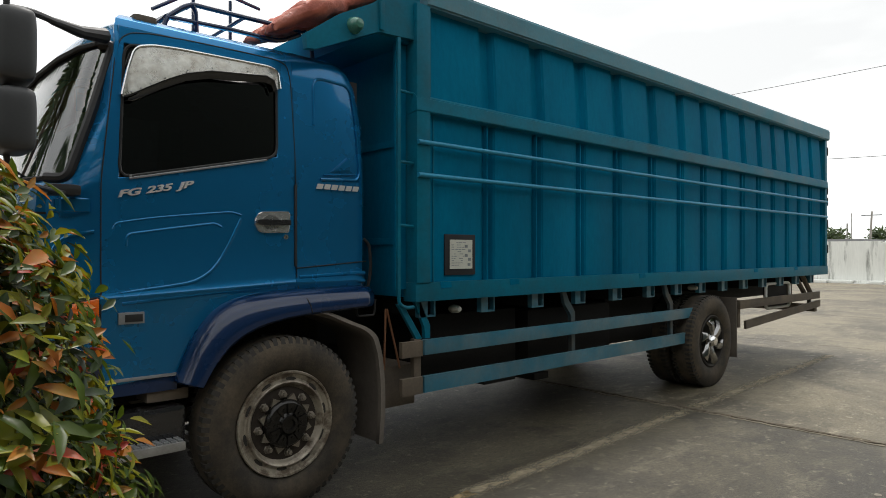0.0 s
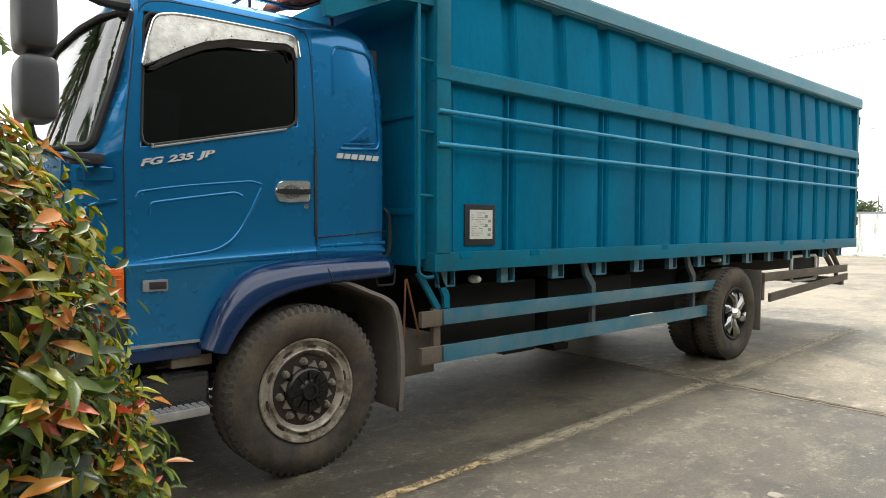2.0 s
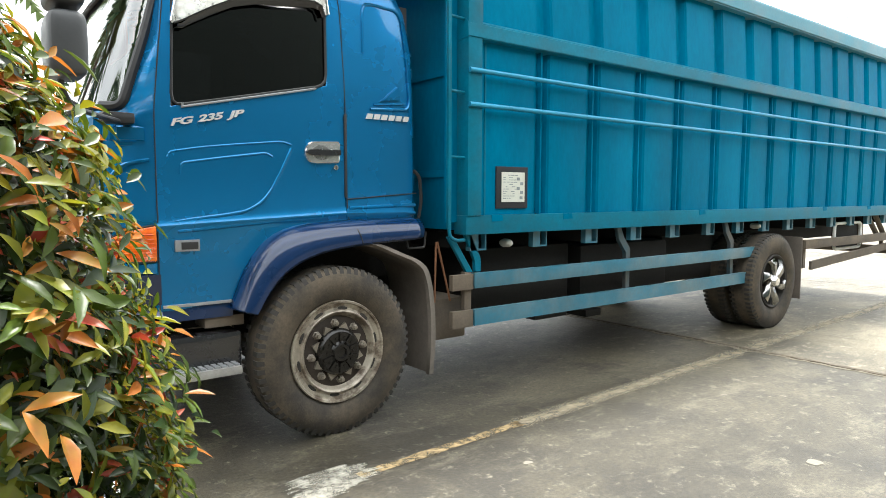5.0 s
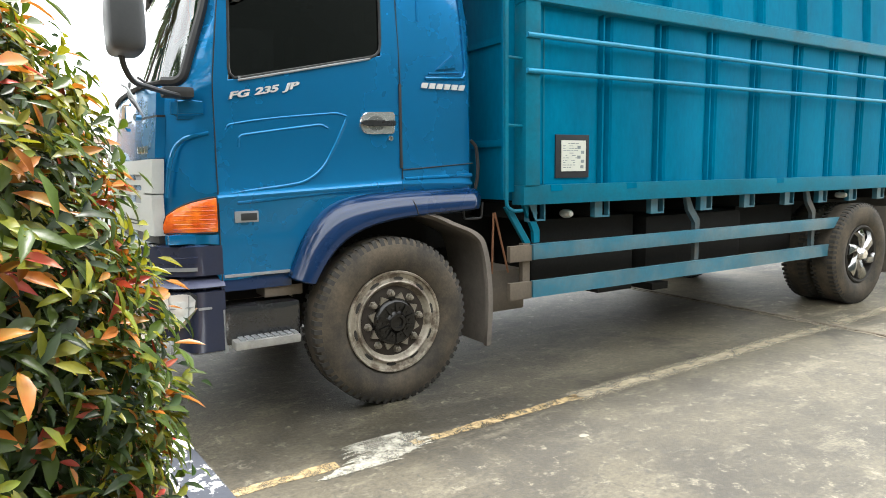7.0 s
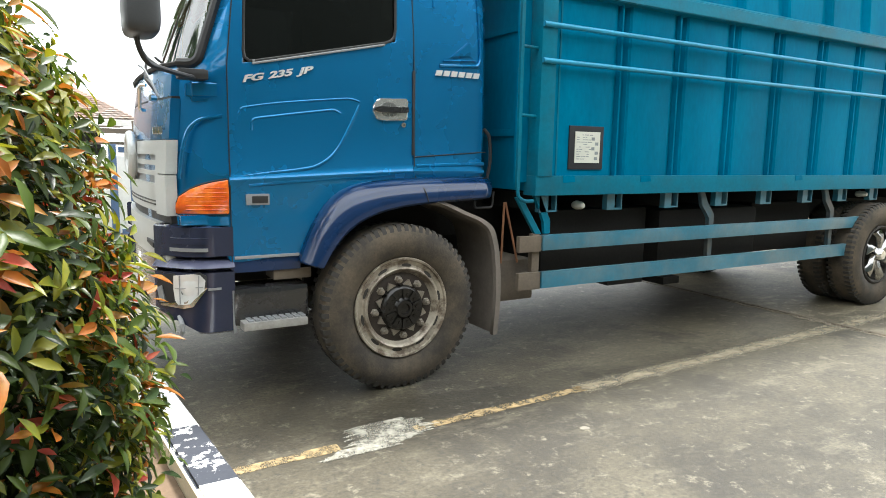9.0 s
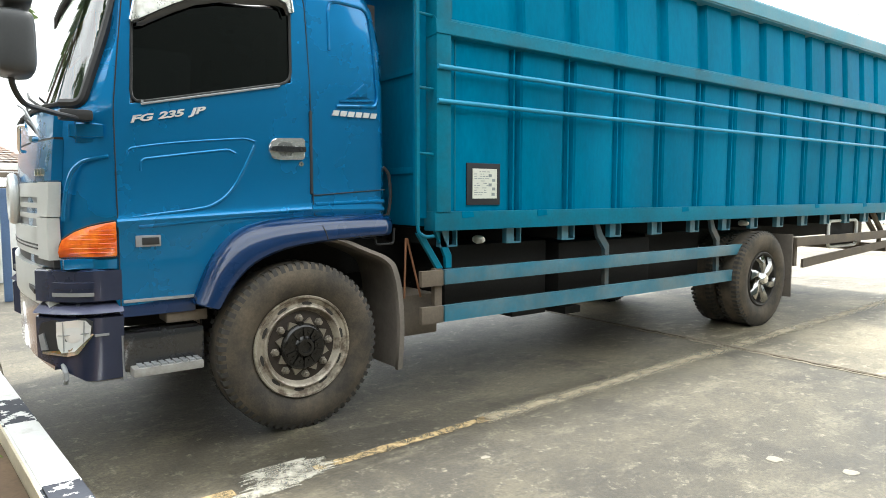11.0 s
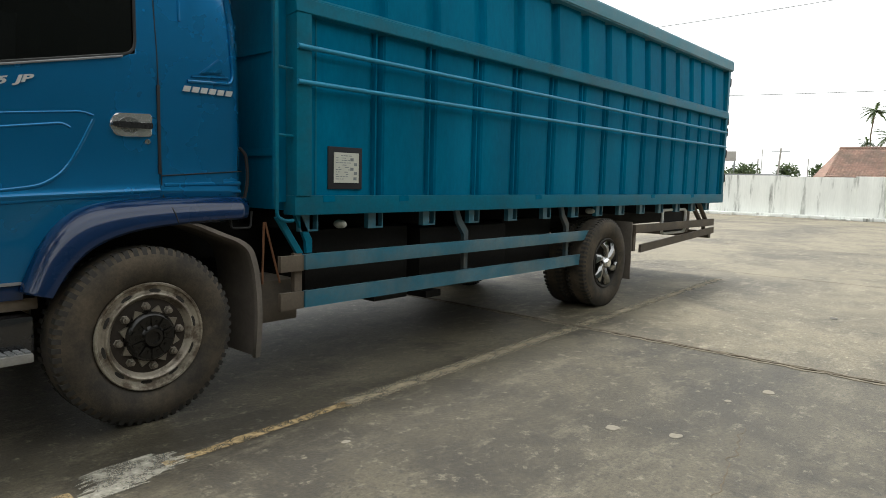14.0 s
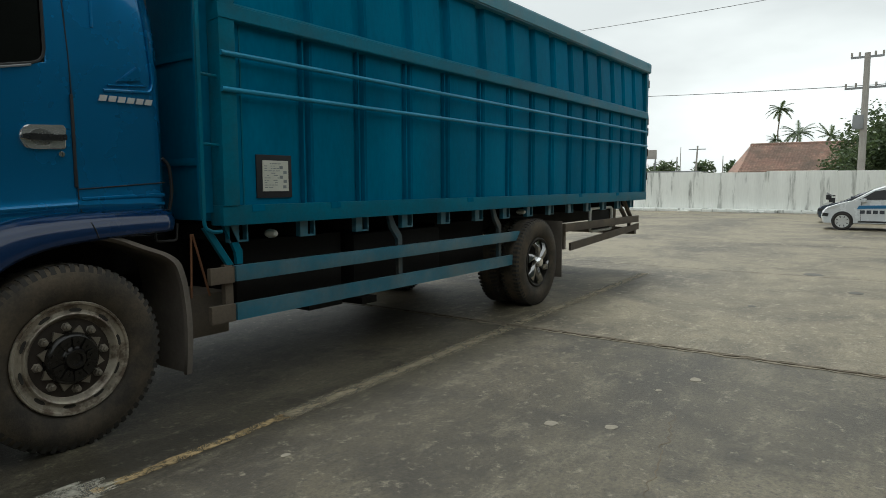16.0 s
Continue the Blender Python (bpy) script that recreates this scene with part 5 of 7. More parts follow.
for z in (1.55, 1.95, 2.30, 2.48, 3.10):
    part("hinge", boxes((11.99, 12.06, 3.83, 3.90, z, z + 0.13), bevel=0.01), UNDER, cargo, "dark door hinge")
# front wall with its seams
for z in (1.62, 2.34):
    part("front_wall_rib", boxes((3.452, 3.47, 3.96, 6.2, z, z + 0.05), bevel=0.006), TEAL, cargo)
for z, n in ((2.35, 0), (2.116, 1)):
    bm = bmesh.new()
    tube(bm, [(3.468, 3.803, z), (7.5, 3.805, z), (11.90, 3.803, z)], 0.0175, 12)
    part("side_rod", bm, ROD, cargo, "thin steel rod along the box side")
    for x in (3.50, 5.6, 7.9, 9.9, 11.85):
        part("rod_clip", boxes((x, x + 0.02, 3.81, 3.87, z - 0.012, z + 0.012)), TEAL, cargo)
for x in (4.46, 6.42, 9.2, 10.6, 3.70):
    bm = bmesh.new()
    plate(bm, [(x, 1.30), (x + 0.11, 1.305), (x + 0.10, 1.348), (x - 0.005, 1.348)], "y", 3.8185, 3.823)
    part("paint_touch_up", bm, TEAL, cargo, "darker repainted spot")

# header over the cab, with its gusset, lamp, rack and tarpaulin
for y, q in ((3.845, [(2.60, 2.84), (2.66, 2.845), (3.15, 3.065), (3.47, 3.08), (3.52, 3.08), (3.52, 3.50), (3.40, 3.455), (3.087, 3.24), (2.845, 3.115), (2.585, 2.93)]),
             (6.29, [(3.20, 3.065), (3.52, 3.08), (3.52, 3.42), (3.30, 3.36)])):
    bm = bmesh.new()
    plate(bm, q, "y", y, y + 0.05)
    part("header_side", bm, TEAL_RAIL, cargo, "gusset plate reaching over the cab")
part("header_floor", boxes((3.15, 3.50, 3.90, 6.29, 3.06, 3.10), bevel=0.004), TEAL, cargo)
part("header_front", boxes((3.16, 3.19, 3.90, 6.29, 3.08, 3.30), bevel=0.004), TEAL, cargo)
part("header_rib", boxes((3.155, 3.19, 3.828, 3.848, 3.08, 3.29), bevel=0.004), TEAL_RAIL, cargo)
bm = bmesh.new()
lathe(bm, [(0.0001, -0.06), (0.030, -0.055), (0.045, -0.03), (0.05, 0.0), (0.056, 0.01), (0.056, 0.02)], (2.95, 3.83, 3.06), 20, closed=False)
part("marker_lamp", bm, surface("green_lens", (0.06, 0.22, 0.17), 0.25, 0, 0.1, 9, 60, 0.1, coat=0.5), cargo, "green round marker lamp")
rn = random.Random(3)
tarp = thing("tarpaulin", "crumpled orange tarpaulin bundled on the box header", "tarpaulin")
for k in range(9):
    y = 3.965 + k * 0.10
    n = 22
    pts = [Vector((2.46 + 0.022 * k + 0.95 * i / n, y + 0.03 * math.sin(i * 0.7 + k), 2.985 + 0.015 * k + 0.56 * (i / n) - 0.10 * (i / n) ** 2 + rn.uniform(-.01, .01))) for i in range(n + 1)]
    bm = bmesh.new()
    o = 0
    tube(bm, pts, 0.10, 12)
    bm.verts.ensure_lookup_table()
    for i in range(n + 1):
        f = min(1, 0.25 + 0.16 * i, 0.25 + 0.16 * (n - i)) * (0.75 + 0.35 * noise.noise(Vector((i * 0.35, k * 2.0, 0))))
        for v in bm.verts[o + 12 * i:o + 12 * i + 12]:
            v.co = pts[i] + (v.co - pts[i]) * f
    for v in bm.verts:
        d = noise.noise(v.co * 6) * 0.04 + noise.noise(v.co * 17) * 0.022
        v.co += Vector((d, d * 0.5, d))
    part("fold", bm, TARP, tarp, smooth=True, angle=80)

rack = part("roof_rack", boxes((1.75, 1.80, 4.28, 4.34, 2.86, 2.93), (2.72, 2.77, 4.28, 4.34, 2.86, 2.93), (1.75, 1.80, 5.84, 5.9, 2.86, 2.93), (2.72, 2.77, 5.84, 5.9, 2.86, 2.93)),
            FENDER_BLUE, truck, "blue tubular roof rack")
def bar(name, pts, r=0.0155, mat=FENDER_BLUE, parent=rack, label="", bendr=0.06):
    bm = bmesh.new()
    tube(bm, bend(pts, 4, bendr), r, 8)
    return part(name, bm, mat, parent, label)
for y in (4.30, 5.88):
    bar("rack_rail", [(2.085, y, 2.90), (2.08, y, 3.06), (2.053, y, 3.10), (2.45, y, 3.103), (2.85, y, 3.11), (2.895, y, 3.08), (2.915, y, 2.88)])
    bar("rack_low_rail", [(1.90, y, 2.985), (2.30, y, 3.0), (2.66, y, 3.0), (2.81, y, 3.08)])
    bar("rack_nose", [(1.885, y, 2.90), (1.90, y, 2.98), (2.01, y, 3.075), (2.06, y, 3.098)])
bar("rack_front", [(1.90, 4.30, 2.985), (1.90, 5.88, 2.985)])
bar("rack_front", [(2.06, 4.30, 3.10), (2.06, 4.9, 3.16), (2.06, 5.3, 3.16), (2.06, 5.88, 3.10)])
for x in (2.40, 2.70):
    bar("rack_cross", [(x, 4.30, 3.10), (x, 5.88, 3.10)], 0.012)
bar("rack_stay", [(2.62, 5.0, 3.10), (2.62, 5.0, 3.44), (2.62, 5.0, 3.46)], 0.013)
bar("rack_top_rail", [(2.05, 5.0, 3.26), (2.34, 5.0, 3.46), (2.62, 5.0, 3.50), (2.86, 5.0, 3.46)], 0.013)
bar("rack_stay", [(2.34, 5.0, 3.10), (2.34, 5.0, 3.46)], 0.013)
bm = boxes((1.655, 1.785, 4.10, 4.22, 2.835, 2.90), bevel=0.028)
part("roof_marker", bm, DUSTY, cab, "dark roof marker lamp")

# steps between cab and box
ladder = part("side_ladder", boxes((3.318, 3.345, 3.845, 3.87, 1.26, 3.07), bevel=0.004), TEAL_RAIL, cargo, "thin ladder rail with rungs")
for z in (2.70, 2.203, 1.755):
    bm = bmesh.new()
    tube(bm, [(3.335, 3.856, z), (3.48, 3.856, z - 0.006)], 0.011, 8)
    part("rung", bm, TEAL_RAIL, ladder)
bar("ladder_foot", [(3.332, 3.857, 1.28), (3.34, 3.857, 1.20), (3.40, 3.857, 1.172), (3.47, 3.857, 1.175)], 0.013, TEAL_RAIL, ladder)
part("ladder_web", boxes((3.36, 3.46, 3.93, 3.95, 1.30, 3.05)), TEAL, ladder)

# instruction sheet in its dark border
sheet = part("sticker_border", boxes((3.768, 4.088, 3.852, 3.866, 1.393, 1.700), bevel=0.003), FRAME_DARK, cargo, "dark border round a paper notice")
part("notice", boxes((3.818, 4.052, 3.847, 3.853, 1.440, 1.660)), PAPER, sheet, "faded printed notice")
bm = bmesh.new()
rn = random.Random(8)
for k in range(11):
    z = 1.635 - k * 0.017
    x = 3.832
    while x < 3.955:
        w = rn.uniform(0.012, 0.04)
        if rn.random() < 0.7:
            box(bm, x, x + w, 3.8455, 3.8475, z, z + 0.005)
        x += w + 0.008
for k, (x, z) in enumerate(((3.97, 1.60), (4.005, 1.565), (3.97, 1.53), (4.005, 1.50), (4.00, 1.46))):
    box(bm, x, x + 0.03, 3.8455, 3.8475, z, z + 0.022)
tagged(part("print_bars", bm, INK, sheet, "unreadable print shown as bars", smooth=False), kind="stuff")

# cross-members under the floor
XM = [3.55, 4.19, 4.81, 5.425, 6.035, 6.665, 7.25, 7.82, 8.40, 9.0, 9.6, 10.2, 10.8, 11.4]
for x in XM:
    bm = bmesh.new()
    plate(bm, [(x, 1.09), (x + 0.155, 1.09), (x + 0.155, 1.215), (x + 0.143, 1.215), (x + 0.143, 1.102), (x + 0.078, 1.102), (x + 0.078, 1.215), (x, 1.215)], "y", 3.885, 3.935)
    part("cross_member_end", bm, GUARD, cargo, smooth=False)
    part("cross_member", boxes((x, x + 0.09, 3.936, 6.25, 1.10, 1.215)), UNDER, cargo, smooth=False)
for x, z in ((3.955, 1.128), (7.77, 1.15)):
    bm = bmesh.new()
    lathe(bm, [(0.0001, -0.06), (0.018, -0.055), (0.029, -0.034), (0.032, 0.0), (0.034, 0.02), (0.025, 0.05)], (x, 3.94, z), 18, closed=False)
    part("marker_bulb", bm, BULB, cargo, "white round side marker")

# under-run guards
guard = part("side_guard", boxes((3.565, 7.80, 3.845, 3.887, 0.822, 0.932), bevel=0.007), GUARD, truck, "two-rail side guard in scuffed teal paint")
bm = bmesh.new()
plate(bm, [(3.568, 0.55), (7.66, 0.545), (7.66, 0.662), (3.568, 0.668)], "y", 3.85, 3.885)
part("lower_rail", bm, GUARD, guard)
for z0, z1 in ((0.815, 0.928), (0.545, 0.668)):
    part("rail_end", boxes((3.37, 3.563, 3.86, 3.90, z0, z1), bevel=0.006), DUSTY, guard, "dusty end of the guard")
part("guard_post", boxes((3.50, 3.565, 3.886, 3.93, 0.54, 0.94), bevel=0.004), DUSTY, guard)
for x in (5.40, 7.19):
    bm = bmesh.new()
    plate(bm, [(x - 0.17, 1.22), (x - 0.11, 1.22), (x - 0.07, 1.12), (x + 0.03, 1.02), (x + 0.03, 0.55), (x - 0.03, 0.55), (x - 0.03, 0.99), (x - 0.13, 1.09)], "y", 3.888, 3.925)
    bmesh.ops.bevel(bm, geom=bm.edges[:], offset=0.005, segments=1, affect="EDGES")
    part("guard_post", bm, GUARD_POST, guard, "greyish bent post")
bar("guard_brace", [(7.80, 3.87, 0.93), (7.66, 3.87, 0.60)], 0.02, DUSTY, guard)
for q in ([(3.345, 1.20), (3.40, 1.20), (3.58, 0.935), (3.52, 0.935)], [(3.50, 1.21), (3.56, 1.21), (3.655, 1.03), (3.655, 0.935), (3.60, 0.935), (3.60, 1.02)]):
    bm = bmesh.new()
    plate(bm, q, "y", 3.885, 3.915)
    bmesh.ops.bevel(bm, geom=bm.edges[:], offset=0.004, segments=1, affect="EDGES")
    part("guard_hanger", bm, TEAL_RAIL, guard, "slanted teal plate")
tail = part("tail_guard", boxes((8.85, 11.73, 3.85, 3.885, 0.84, 0.95), bevel=0.006), DUSTY, truck, "rear overhang guard rails, dusty grey")
bm = bmesh.new()
plate(bm, [(9.03, 0.575), (11.75, 0.715), (11.75, 0.815), (9.03, 0.68)], "y", 3.852, 3.885)
part("lower_rail", bm, DUSTY, tail)
for x0, z0, z1 in ((8.88, 0.60, 0.95), (11.4, 0.72, 0.95)):
    part("tail_post", boxes((x0, x0 + 0.06, 3.89, 3.93, z0, z1)), DUSTY, tail)
part("lamp_panel", boxes((9.90, 10.69, 3.96, 3.99, 0.80, 1.10), bevel=0.02), UNDER, tail, "dark panel in the tube loop")
bar("tail_loop", [(10.3, 3.94, 0.78), (9.87, 3.94, 0.78), (9.87, 3.94, 1.12), (10.72, 3.94, 1.12), (10.72, 3.94, 0.78), (10.29, 3.94, 0.78)], 0.021, LOOP_WHITE, tail, "pale tube loop", 0.07)
bar("tail_brace", [(10.95, 3.95, 1.22), (11.45, 3.95, 0.86)], 0.035, DUSTY, tail)
bar("tail_brace", [(11.25, 3.95, 1.22), (11.62, 3.95, 0.92)], 0.035, DUSTY, tail)
part("rear_mudflap", boxes((8.62, 8.64, 3.80, 4.42, 0.26, 1.0), bevel=0.006), DUSTY_FLAP, truck, "rear rubber mudflap")
part("rear_mudflap", boxes((8.62, 8.64, 5.76, 6.38, 0.26, 1.0), bevel=0.006), DUSTY_FLAP, truck, "rear rubber mudflap")
part("rear_bumper", boxes((11.80, 11.9, 3.95, 6.2, 0.62, 0.74), (11.7, 11.85, 4.3, 4.4, 0.7, 1.2), (11.7, 11.85, 5.8, 5.9, 0.7, 1.2), bevel=0.008), DUSTY, truck, "rear under-run bar")

# chassis and running gear
part("chassis_frame", boxes((1.5, 11.8, 4.62, 4.70, 0.86, 1.12), (1.5, 11.8, 5.48, 5.56, 0.86, 1.12), (3.6, 3.7, 4.7, 5.5, 0.9, 1.05), (5.5, 5.6, 4.7, 5.5, 0.9, 1.05),
                            (9.5, 9.6, 4.7, 5.5, 0.9, 1.05), bevel=0.01), UNDER, truck, "black chassis frame")
part("sub_frame", boxes((3.5, 11.9, 4.60, 4.72, 1.12, 1.25), (3.5, 11.9, 5.46, 5.58, 1.12, 1.25)), UNDER, truck)
part("battery_box", boxes((3.29, 3.62, 4.02, 4.42, 0.44, 0.74), bevel=0.02), DUSTY, truck, "brown dusty battery box")
part("tool_box", boxes((3.75, 4.85, 4.10, 4.58, 0.58, 1.08), bevel=0.03), UNDER, truck, "black tool box under the floor")
part("tool_box", boxes((6.30, 7.25, 4.15, 4.58, 0.60, 1.08), bevel=0.03), UNDER, truck, "black tool box under the floor")
# unseen far-side rails and block, added to darken the ground under the truck
part("far_guard_rail", boxes((3.4, 7.3, 6.3, 6.34, 0.80, 0.93), bevel=0.006), GUARD, truck, "unseen far-side guard rail added to block light under the truck")
part("far_guard_rail", boxes((3.4, 7.3, 6.3, 6.34, 0.53, 0.66), bevel=0.006), GUARD, truck, "unseen far-side guard rail added to block light under the truck")
part("far_tank", boxes((3.5, 7.3, 5.6, 6.2, 0.40, 1.15), bevel=0.05), UNDER, truck, "unseen black block added to keep light from under the truck")
part("spare_wheel", lathe(bmesh.new(), [(0.2, 5.0), (0.5, 5.0), (0.52, 5.1), (0.5, 5.26), (0.2, 5.26)], (9.6, 0, 0.0), 28), TREAD, truck, "spare tyre").matrix_local = pose(0, 5.75, 0.85 - 5.13, 90, 0, 0)
part("fuel_tank", boxes((4.95, 6.25, 4.05, 4.58, 0.55, 1.06), bevel=0.06), UNDER, truck, "black fuel tank")
part("air_tank", lathe(bmesh.new(), [(0.0001, 4.1), (0.15, 4.12), (0.15, 4.5), (0.0001, 4.52)], (4.3, 0, 0.75), 20, closed=False), UNDER, truck)
part("spare_carrier", boxes((4.55, 4.95, 4.2, 4.7, 0.42, 0.5), (5.1, 5.3, 4.1, 4.6, 0.40, 0.46)), UNDER, truck)
for x in (2.432, 7.94):
    bm = bmesh.new()
    tube(bm, [(x, 4.2, 0.52), (x, 5.98, 0.52)], 0.09, 12)
    part("axle", bm, UNDER, truck)
bm = bmesh.new()
tube(bm, [(3.0, 5.09, 0.75), (7.8, 5.09, 0.55)], 0.05, 10)
part("drive_shaft", bm, UNDER, truck)
part("engine", boxes((1.6, 3.1, 4.72, 5.45, 0.6, 1.3), bevel=0.05), UNDER, truck)
part("gearbox", boxes((3.1, 3.9, 4.8, 5.38, 0.62, 1.1), bevel=0.05), UNDER, truck)
for pts in ([(3.315, 3.98, 1.16), (3.30, 3.98, 0.73)], [(3.325, 3.98, 1.16), (3.435, 3.97, 0.73)]):
    bar("strap_rod", pts, 0.008, CORD, truck, "thin rusty rod")
bar("cab_loop", [(3.05, 3.96, 1.20), (3.05, 3.95, 1.13), (3.19, 3.95, 1.13), (3.20, 3.95, 1.24)], 0.008, BLACK, truck, "black wire loop", 0.02)
bar("air_hose", [(3.18, 4.05, 1.2), (3.24, 4.05, 1.45), (3.22, 4.05, 1.62), (3.18, 4.06, 1.66)], 0.012, BLACK, truck, "black hose", 0.08)

# mirrors
arm = bar("mirror_arm", [(1.30, 3.97, 1.86), (1.20, 3.86, 1.865), (1.03, 3.66, 1.88), (0.985, 3.60, 1.96), (0.985, 3.60, 2.9)], 0.013, BLACK, truck, "black mirror arm", 0.09)
part("arm_foot", boxes((1.205, 1.36, 3.94, 4.05, 1.852, 1.908), bevel=0.022), BLACK, arm)
for z0, z1, n in ((1.99, 2.265, "wide_mirror"), (2.285, 2.60, "main_mirror")):
    bm = boxes((0.925, 1.085, 3.455, 3.735, z0 - 0.005, z1 + 0.005), bevel=0.058)
    mh = part(n, bm, MIRROR_SHELL, arm, "grey plastic mirror housing")
    sm = mh.modifiers.new("soft", "SUBSURF")
    sm.levels = sm.render_levels = 2
    mh.matrix_local = Matrix.Translation((1.0, 3.6, 0)) @ pose(0, 0, 0, 0, 0, 0) @ Matrix.Translation((-1.0, -3.6, 0))
bar("arm_top", [(0.985, 3.60, 2.62), (1.10, 3.72, 2.66), (1.35, 3.98, 2.69), (1.50, 4.06, 2.735)], 0.016, BLACK, arm, "", 0.06)
bm = bmesh.new()
tube(bm, [(1.20, 3.83, 2.672), (1.36, 3.99, 2.695), (1.50, 4.08, 2.725)], 0.018, 10, r_end=0.042)
part("arm_top_foot", bm, BLACK, arm)
bar("wiper", [(1.18, 4.3, 1.93), (1.12, 4.45, 2.0), (1.16, 5.0, 2.1)], 0.008, BLACK, cab, "black wiper")
bar("wiper_arm", [(1.135, 4.27, 1.80), (1.09, 4.30, 1.87), (1.10, 4.42, 1.92), (1.13, 4.62, 1.99)], 0.009, BLACK, cab, "black wiper arm", 0.03)
bar("cowl_stay", [(1.145, 4.25, 1.775), (1.085, 4.33, 1.93), (1.06, 4.36, 1.95)], 0.007, STEEL_GREY, cab, "grey cowl stay", 0.02)
bar("lock_knob", [(1.13, 4.25, 1.765), (1.10, 4.24, 1.765)], 0.018, CHROME, cab, "chrome panel lock", 0.01)
bar("grab_handle", [(1.08, 4.22, 1.83), (1.05, 4.24, 1.83), (1.05, 4.30, 1.70), (1.08, 4.32, 1.70)], 0.010, CHROME, cab, "chrome grab handle", 0.02)

# ---- shrub beside the camera ----
def leaf_bm(length, width, fold, curl):
    """A pointed leaf with a midrib fold, five stations long."""
    verts, faces = [], []
    shape = [(0.0, 0.03), (0.2, 0.62), (0.48, 1.0), (0.78, 0.62), (1.0, 0.02)]
    for t, w in shape:
        x = length * t
        z = -curl * length * t * t
        for s in (-1, 0, 1):
            verts.append((x, s * w * width / 2, z + abs(s) * w * fold * width))
    for i in range(len(shape) - 1):
        for j in range(2):
            a = i * 3 + j
            faces.append((a, a + 1, a + 4, a + 3))
    return verts, faces


LEAVES = [leaf_bm(0.034, 0.0120, 0.24, 0.22), leaf_bm(0.028, 0.0112, 0.30, 0.05), leaf_bm(0.039, 0.0126, 0.20, 0.36), leaf_bm(0.024, 0.0082, 0.3, -0.05)]
LEAF_MATS = [LEAF_GREEN, LEAF_DARK, LEAF_LIME, LEAF_ORANGE, LEAF_RED]


def shrub_r(z, top, width):
    """How far the shrub reaches out at a height."""
    if z >= top:
        return 0.0
    shape = [(0.0, 0.78), (0.35, 0.80), (0.55, 0.84), (0.60, 0.86), (0.71, 0.875), (0.79, 0.85), (0.83, 0.80), (0.857, 0.765), (0.914, 0.65), (0.939, 0.58), (0.97, 0.50), (1.0, 0.24)]
    for (a, ra), (b, rb) in zip(shape, shape[1:]):
        if z <= b * top:
            return width * (0.985 + 0.015 * math.sin(z * 17)) * (ra + (rb - ra) * (z / top - a) / (b - a))
    return 0.0


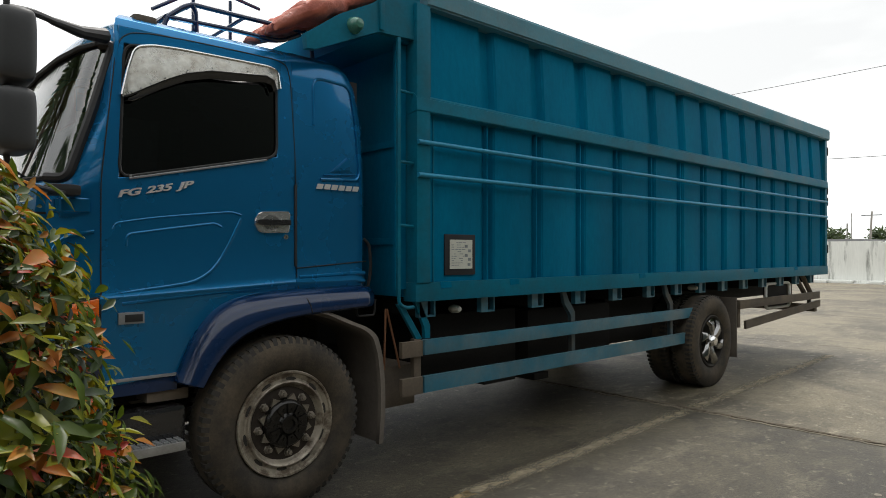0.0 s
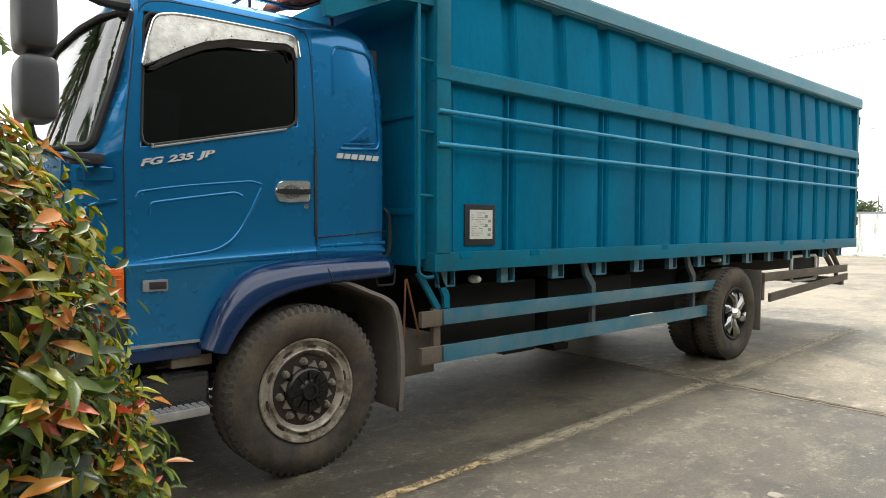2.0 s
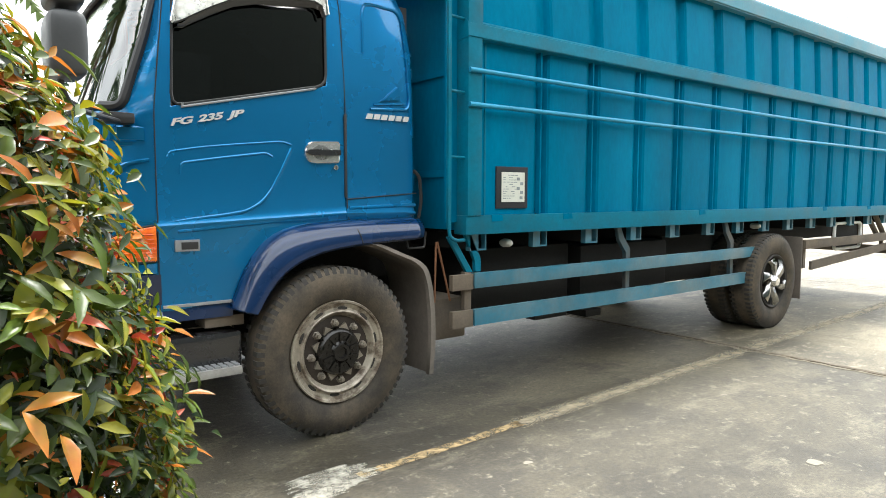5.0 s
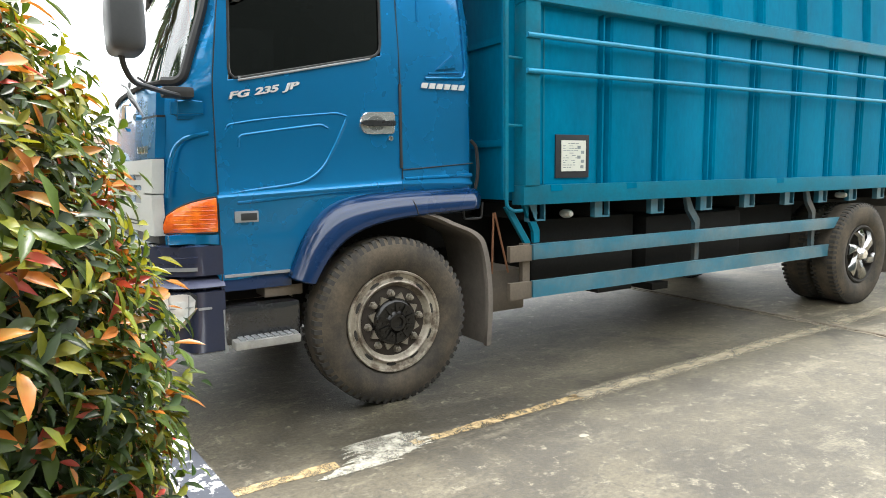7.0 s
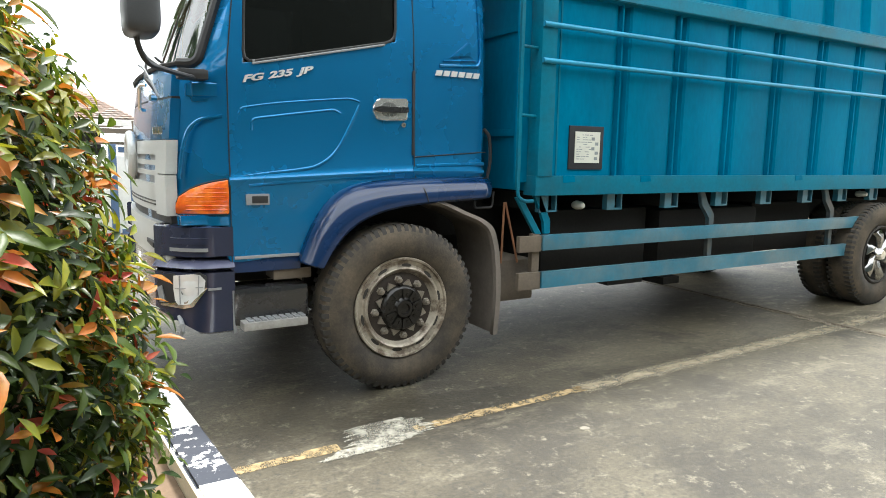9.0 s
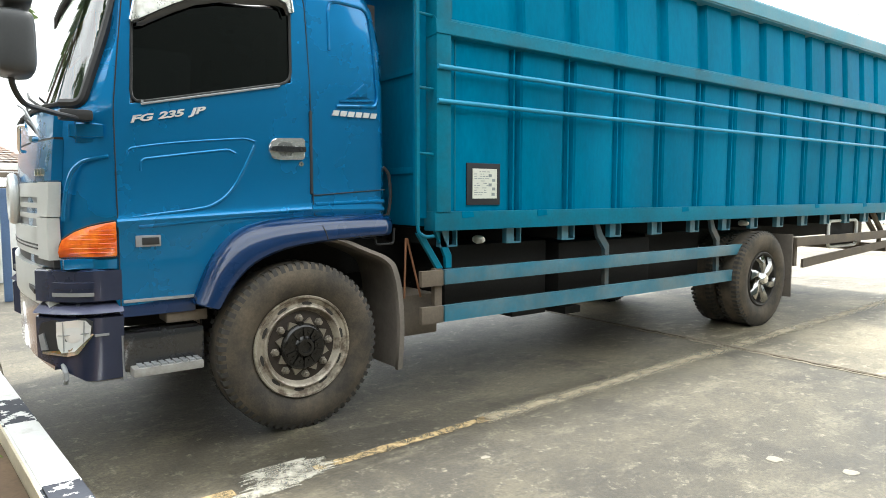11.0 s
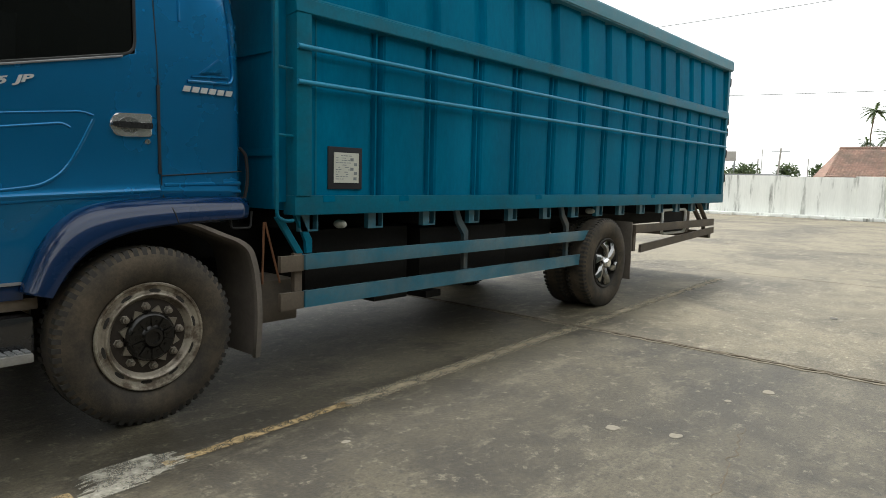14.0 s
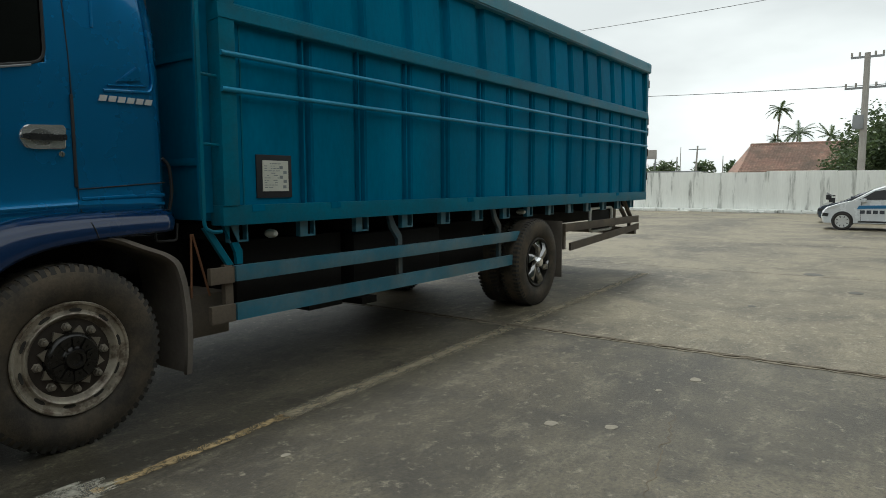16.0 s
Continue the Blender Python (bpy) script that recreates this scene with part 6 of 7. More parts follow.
def shrub(cx, cy, top, width, count, singles, seed, label, squash=1.0):
    rn = random.Random(seed)
    root = thing("shrub", label, "shrub", group="hedge shrubs")
    bm = bmesh.new()
    tips = []
    for k in range(46):
        a, h = rn.uniform(0, math.tau), rn.uniform(0.25, 0.97) * top
        r = shrub_r(h, top, width) * rn.uniform(0.6, 1.0)
        p0 = Vector((cx + rn.uniform(-.08, .08), cy + rn.uniform(-.08, .08), 0.03))
        p2 = Vector((cx + r * math.cos(a), cy + squash * r * math.sin(a), h))
        p1 = p0.lerp(p2, 0.5) + Vector((-math.cos(a) * 0.05, -math.sin(a) * 0.05, 0.06))
        tube(bm, [p0, p0.lerp(p1, .6), p1, p1.lerp(p2, .5), p2], 0.008, 5, r_end=0.002)
        tips.append(p2)
    tagged(part("branchwork", bm, BRANCH, root, "thin brown branches"), kind="stuff")
    meshes = {}
    V, F, MI = [], [], []
    made = 0
    front = Vector((0.6, 0.2, 1.5))
    spots = []
    n_clump = count // 7
    for c in range(n_clump):
        a, h = rn.uniform(0, math.tau), top * (0.99 - rn.random() ** 1.1 * 0.96)
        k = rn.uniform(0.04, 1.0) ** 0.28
        r = shrub_r(h, top, width) * k * (1 + 0.10 * noise.noise(Vector((math.cos(a) * 2, math.sin(a) * 2, h * 4 + seed))))
        base = Vector((cx + r * math.cos(a), cy + squash * r * math.sin(a), h))
        young = rn.random() < (0.14 + 0.36 * (h / top)) and k > 0.85
        axis = Vector((math.cos(a) * 0.8, math.sin(a) * 0.8, 0.55 + rn.uniform(-.3, .5))).normalized()
        for j in range(rn.choice((5, 6, 7, 8))):
            th = j * 2.4 + rn.uniform(-.4, .4)
            side = axis.orthogonal().normalized()
            side = Matrix.Rotation(th, 3, axis) @ side
            up_ = 0.55 if (young and j < 4) else rn.uniform(-0.05, 0.45)
            d = (side + axis * (up_ * 1.6)).normalized()
            p = base + axis * (0.008 * j) + Vector((rn.uniform(-.012, .012), rn.uniform(-.012, .012), rn.uniform(-.012, .012)))
            z_ = axis - d * axis.dot(d)
            z_.normalize()
            y_ = z_.cross(d)
            s = rn.uniform(0.55, 1.15) * (1.2 if young else 1.0)
            M = Matrix(((d.x, y_.x, z_.x, p.x), (d.y, y_.y, z_.y, p.y), (d.z, y_.z, z_.z, p.z), (0, 0, 0, 1))) @ Matrix.Diagonal((s, s * rn.uniform(.8, 1.1), s, 1))
            if young:
                mi = rn.choice((2, 2, 0, 0, 3)) if j > 2 else rn.choice((3, 3, 4, 2, 2))
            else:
                # deeper leaves mostly dark green: shade inside the shrub put into colour
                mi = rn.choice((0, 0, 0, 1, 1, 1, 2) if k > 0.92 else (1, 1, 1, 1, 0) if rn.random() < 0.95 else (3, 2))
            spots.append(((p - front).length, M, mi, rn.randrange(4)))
    spots.sort(key=lambda s: s[0])
    for i, (dist, M, mi, li) in enumerate(spots):
        if i < singles:
            if (li, mi) not in meshes:
                me = bpy.data.meshes.new("leaf")
                me.from_pydata(LEAVES[li][0], [], LEAVES[li][1])
                me.materials.append(LEAF_MATS[mi])
                for f in me.polygons:
                    f.use_smooth = True
                meshes[li, mi] = me
            ob = new("leaf", meshes[li, mi])
            ob.parent = root
            ob.matrix_local = M
        else:
            o = len(V)
            V.extend([tuple(M @ Vector(v)) for v in LEAVES[li][0]])
            F.extend([tuple(o + q for q in f) for f in LEAVES[li][1]])
            MI.extend([mi] * len(LEAVES[li][1]))
    me = bpy.data.meshes.new("foliage")
    me.from_pydata(V, [], F)
    for m in LEAF_MATS:
        me.materials.append(m)
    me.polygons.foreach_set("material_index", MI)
    me.polygons.foreach_set("use_smooth", [True] * len(F))
    fo = new("foliage", me)
    fo.parent = root
    tagged(fo, "green, lime, orange and red leaves", kind="stuff")
    return root


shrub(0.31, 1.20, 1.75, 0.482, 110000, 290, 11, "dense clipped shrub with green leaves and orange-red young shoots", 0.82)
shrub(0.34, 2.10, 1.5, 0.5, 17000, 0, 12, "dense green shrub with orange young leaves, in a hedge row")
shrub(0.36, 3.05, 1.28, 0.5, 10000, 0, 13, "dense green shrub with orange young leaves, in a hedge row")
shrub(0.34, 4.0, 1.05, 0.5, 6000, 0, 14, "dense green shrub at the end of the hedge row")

# ---- beyond the yard, towards the wall ----
def tile_roof(name, parent, x0, x1, y0, y1, z0, z1, nx, ny, flipx=1):
    """A sloping field of clay tiles from the eaves up to the ridge, rising along x."""
    bm = bmesh.new()
    for i in range(nx):
        for j in range(ny):
            a, b = i / nx, (i + 1.15) / nx
            ya, yb = y0 + (y1 - y0) * j / ny, y0 + (y1 - y0) * (j + 0.96) / ny
            xa, xb = x0 + (x1 - x0) * a, x0 + (x1 - x0) * b
            za, zb = z0 + (z1 - z0) * a + 0.05, z0 + (z1 - z0) * b
            ym = (ya + yb) / 2
            v = [bm.verts.new(p) for p in ((xa, ya, za), (xa, ym, za + 0.05), (xa, yb, za), (xb, yb, zb), (xb, ym, zb + 0.05), (xb, ya, zb))]
            bm.faces.new((v[0], v[1], v[4], v[5]))
            bm.faces.new((v[1], v[2], v[3], v[4]))
    return part(name, bm, ROOF_TILE, parent, "weathered clay roof tiles", smooth=False)


HOUSE_WALL = surface("house_plaster", (0.5, 0.47, 0.42), 0.85, 0, 0.12, 1, 20, 0.2)
house = thing("house", "low house with a mossy orange clay-tile roof behind the wall", "house")
part("house_wall", boxes((51, 59, 2.6, 10.4, 0, 2.45)), HOUSE_WALL, house)
bm = bmesh.new()
plate(bm, [(50.2, 2.2), (54.6, 4.27), (59.0, 2.2)], "y", 2.2, 10.1)
part("roof", bm, ROOF_TILE, house, "clay-tile roof", smooth=False)
tile_roof("roof_tiles", house, 50.1, 54.6, 2.0, 10.15, 2.22, 4.29, 16, 42)
bm = bmesh.new()
plate(bm, [(50.1, 2.21), (54.6, 4.30), (59.0, 2.21)], "y", 10.12, 10.2)
for v in bm.verts:
    if v.co.y > 10.15 and v.co.z < 3:
        v.co.y += 0.6
part("roof_hip", bm, ROOF_TILE, house, "clay-tile hip", smooth=False)
bm = bmesh.new()
tube(bm, [(54.6, 2.0, 4.32), (54.6, 10.2, 4.34)], 0.11, 8)
part("ridge", bm, ROOF_TILE, house)


def frond_rows(rn, base, yaw, length, droop, lift):
    V, F = [], []
    pts = []
    n = 9
    for i in range(n + 1):
        t = i / n
        r = length * (t - 0.25 * droop * t * t)
        z = length * (lift * t - droop * t * t)
        pts.append(base + Vector((r * math.cos(yaw), r * math.sin(yaw), z)))
    for i in range(n):
        p, q = pts[i], pts[i + 1]
        d = (q - p).normalized()
        s = d.cross(Vector((0, 0, 1))).normalized()
        for k in range(4):
            o = p.lerp(q, k / 4)
            w = length * 0.22 * math.sin(math.pi * min(1, (i + k / 4 + 1.0) / (n + 1.2))) ** 0.7
            for sg in (-1, 1):
                tip = o + s * sg * w * 0.8 + d * w * 0.45 - Vector((0, 0, w * rn.uniform(0.05, 0.45)))
                b = len(V)
                V += [tuple(o - d * 0.02 * length), tuple(o + d * 0.028 * length), tuple(tip)]
                F.append((b, b + 1, b + 2))
    return V, F


def palm(x, y, h, size, seed, label, fronds=22, trunk_r=0.085, group="far palms"):
    rn = random.Random(seed)
    root = thing("palm_tree", label, "palm tree", group=group)
    bm = bmesh.new()
    tube(bm, [(x, y, 0), (x + 0.1, y + .05, h * 0.4), (x, y + 0.2, h * 0.75), (x, y, h)], trunk_r, 8, r_end=trunk_r * 0.65)
    part("trunk", bm, BARK, root)
    V, F = [], []
    for k in range(fronds):
        v, f = frond_rows(rn, Vector((x, y, h)), k * 2.4 + rn.uniform(-.2, .2), size * rn.uniform(0.8, 1.1), rn.uniform(0.25, 0.7), rn.uniform(-0.25, 1.15))
        o = len(V)
        V += v
        F += [tuple(o + i for i in q) for q in f]
    me = bpy.data.meshes.new("crown")
    me.from_pydata(V, [], F)
    me.materials.append(PALM_LEAF)
    ob = new("crown", me)
    ob.parent = root
    return root


palm(75, 11.35, 8.9, 1.6, 21, "tall slim coconut palm far behind the house")
palm(72, 9.3, 6.2, 1.9, 22, "coconut palm behind the clay-tile roof")
palm(72, 11.3, 5.7, 0.95, 23, "small palm behind the clay-tile roof")
palm(72, 6.6, 5.8, 1.4, 24, "coconut palm beside the dark trees")


def tree(x, y, h, spread, seed, label, clumps=90, leaf=0.22, per=26, crown_base=0.35, group="far trees"):
    rn = random.Random(seed)
    root = thing("tree", label, "tree", group=group)
    bm = bmesh.new()
    tube(bm, [(x, y, 0), (x + .1, y, h * 0.3), (x, y + .1, h * 0.7)], 0.035 * h, 8, r_end=0.012 * h)
    for k in range(9):
        a = k * 2.4
        z = h * rn.uniform(0.3, 0.55)
        e = Vector((x + spread * 0.7 * math.cos(a), y + spread * 0.7 * math.sin(a), z + h * rn.uniform(.1, .35)))
        tube(bm, [(x, y, z), tuple(Vector((x, y, z)).lerp(e, .5) + Vector((0, 0, .1 * h))), tuple(e)], 0.012 * h, 6, r_end=0.004 * h)
    part("trunk", bm, BARK, root)
    V, F = [], []
    for c in range(clumps):
        while True:
            p = Vector((rn.uniform(-1, 1), rn.uniform(-1, 1), rn.uniform(-1, 1)))
            if 0.25 < p.length < 1:
                break
        k = 1 + 0.35 * noise.noise(p * 1.7 + Vector((seed, 0, 0)))
        c0 = Vector((x + p.x * spread * k, y + p.y * spread * k, h * (crown_base + 1) / 2 + p.z * h * (1 - crown_base) / 2 * k))
        for j in range(per):
            o = c0 + Vector((rn.gauss(0, 1), rn.gauss(0, 1), rn.gauss(0, 0.8))) * spread * 0.13
            d = Vector((rn.uniform(-1, 1), rn.uniform(-1, 1), rn.uniform(-.8, .5))).normalized()
            s = d.orthogonal().normalized()
            s = Matrix.Rotation(rn.uniform(0, 6.28), 3, d) @ s
            l = leaf * rn.uniform(0.6, 1.3)
            b = len(V)
            V += [tuple(o), tuple(o + d * l * .5 + s * l * .28), tuple(o + d * l), tuple(o + d * l * .5 - s * l * .28)]
            F.append((b, b + 1, b + 2, b + 3))
    me = bpy.data.meshes.new("crown")
    me.from_pydata(V, [], F)
    me.materials.append(TREE_LEAF)
    ob = new("crown", me)
    ob.parent = root
    return root


tree(47, 1.2, 5.6, 2.6, 31, "dense dark green tree behind the wall", 260, 0.26, 40, 0.2)
tree(45, -2.6, 6.6, 3.0, 32, "dense dark green tree behind the wall", 260, 0.26, 40, 0.15)
tree(44, 3.4, 3.4, 1.1, 33, "low leafy tree behind the wall", 90, 0.2, 26, 0.3)
for k, (x, y, h, s) in enumerate(((80, 24.3, 4.1, 1.8), (86, 27.0, 3.9, 2.4), (82, 20.3, 4.2, 1.3), (88, 31, 4.0, 2.5), (84, 17.4, 4.0, 1.2), (82, 34.5, 3.6, 2.2), (88, 39, 4.2, 2.6), (95, 45, 4.4, 3), (95, 52, 4.2, 3))):
    tree(x, y, h, s, 40 + k, "small distant tree behind the wall", 70, 0.4, 14, 0.3)


def pole(x, y, h, r, label, arms=(), lean=0.0, group="far poles"):
    root = thing("utility_pole", label, "utility pole", group=group)
    bm = bmesh.new()
    tube(bm, [(x, y, 0), (x, y + lean, h)], r, 10, r_end=r * 0.7)
    part("post", bm, POLE, root)
    for z, half in arms:
        bm = boxes((x - 0.05, x + 0.05, y + lean * z / h - half, y + lean * z / h + half, z - 0.05, z + 0.05))
        part("cross_arm", bm, STEEL_GREY, root)
        for s in (-1, -0.5, 0.5, 1) if r > 0.15 else ():
            bm = bmesh.new()
            yy = y + lean * z / h + s * half * 0.95
            tube(bm, [(x, yy, z), (x, yy, z + 0.12), (x, yy, z + 0.25)], 0.05, 8)
            part("insulator", bm, POLE, root)
    return root


p1 = pole(40, 2.28, 7.9, 0.19, "concrete utility pole with cross-arms and a transformer box", ((7.7, 0.7), (6.2, 0.9)), 0.0)
part("transformer_box", boxes((39.65, 39.95, 2.28, 2.75, 4.15, 4.85), bevel=0.03), STEEL_GREY, p1, "grey transformer box")
pole(80, 20.9, 5.8, 0.13, "leaning utility pole far behind the wall", ((5.4, 0.95),), -0.3)
pole(80, 22.5, 5.7, 0.055, "thin street lamp pole far behind the wall")
pole(80, 17.8, 4.6, 0.07, "short pole far behind the wall", ())
pole(80, 22.9, 4.6, 0.10, "short pole far behind the wall", ())
sign = thing("billboard", "small pale signboard on a post behind the wall", "sign")
part("post", boxes((80.0, 80.15, 25.4, 25.55, 0, 4.5)), STEEL_GREY, sign)
part("board", boxes((79.9, 80.05, 25.3, 26.5, 4.4, 5.5), bevel=0.03), POLE, sign)
shed = thing("far_shed", "pale low shed roofs beyond the wall", "building")
part("shed_body", boxes((70, 76, 19.0, 27.0, 0, 2.5)), HOUSE_WALL, shed)
part("shed_roof", boxes((69.6, 76.4, 18.6, 27.4, 2.5, 2.75)), STEEL_GREY, shed)
block = thing("office_block", "pale flat-roofed building at the dark trees", "building")
part("block_body", boxes((48.2, 58, -9, 0.2, 0, 6.6)), HOUSE_WALL, block)
part("block_roof", boxes((47.9, 58.3, -9.3, 0.5, 6.6, 7.0), bevel=0.03), STEEL_GREY, block)


def cable(pts, sag, label, r=0.018):
    bm = bmesh.new()
    a, b = Vector(pts[0]), Vector(pts[1])
    tube(bm, [a.lerp(b, i / 14) - Vector((0, 0, sag * 4 * (i / 14) * (1 - i / 14))) for i in range(15)], r, 5)
    return tagged(part("power_cable", bm, BLACK), label, "cable", "overhead cables")


cable(((40, 1.9, 6.3), (54, 26, 8.9)), 0.12, "thin dark overhead cable")
cable(((40, 1.9, 6.3), (36, -30, 8.5)), 0.5, "thin dark overhead cable")
pole(60, 36, 15.9, 0.22, "tall concrete utility pole behind the truck")
pole(60, -6, 16.9, 0.22, "tall concrete utility pole beyond the trees")
cable(((60, 36, 15.9), (60, -6, 16.9)), 0.4, "thin dark overhead cable crossing the sky", 0.022)


# parked cars
def car(x, y, paint, label, livery, hs=1.0):
    """A small hatchback whose nose points along +y; x is the side that faces the yard."""
    root = thing("car", label, "car", group="parked cars")
    L, W = 4.2, 1.68
    prof = [(0.0, 0.42), (0.03, 0.64), (0.16, 0.79), (0.52, 0.92), (0.90, 1.02), (1.52, 1.42), (1.95, 1.58), (2.9, 1.63), (3.7, 1.56), (4.06, 1.12), (4.15, 0.95), (4.2, 0.5), (4.12, 0.26), (0.06, 0.24)]
    prof = [(u, z * (1 - (1 - hs) * min(1, z / 1.0))) for u, z in prof]
    bm = bmesh.new()
    rows = []
    for s, ins in ((0.0, 0.10), (0.06, 0.03), (0.16, 0.0), (0.5, 0.0), (0.84, 0.0), (0.94, 0.03), (1.0, 0.10)):
        row = []
        for u, z in prof:
            tum = 0.20 * max(0, z - 0.95) * (1 if s < 0.5 else -1) * (0 if s == 0.5 else 1)
            uu = u + (L / 2 - u) / L * 2 * ins * 0.8
            row.append(bm.verts.new((x + s * W + tum, y - uu, 0.0 + z - (0.05 * ins / 0.1 if z > 1.2 else 0))))
        rows.append(row)
    for a, b in zip(rows, rows[1:]):
        for i in range(len(prof)):
            j = (i + 1) % len(prof)
            bm.faces.new((a[i], a[j], b[j], b[i]))
    bm.faces.new(rows[0])
    bm.faces.new(rows[-1][::-1])
    body = part("body", bm, paint, root, angle=40)
    def side(name, pts, mat, off=0.006, lab="", parent=body):
        bm = bmesh.new()
        lo = [bm.verts.new((x + 0.20 * max(0, z - 0.95) - off, y - u, z)) for u, z in pts]
        hi = [bm.verts.new((x + 0.20 * max(0, z - 0.95) + 0.03, y - u, z)) for u, z in pts]
        bm.faces.new(lo)
        for i in range(len(pts)):
            j = (i + 1) % len(pts)
            bm.faces.new((lo[i], lo[j], hi[j], hi[i]))
        return part(name, bm, mat, parent, lab, smooth=False)
    side("side_window", [(1.16, 1.06 * hs), (1.60, 1.36 * hs), (2.25, 1.47 * hs), (2.25, 1.08 * hs)], BLACK, 0.008, "dark side window")
    side("side_window", [(2.32, 1.08 * hs), (2.32, 1.475 * hs), (3.3, 1.47 * hs), (3.5, 1.12 * hs)], BLACK, 0.008, "dark side window")
    bm = bmesh.new()
    v = [bm.verts.new(p) for p in ((x + 0.14, y - 0.905, 1.035 * hs), (x + W - 0.14, y - 0.905, 1.035 * hs), (x + W - 0.24, y - 1.50, 1.418 * hs), (x + 0.24, y - 1.50, 1.418 * hs))]
    bm.faces.new(v)
    part("windscreen", bm, BLACK, body, "dark windscreen")
    side("headlamp", [(0.14, 0.70), (0.36, 0.84), (0.60, 0.86), (0.42, 0.74)], LENS, 0.008, "clear headlamp")
    side("bumper_vent", [(0.06, 0.48), (0.07, 0.60), (0.26, 0.58), (0.24, 0.46)], BLACK, 0.010, "dark bumper vent")
    side("door_gap", [(1.22, 0.32), (1.22, 1.0), (1.232, 1.0), (1.232, 0.32)], BLACK, 0.004)
    side("door_gap", [(2.28, 0.32), (2.28, 1.0), (2.292, 1.0), (2.292, 0.32)], BLACK, 0.004)
    side("sill_shadow", [(1.15, 0.27), (1.15, 0.33), (3.0, 0.33), (3.0, 0.27)], BLACK, 0.004)
    if livery:
        side("livery", [(1.10, 0.74), (1.16, 0.86), (3.4, 0.92), (3.4, 0.80), (1.5, 0.76)], CAR_BLUE, 0.006, "blue livery swoosh")
        bm = bmesh.new()
        for k in range(6):
            u = 1.20 + k * 0.19
            plate(bm, [(y - u, 0.58), (y - u - 0.14, 0.58), (y - u - 0.14, 0.70), (y - u, 0.70)], "x", x - 0.011, x - 0.004)
        part("livery_bars", bm, CAR_DARK, body, "livery lettering drawn as plain bars", smooth=False)
    part("door_mirror", boxes((x - 0.12, x + 0.06, y - 1.38, y - 1.22, 0.98, 1.11), bevel=0.03), paint, body)
    for u in (0.68, 3.25):
        for xx, face in ((x - 0.01, 1), (x + W - 0.19, -1)):
            w = part("wheel", lathe(bmesh.new(), [(0.20, 0.02), (0.28, 0.0), (0.295, 0.02), (0.30, 0.1), (0.295, 0.18), (0.28, 0.2), (0.20, 0.18)], (0, 0, 0), 28), TREAD, root, "car wheel")
            w.matrix_local = pose(xx - 0.012, y - u, 0.30, 0, 0, -90)
            bm = bmesh.new()
            for k in range(8):
                m = Matrix.Rotation(k * math.tau / 8, 4, "Y")
                q = [m @ Vector(p) for p in ((0.03, 0.002, -0.035), (0.215, -0.002, -0.055), (0.215, -0.002, 0.055), (0.03, 0.002, 0.035))]
                bm.faces.new([bm.verts.new(p) for p in q])
            lathe(bm, [(0.0001, 0.004), (0.05, 0.006), (0.055, 0.03)], (0, 0, 0), 14, closed=False)
            lathe(bm, [(0.19, 0.012), (0.215, -0.004), (0.225, 0.02)], (0, 0, 0), 28, closed=False)
            part("rim", bm, SILVER, w, "silver alloy rim", smooth=False)
        bm = bmesh.new()
        lathe(bm, [(0.0001, 0), (0.335, 0), (0.335, 0.02), (0.0001, 0.02)], (0, 0, 0), 28, closed=False)
        wa = part("wheel_arch", bm, BLACK, body, "dark wheel arch")
        wa.matrix_local = pose(x - 0.003, y - u, 0.32, 0, 0, -90)
    root.matrix_world = Matrix.Translation((x, y, 0)) @ Matrix.Scale(0.9, 4) @ Matrix.Translation((-x, -y, 0))
    return root


car(25.0, 2.48, CAR_WHITE, "silver-white hatchback with blue livery parked in the yard", True)
car(29.0, 3.02, CAR_DARK, "dark grey car parked behind the white one", False, 0.86)
bike = thing("motorcycle", "dark motorcycle parked by the cars", "motorcycle")
part("frame", boxes((28.3, 28.5, 1.55, 2.45, 0.4, 0.72), (28.28, 28.52, 1.45, 2.05, 0.7, 0.88), (28.32, 28.48, 2.25, 2.50, 0.6, 1.02), bevel=0.05), BLACK, bike)
part("headlamp_cowl", boxes((28.28, 28.52, 2.40, 2.62, 0.92, 1.16), bevel=0.06), BLACK, bike, "black headlamp cowl")
for yy in (1.4, 2.62):
    w = part("wheel", lathe(bmesh.new(), [(0.22, 0), (0.29, 0.0), (0.30, 0.04), (0.29, 0.08), (0.22, 0.08)], (0, 0, 0), 24), TREAD, bike)
    w.matrix_local = pose(28.36, yy, 0.3, 0, 0, -90)
bm = bmesh.new()
tube(bm, [(28.1, 2.3, 1.10), (28.4, 2.42, 1.12), (28.7, 2.3, 1.10)], 0.03, 6)
part("handlebar", bm, BLACK, bike)
bike.matrix_world = Matrix.Translation((3.0, 0.32, 0)) @ Matrix.Translation((28.4, 2.6, 0)) @ Matrix.Scale(0.88, 4) @ Matrix.Translation((-28.4, -2.6, 0))
bm = bmesh.new()
tube(bm, [(28.1, 2.34, 1.10), (28.05, 2.50, 1.2), (28.05, 2.56, 1.24)], 0.03, 6)
part("mirror", bm, STEEL_GREY, bike)

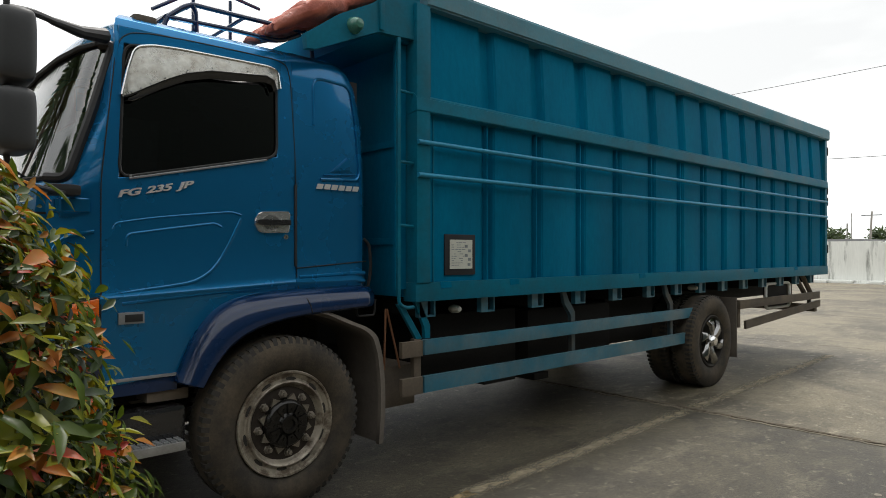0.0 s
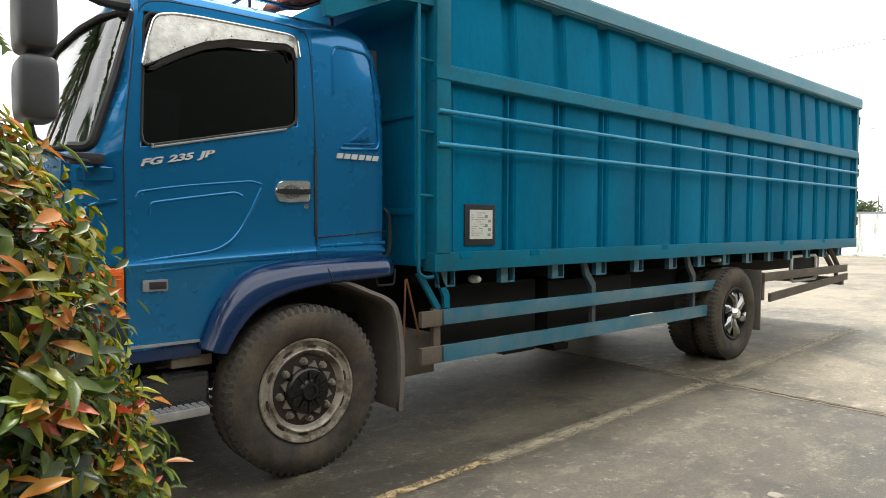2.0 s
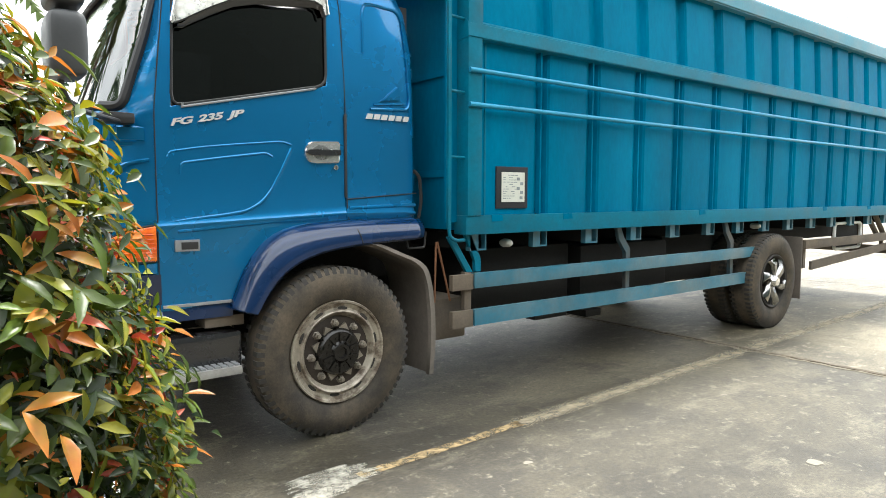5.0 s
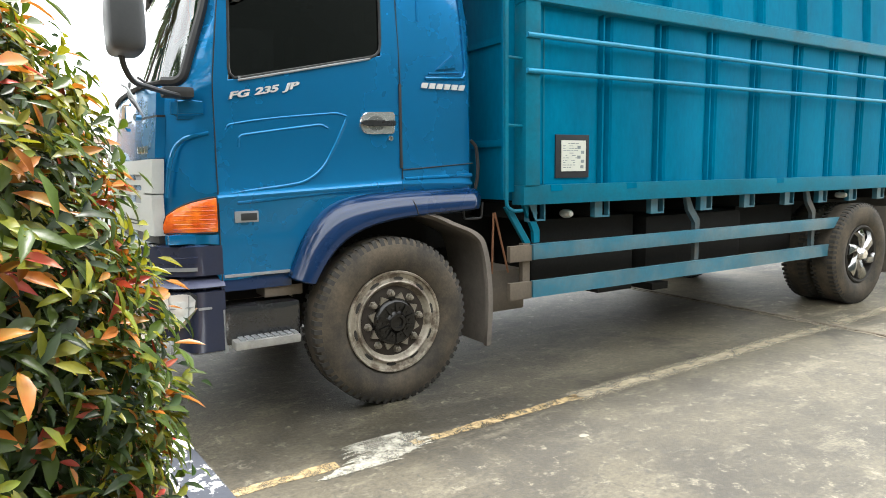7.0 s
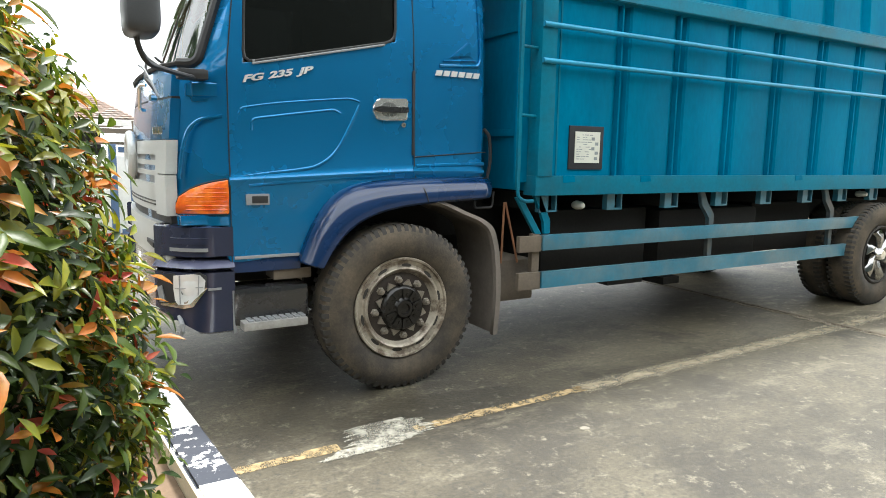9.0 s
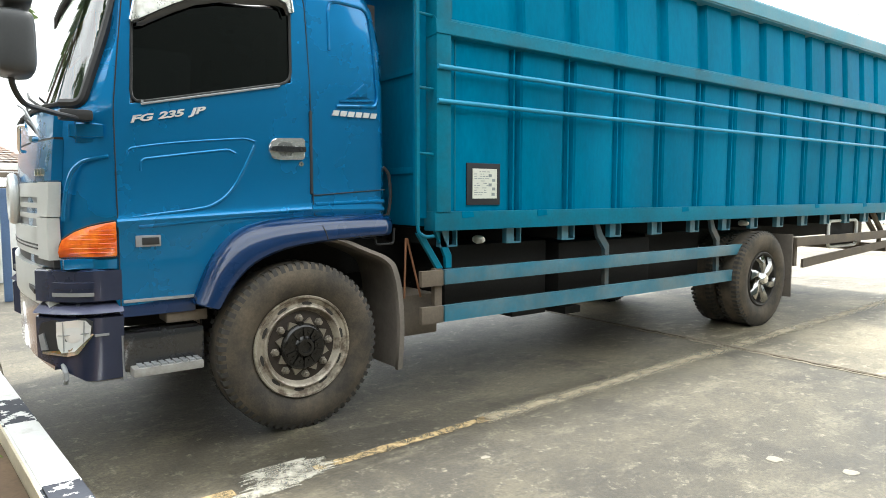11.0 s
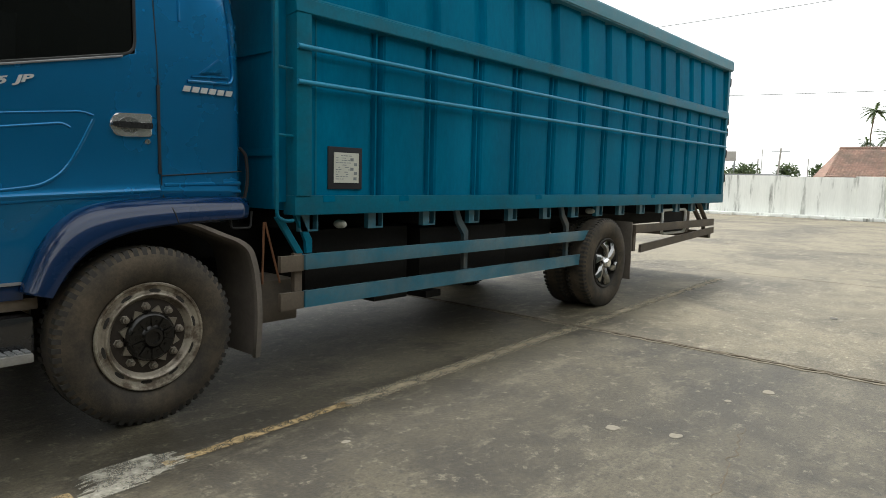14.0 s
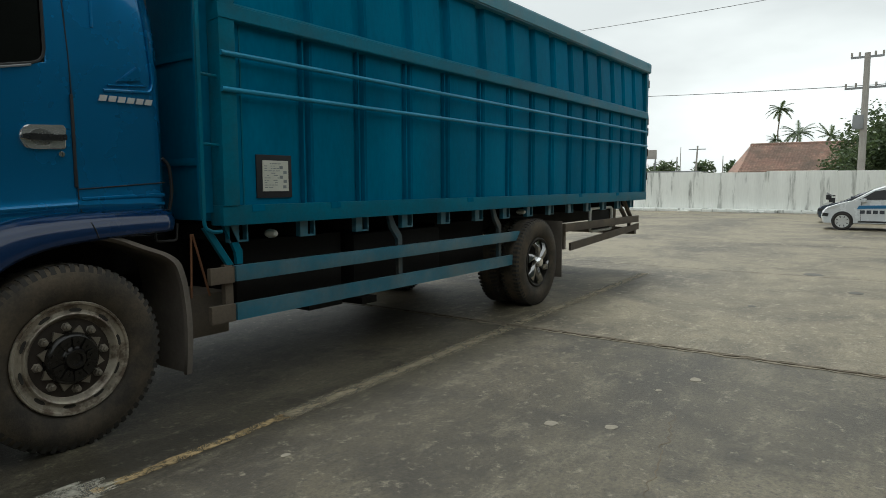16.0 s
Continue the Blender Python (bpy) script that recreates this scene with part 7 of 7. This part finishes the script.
# ---- beyond the truck's nose ----
# old tile colour, lightened to carry the haze over this roof
OLD_TILE = surface("old_clay_tile", (0.27, 0.17, 0.125), 0.9, 0, 0.3, 1.2, 18, 0.3, second=(0.18, 0.15, 0.13), cover=0.5, second_scale=1.4, island=0.3)
WALL_WHITE = surface("white_plaster", (0.72, 0.71, 0.68), 0.85, 0, 0.08, 1, 20, 0.2)
home = thing("nose_house", "house with an old brown tile roof and pale walls", "house")
part("house_wall", boxes((-6.5, 1.5, 18.4, 24, 0, 1.95), bevel=0.02), WALL_WHITE, home)
def nose_roof(a, u):
    """A point of the roof: a runs from the eaves to the ridge, u along the eaves."""
    x0, x1 = -7.4 + 2.2 * a, 2.35 - 1.9 * a
    return Vector((x0 + (x1 - x0) * u, 17.4 + 3.4 * a, 2.12 + 1.25 * a))
bm = bmesh.new()
v = [bm.verts.new(p) for p in (nose_roof(0, 0), nose_roof(0, 1), nose_roof(1, 1), nose_roof(1, 0))]
w = [bm.verts.new((p.x, 41.6 - p.y, p.z)) for p in (nose_roof(0, 0), nose_roof(0, 1))]
bm.faces.new(v)
bm.faces.new((v[3], v[2], w[1], w[0]))
bm.faces.new((v[1], w[1], v[2]))
bm.faces.new((v[0], v[3], w[0]))
bm.faces.new((v[0], w[0], w[1], v[1]))
part("roof", bm, OLD_TILE, home, "old clay tile roof", smooth=False)
bm = bmesh.new()
for i in range(22):
    for j in range(60):
        a, b = i / 22, (i + 1.2) / 22
        q = [nose_roof(a, j / 60), nose_roof(a, (j + 0.85) / 60), nose_roof(b, (j + 0.85) / 60), nose_roof(b, j / 60)]
        bm.faces.new([bm.verts.new(p + Vector((0, -0.01, 0.05 if k < 2 else 0.025))) for k, p in enumerate(q)])
tagged(part("roof_tiles", bm, OLD_TILE, home, smooth=False), kind="stuff")
part("fascia_board", boxes((-7.4, 2.36, 17.30, 17.38, 1.98, 2.13)), WALL_WHITE, home, "white fascia board under the eaves")
part("porch_beam", boxes((-1.0, 2.3, 17.0, 17.1, 1.80, 1.92), (-1.0, 2.3, 17.2, 17.3, 1.55, 1.62)), DUSTY, home)
# porch shade drawn as a dark sheet before the wall
part("porch_shade", boxes((0.6, 1.5, 18.30, 18.38, 0.4, 1.9)), INSIDE, home, "dark sheet standing in for the shade under the porch")
for x in (0.4, 2.1):
    part("porch_post", boxes((x, x + 0.1, 17.05, 17.15, 0, 2.1)), DUSTY, home, "porch post")
GATE = surface("blue_gate_paint", (0.10, 0.16, 0.28), 0.5, 0.1, 0.15, 3, 40, 0.1)
gate = thing("metal_gate", "blue-grey steel gate posts in front of the house", "gate")
for x in (1.235, 1.50):
    part("gate_post", boxes((x, x + 0.10, 10.7, 10.80, 0, 1.54), bevel=0.01), GATE, gate)
part("gate_rail", boxes((1.365, 1.50, 10.74, 10.79, 1.42, 1.50), (1.365, 1.50, 10.74, 10.79, 0.25, 0.32)), GATE, gate)
WALL_W = surface("low_wall_whitewash", (0.74, 0.73, 0.70), 0.85, 0, 0.08, 1.2, 20, 0.2)
tagged(part("wall_low", boxes((-6, 3.5, 13.0, 13.2, 0, 1.35), bevel=0.01), WALL_W), "low whitewashed garden wall", "wall", kind="structure")
tree(-0.6, 22.5, 4.6, 1.4, 61, "light green tree beside the tile roof", 120, 0.2, 26, 0.4)
tree(-4.5, 17, 5.2, 2.0, 62, "green tree by the house", 120, 0.22, 26, 0.3)

# ---- behind the camera ----
# unseen walls added to hold back sky light and darken the truck's reflections
BACK = surface("light_block_wall", (0.042, 0.055, 0.048), 0.85, 0, 0.15, 1, 20, 0.2)
tagged(part("wall_behind", boxes((-14, 34, -9.4, -9.0, 0, 9.6), bevel=0.02), BACK), "unseen dark wall added to cut sky light on the truck's side", "wall", kind="structure")
palm(-3.2, 10.5, 5.8, 2.7, 75, "palm with long drooping fronds beyond the planting bed", 20, 0.16, "yard palms")
palm(-0.3, 8.5, 5.0, 2.8, 73, "palm with long drooping fronds before the truck's nose", 24, 0.16, "yard palms")
palm(-4.6, 3.0, 4.9, 2.9, 76, "palm with long drooping fronds in the planting bed", 13, 0.16, "yard palms")
palm(-6.8, 0.6, 6.3, 3.2, 77, "tall palm with drooping fronds beyond the planting bed", 15, 0.18, "yard palms")
tagged(part("wall_side", boxes((-14.4, -14.0, -9.0, 42, 0, 6.0), bevel=0.02), BACK), "unseen dark wall added to darken reflections in the cab corner", "wall", kind="structure")
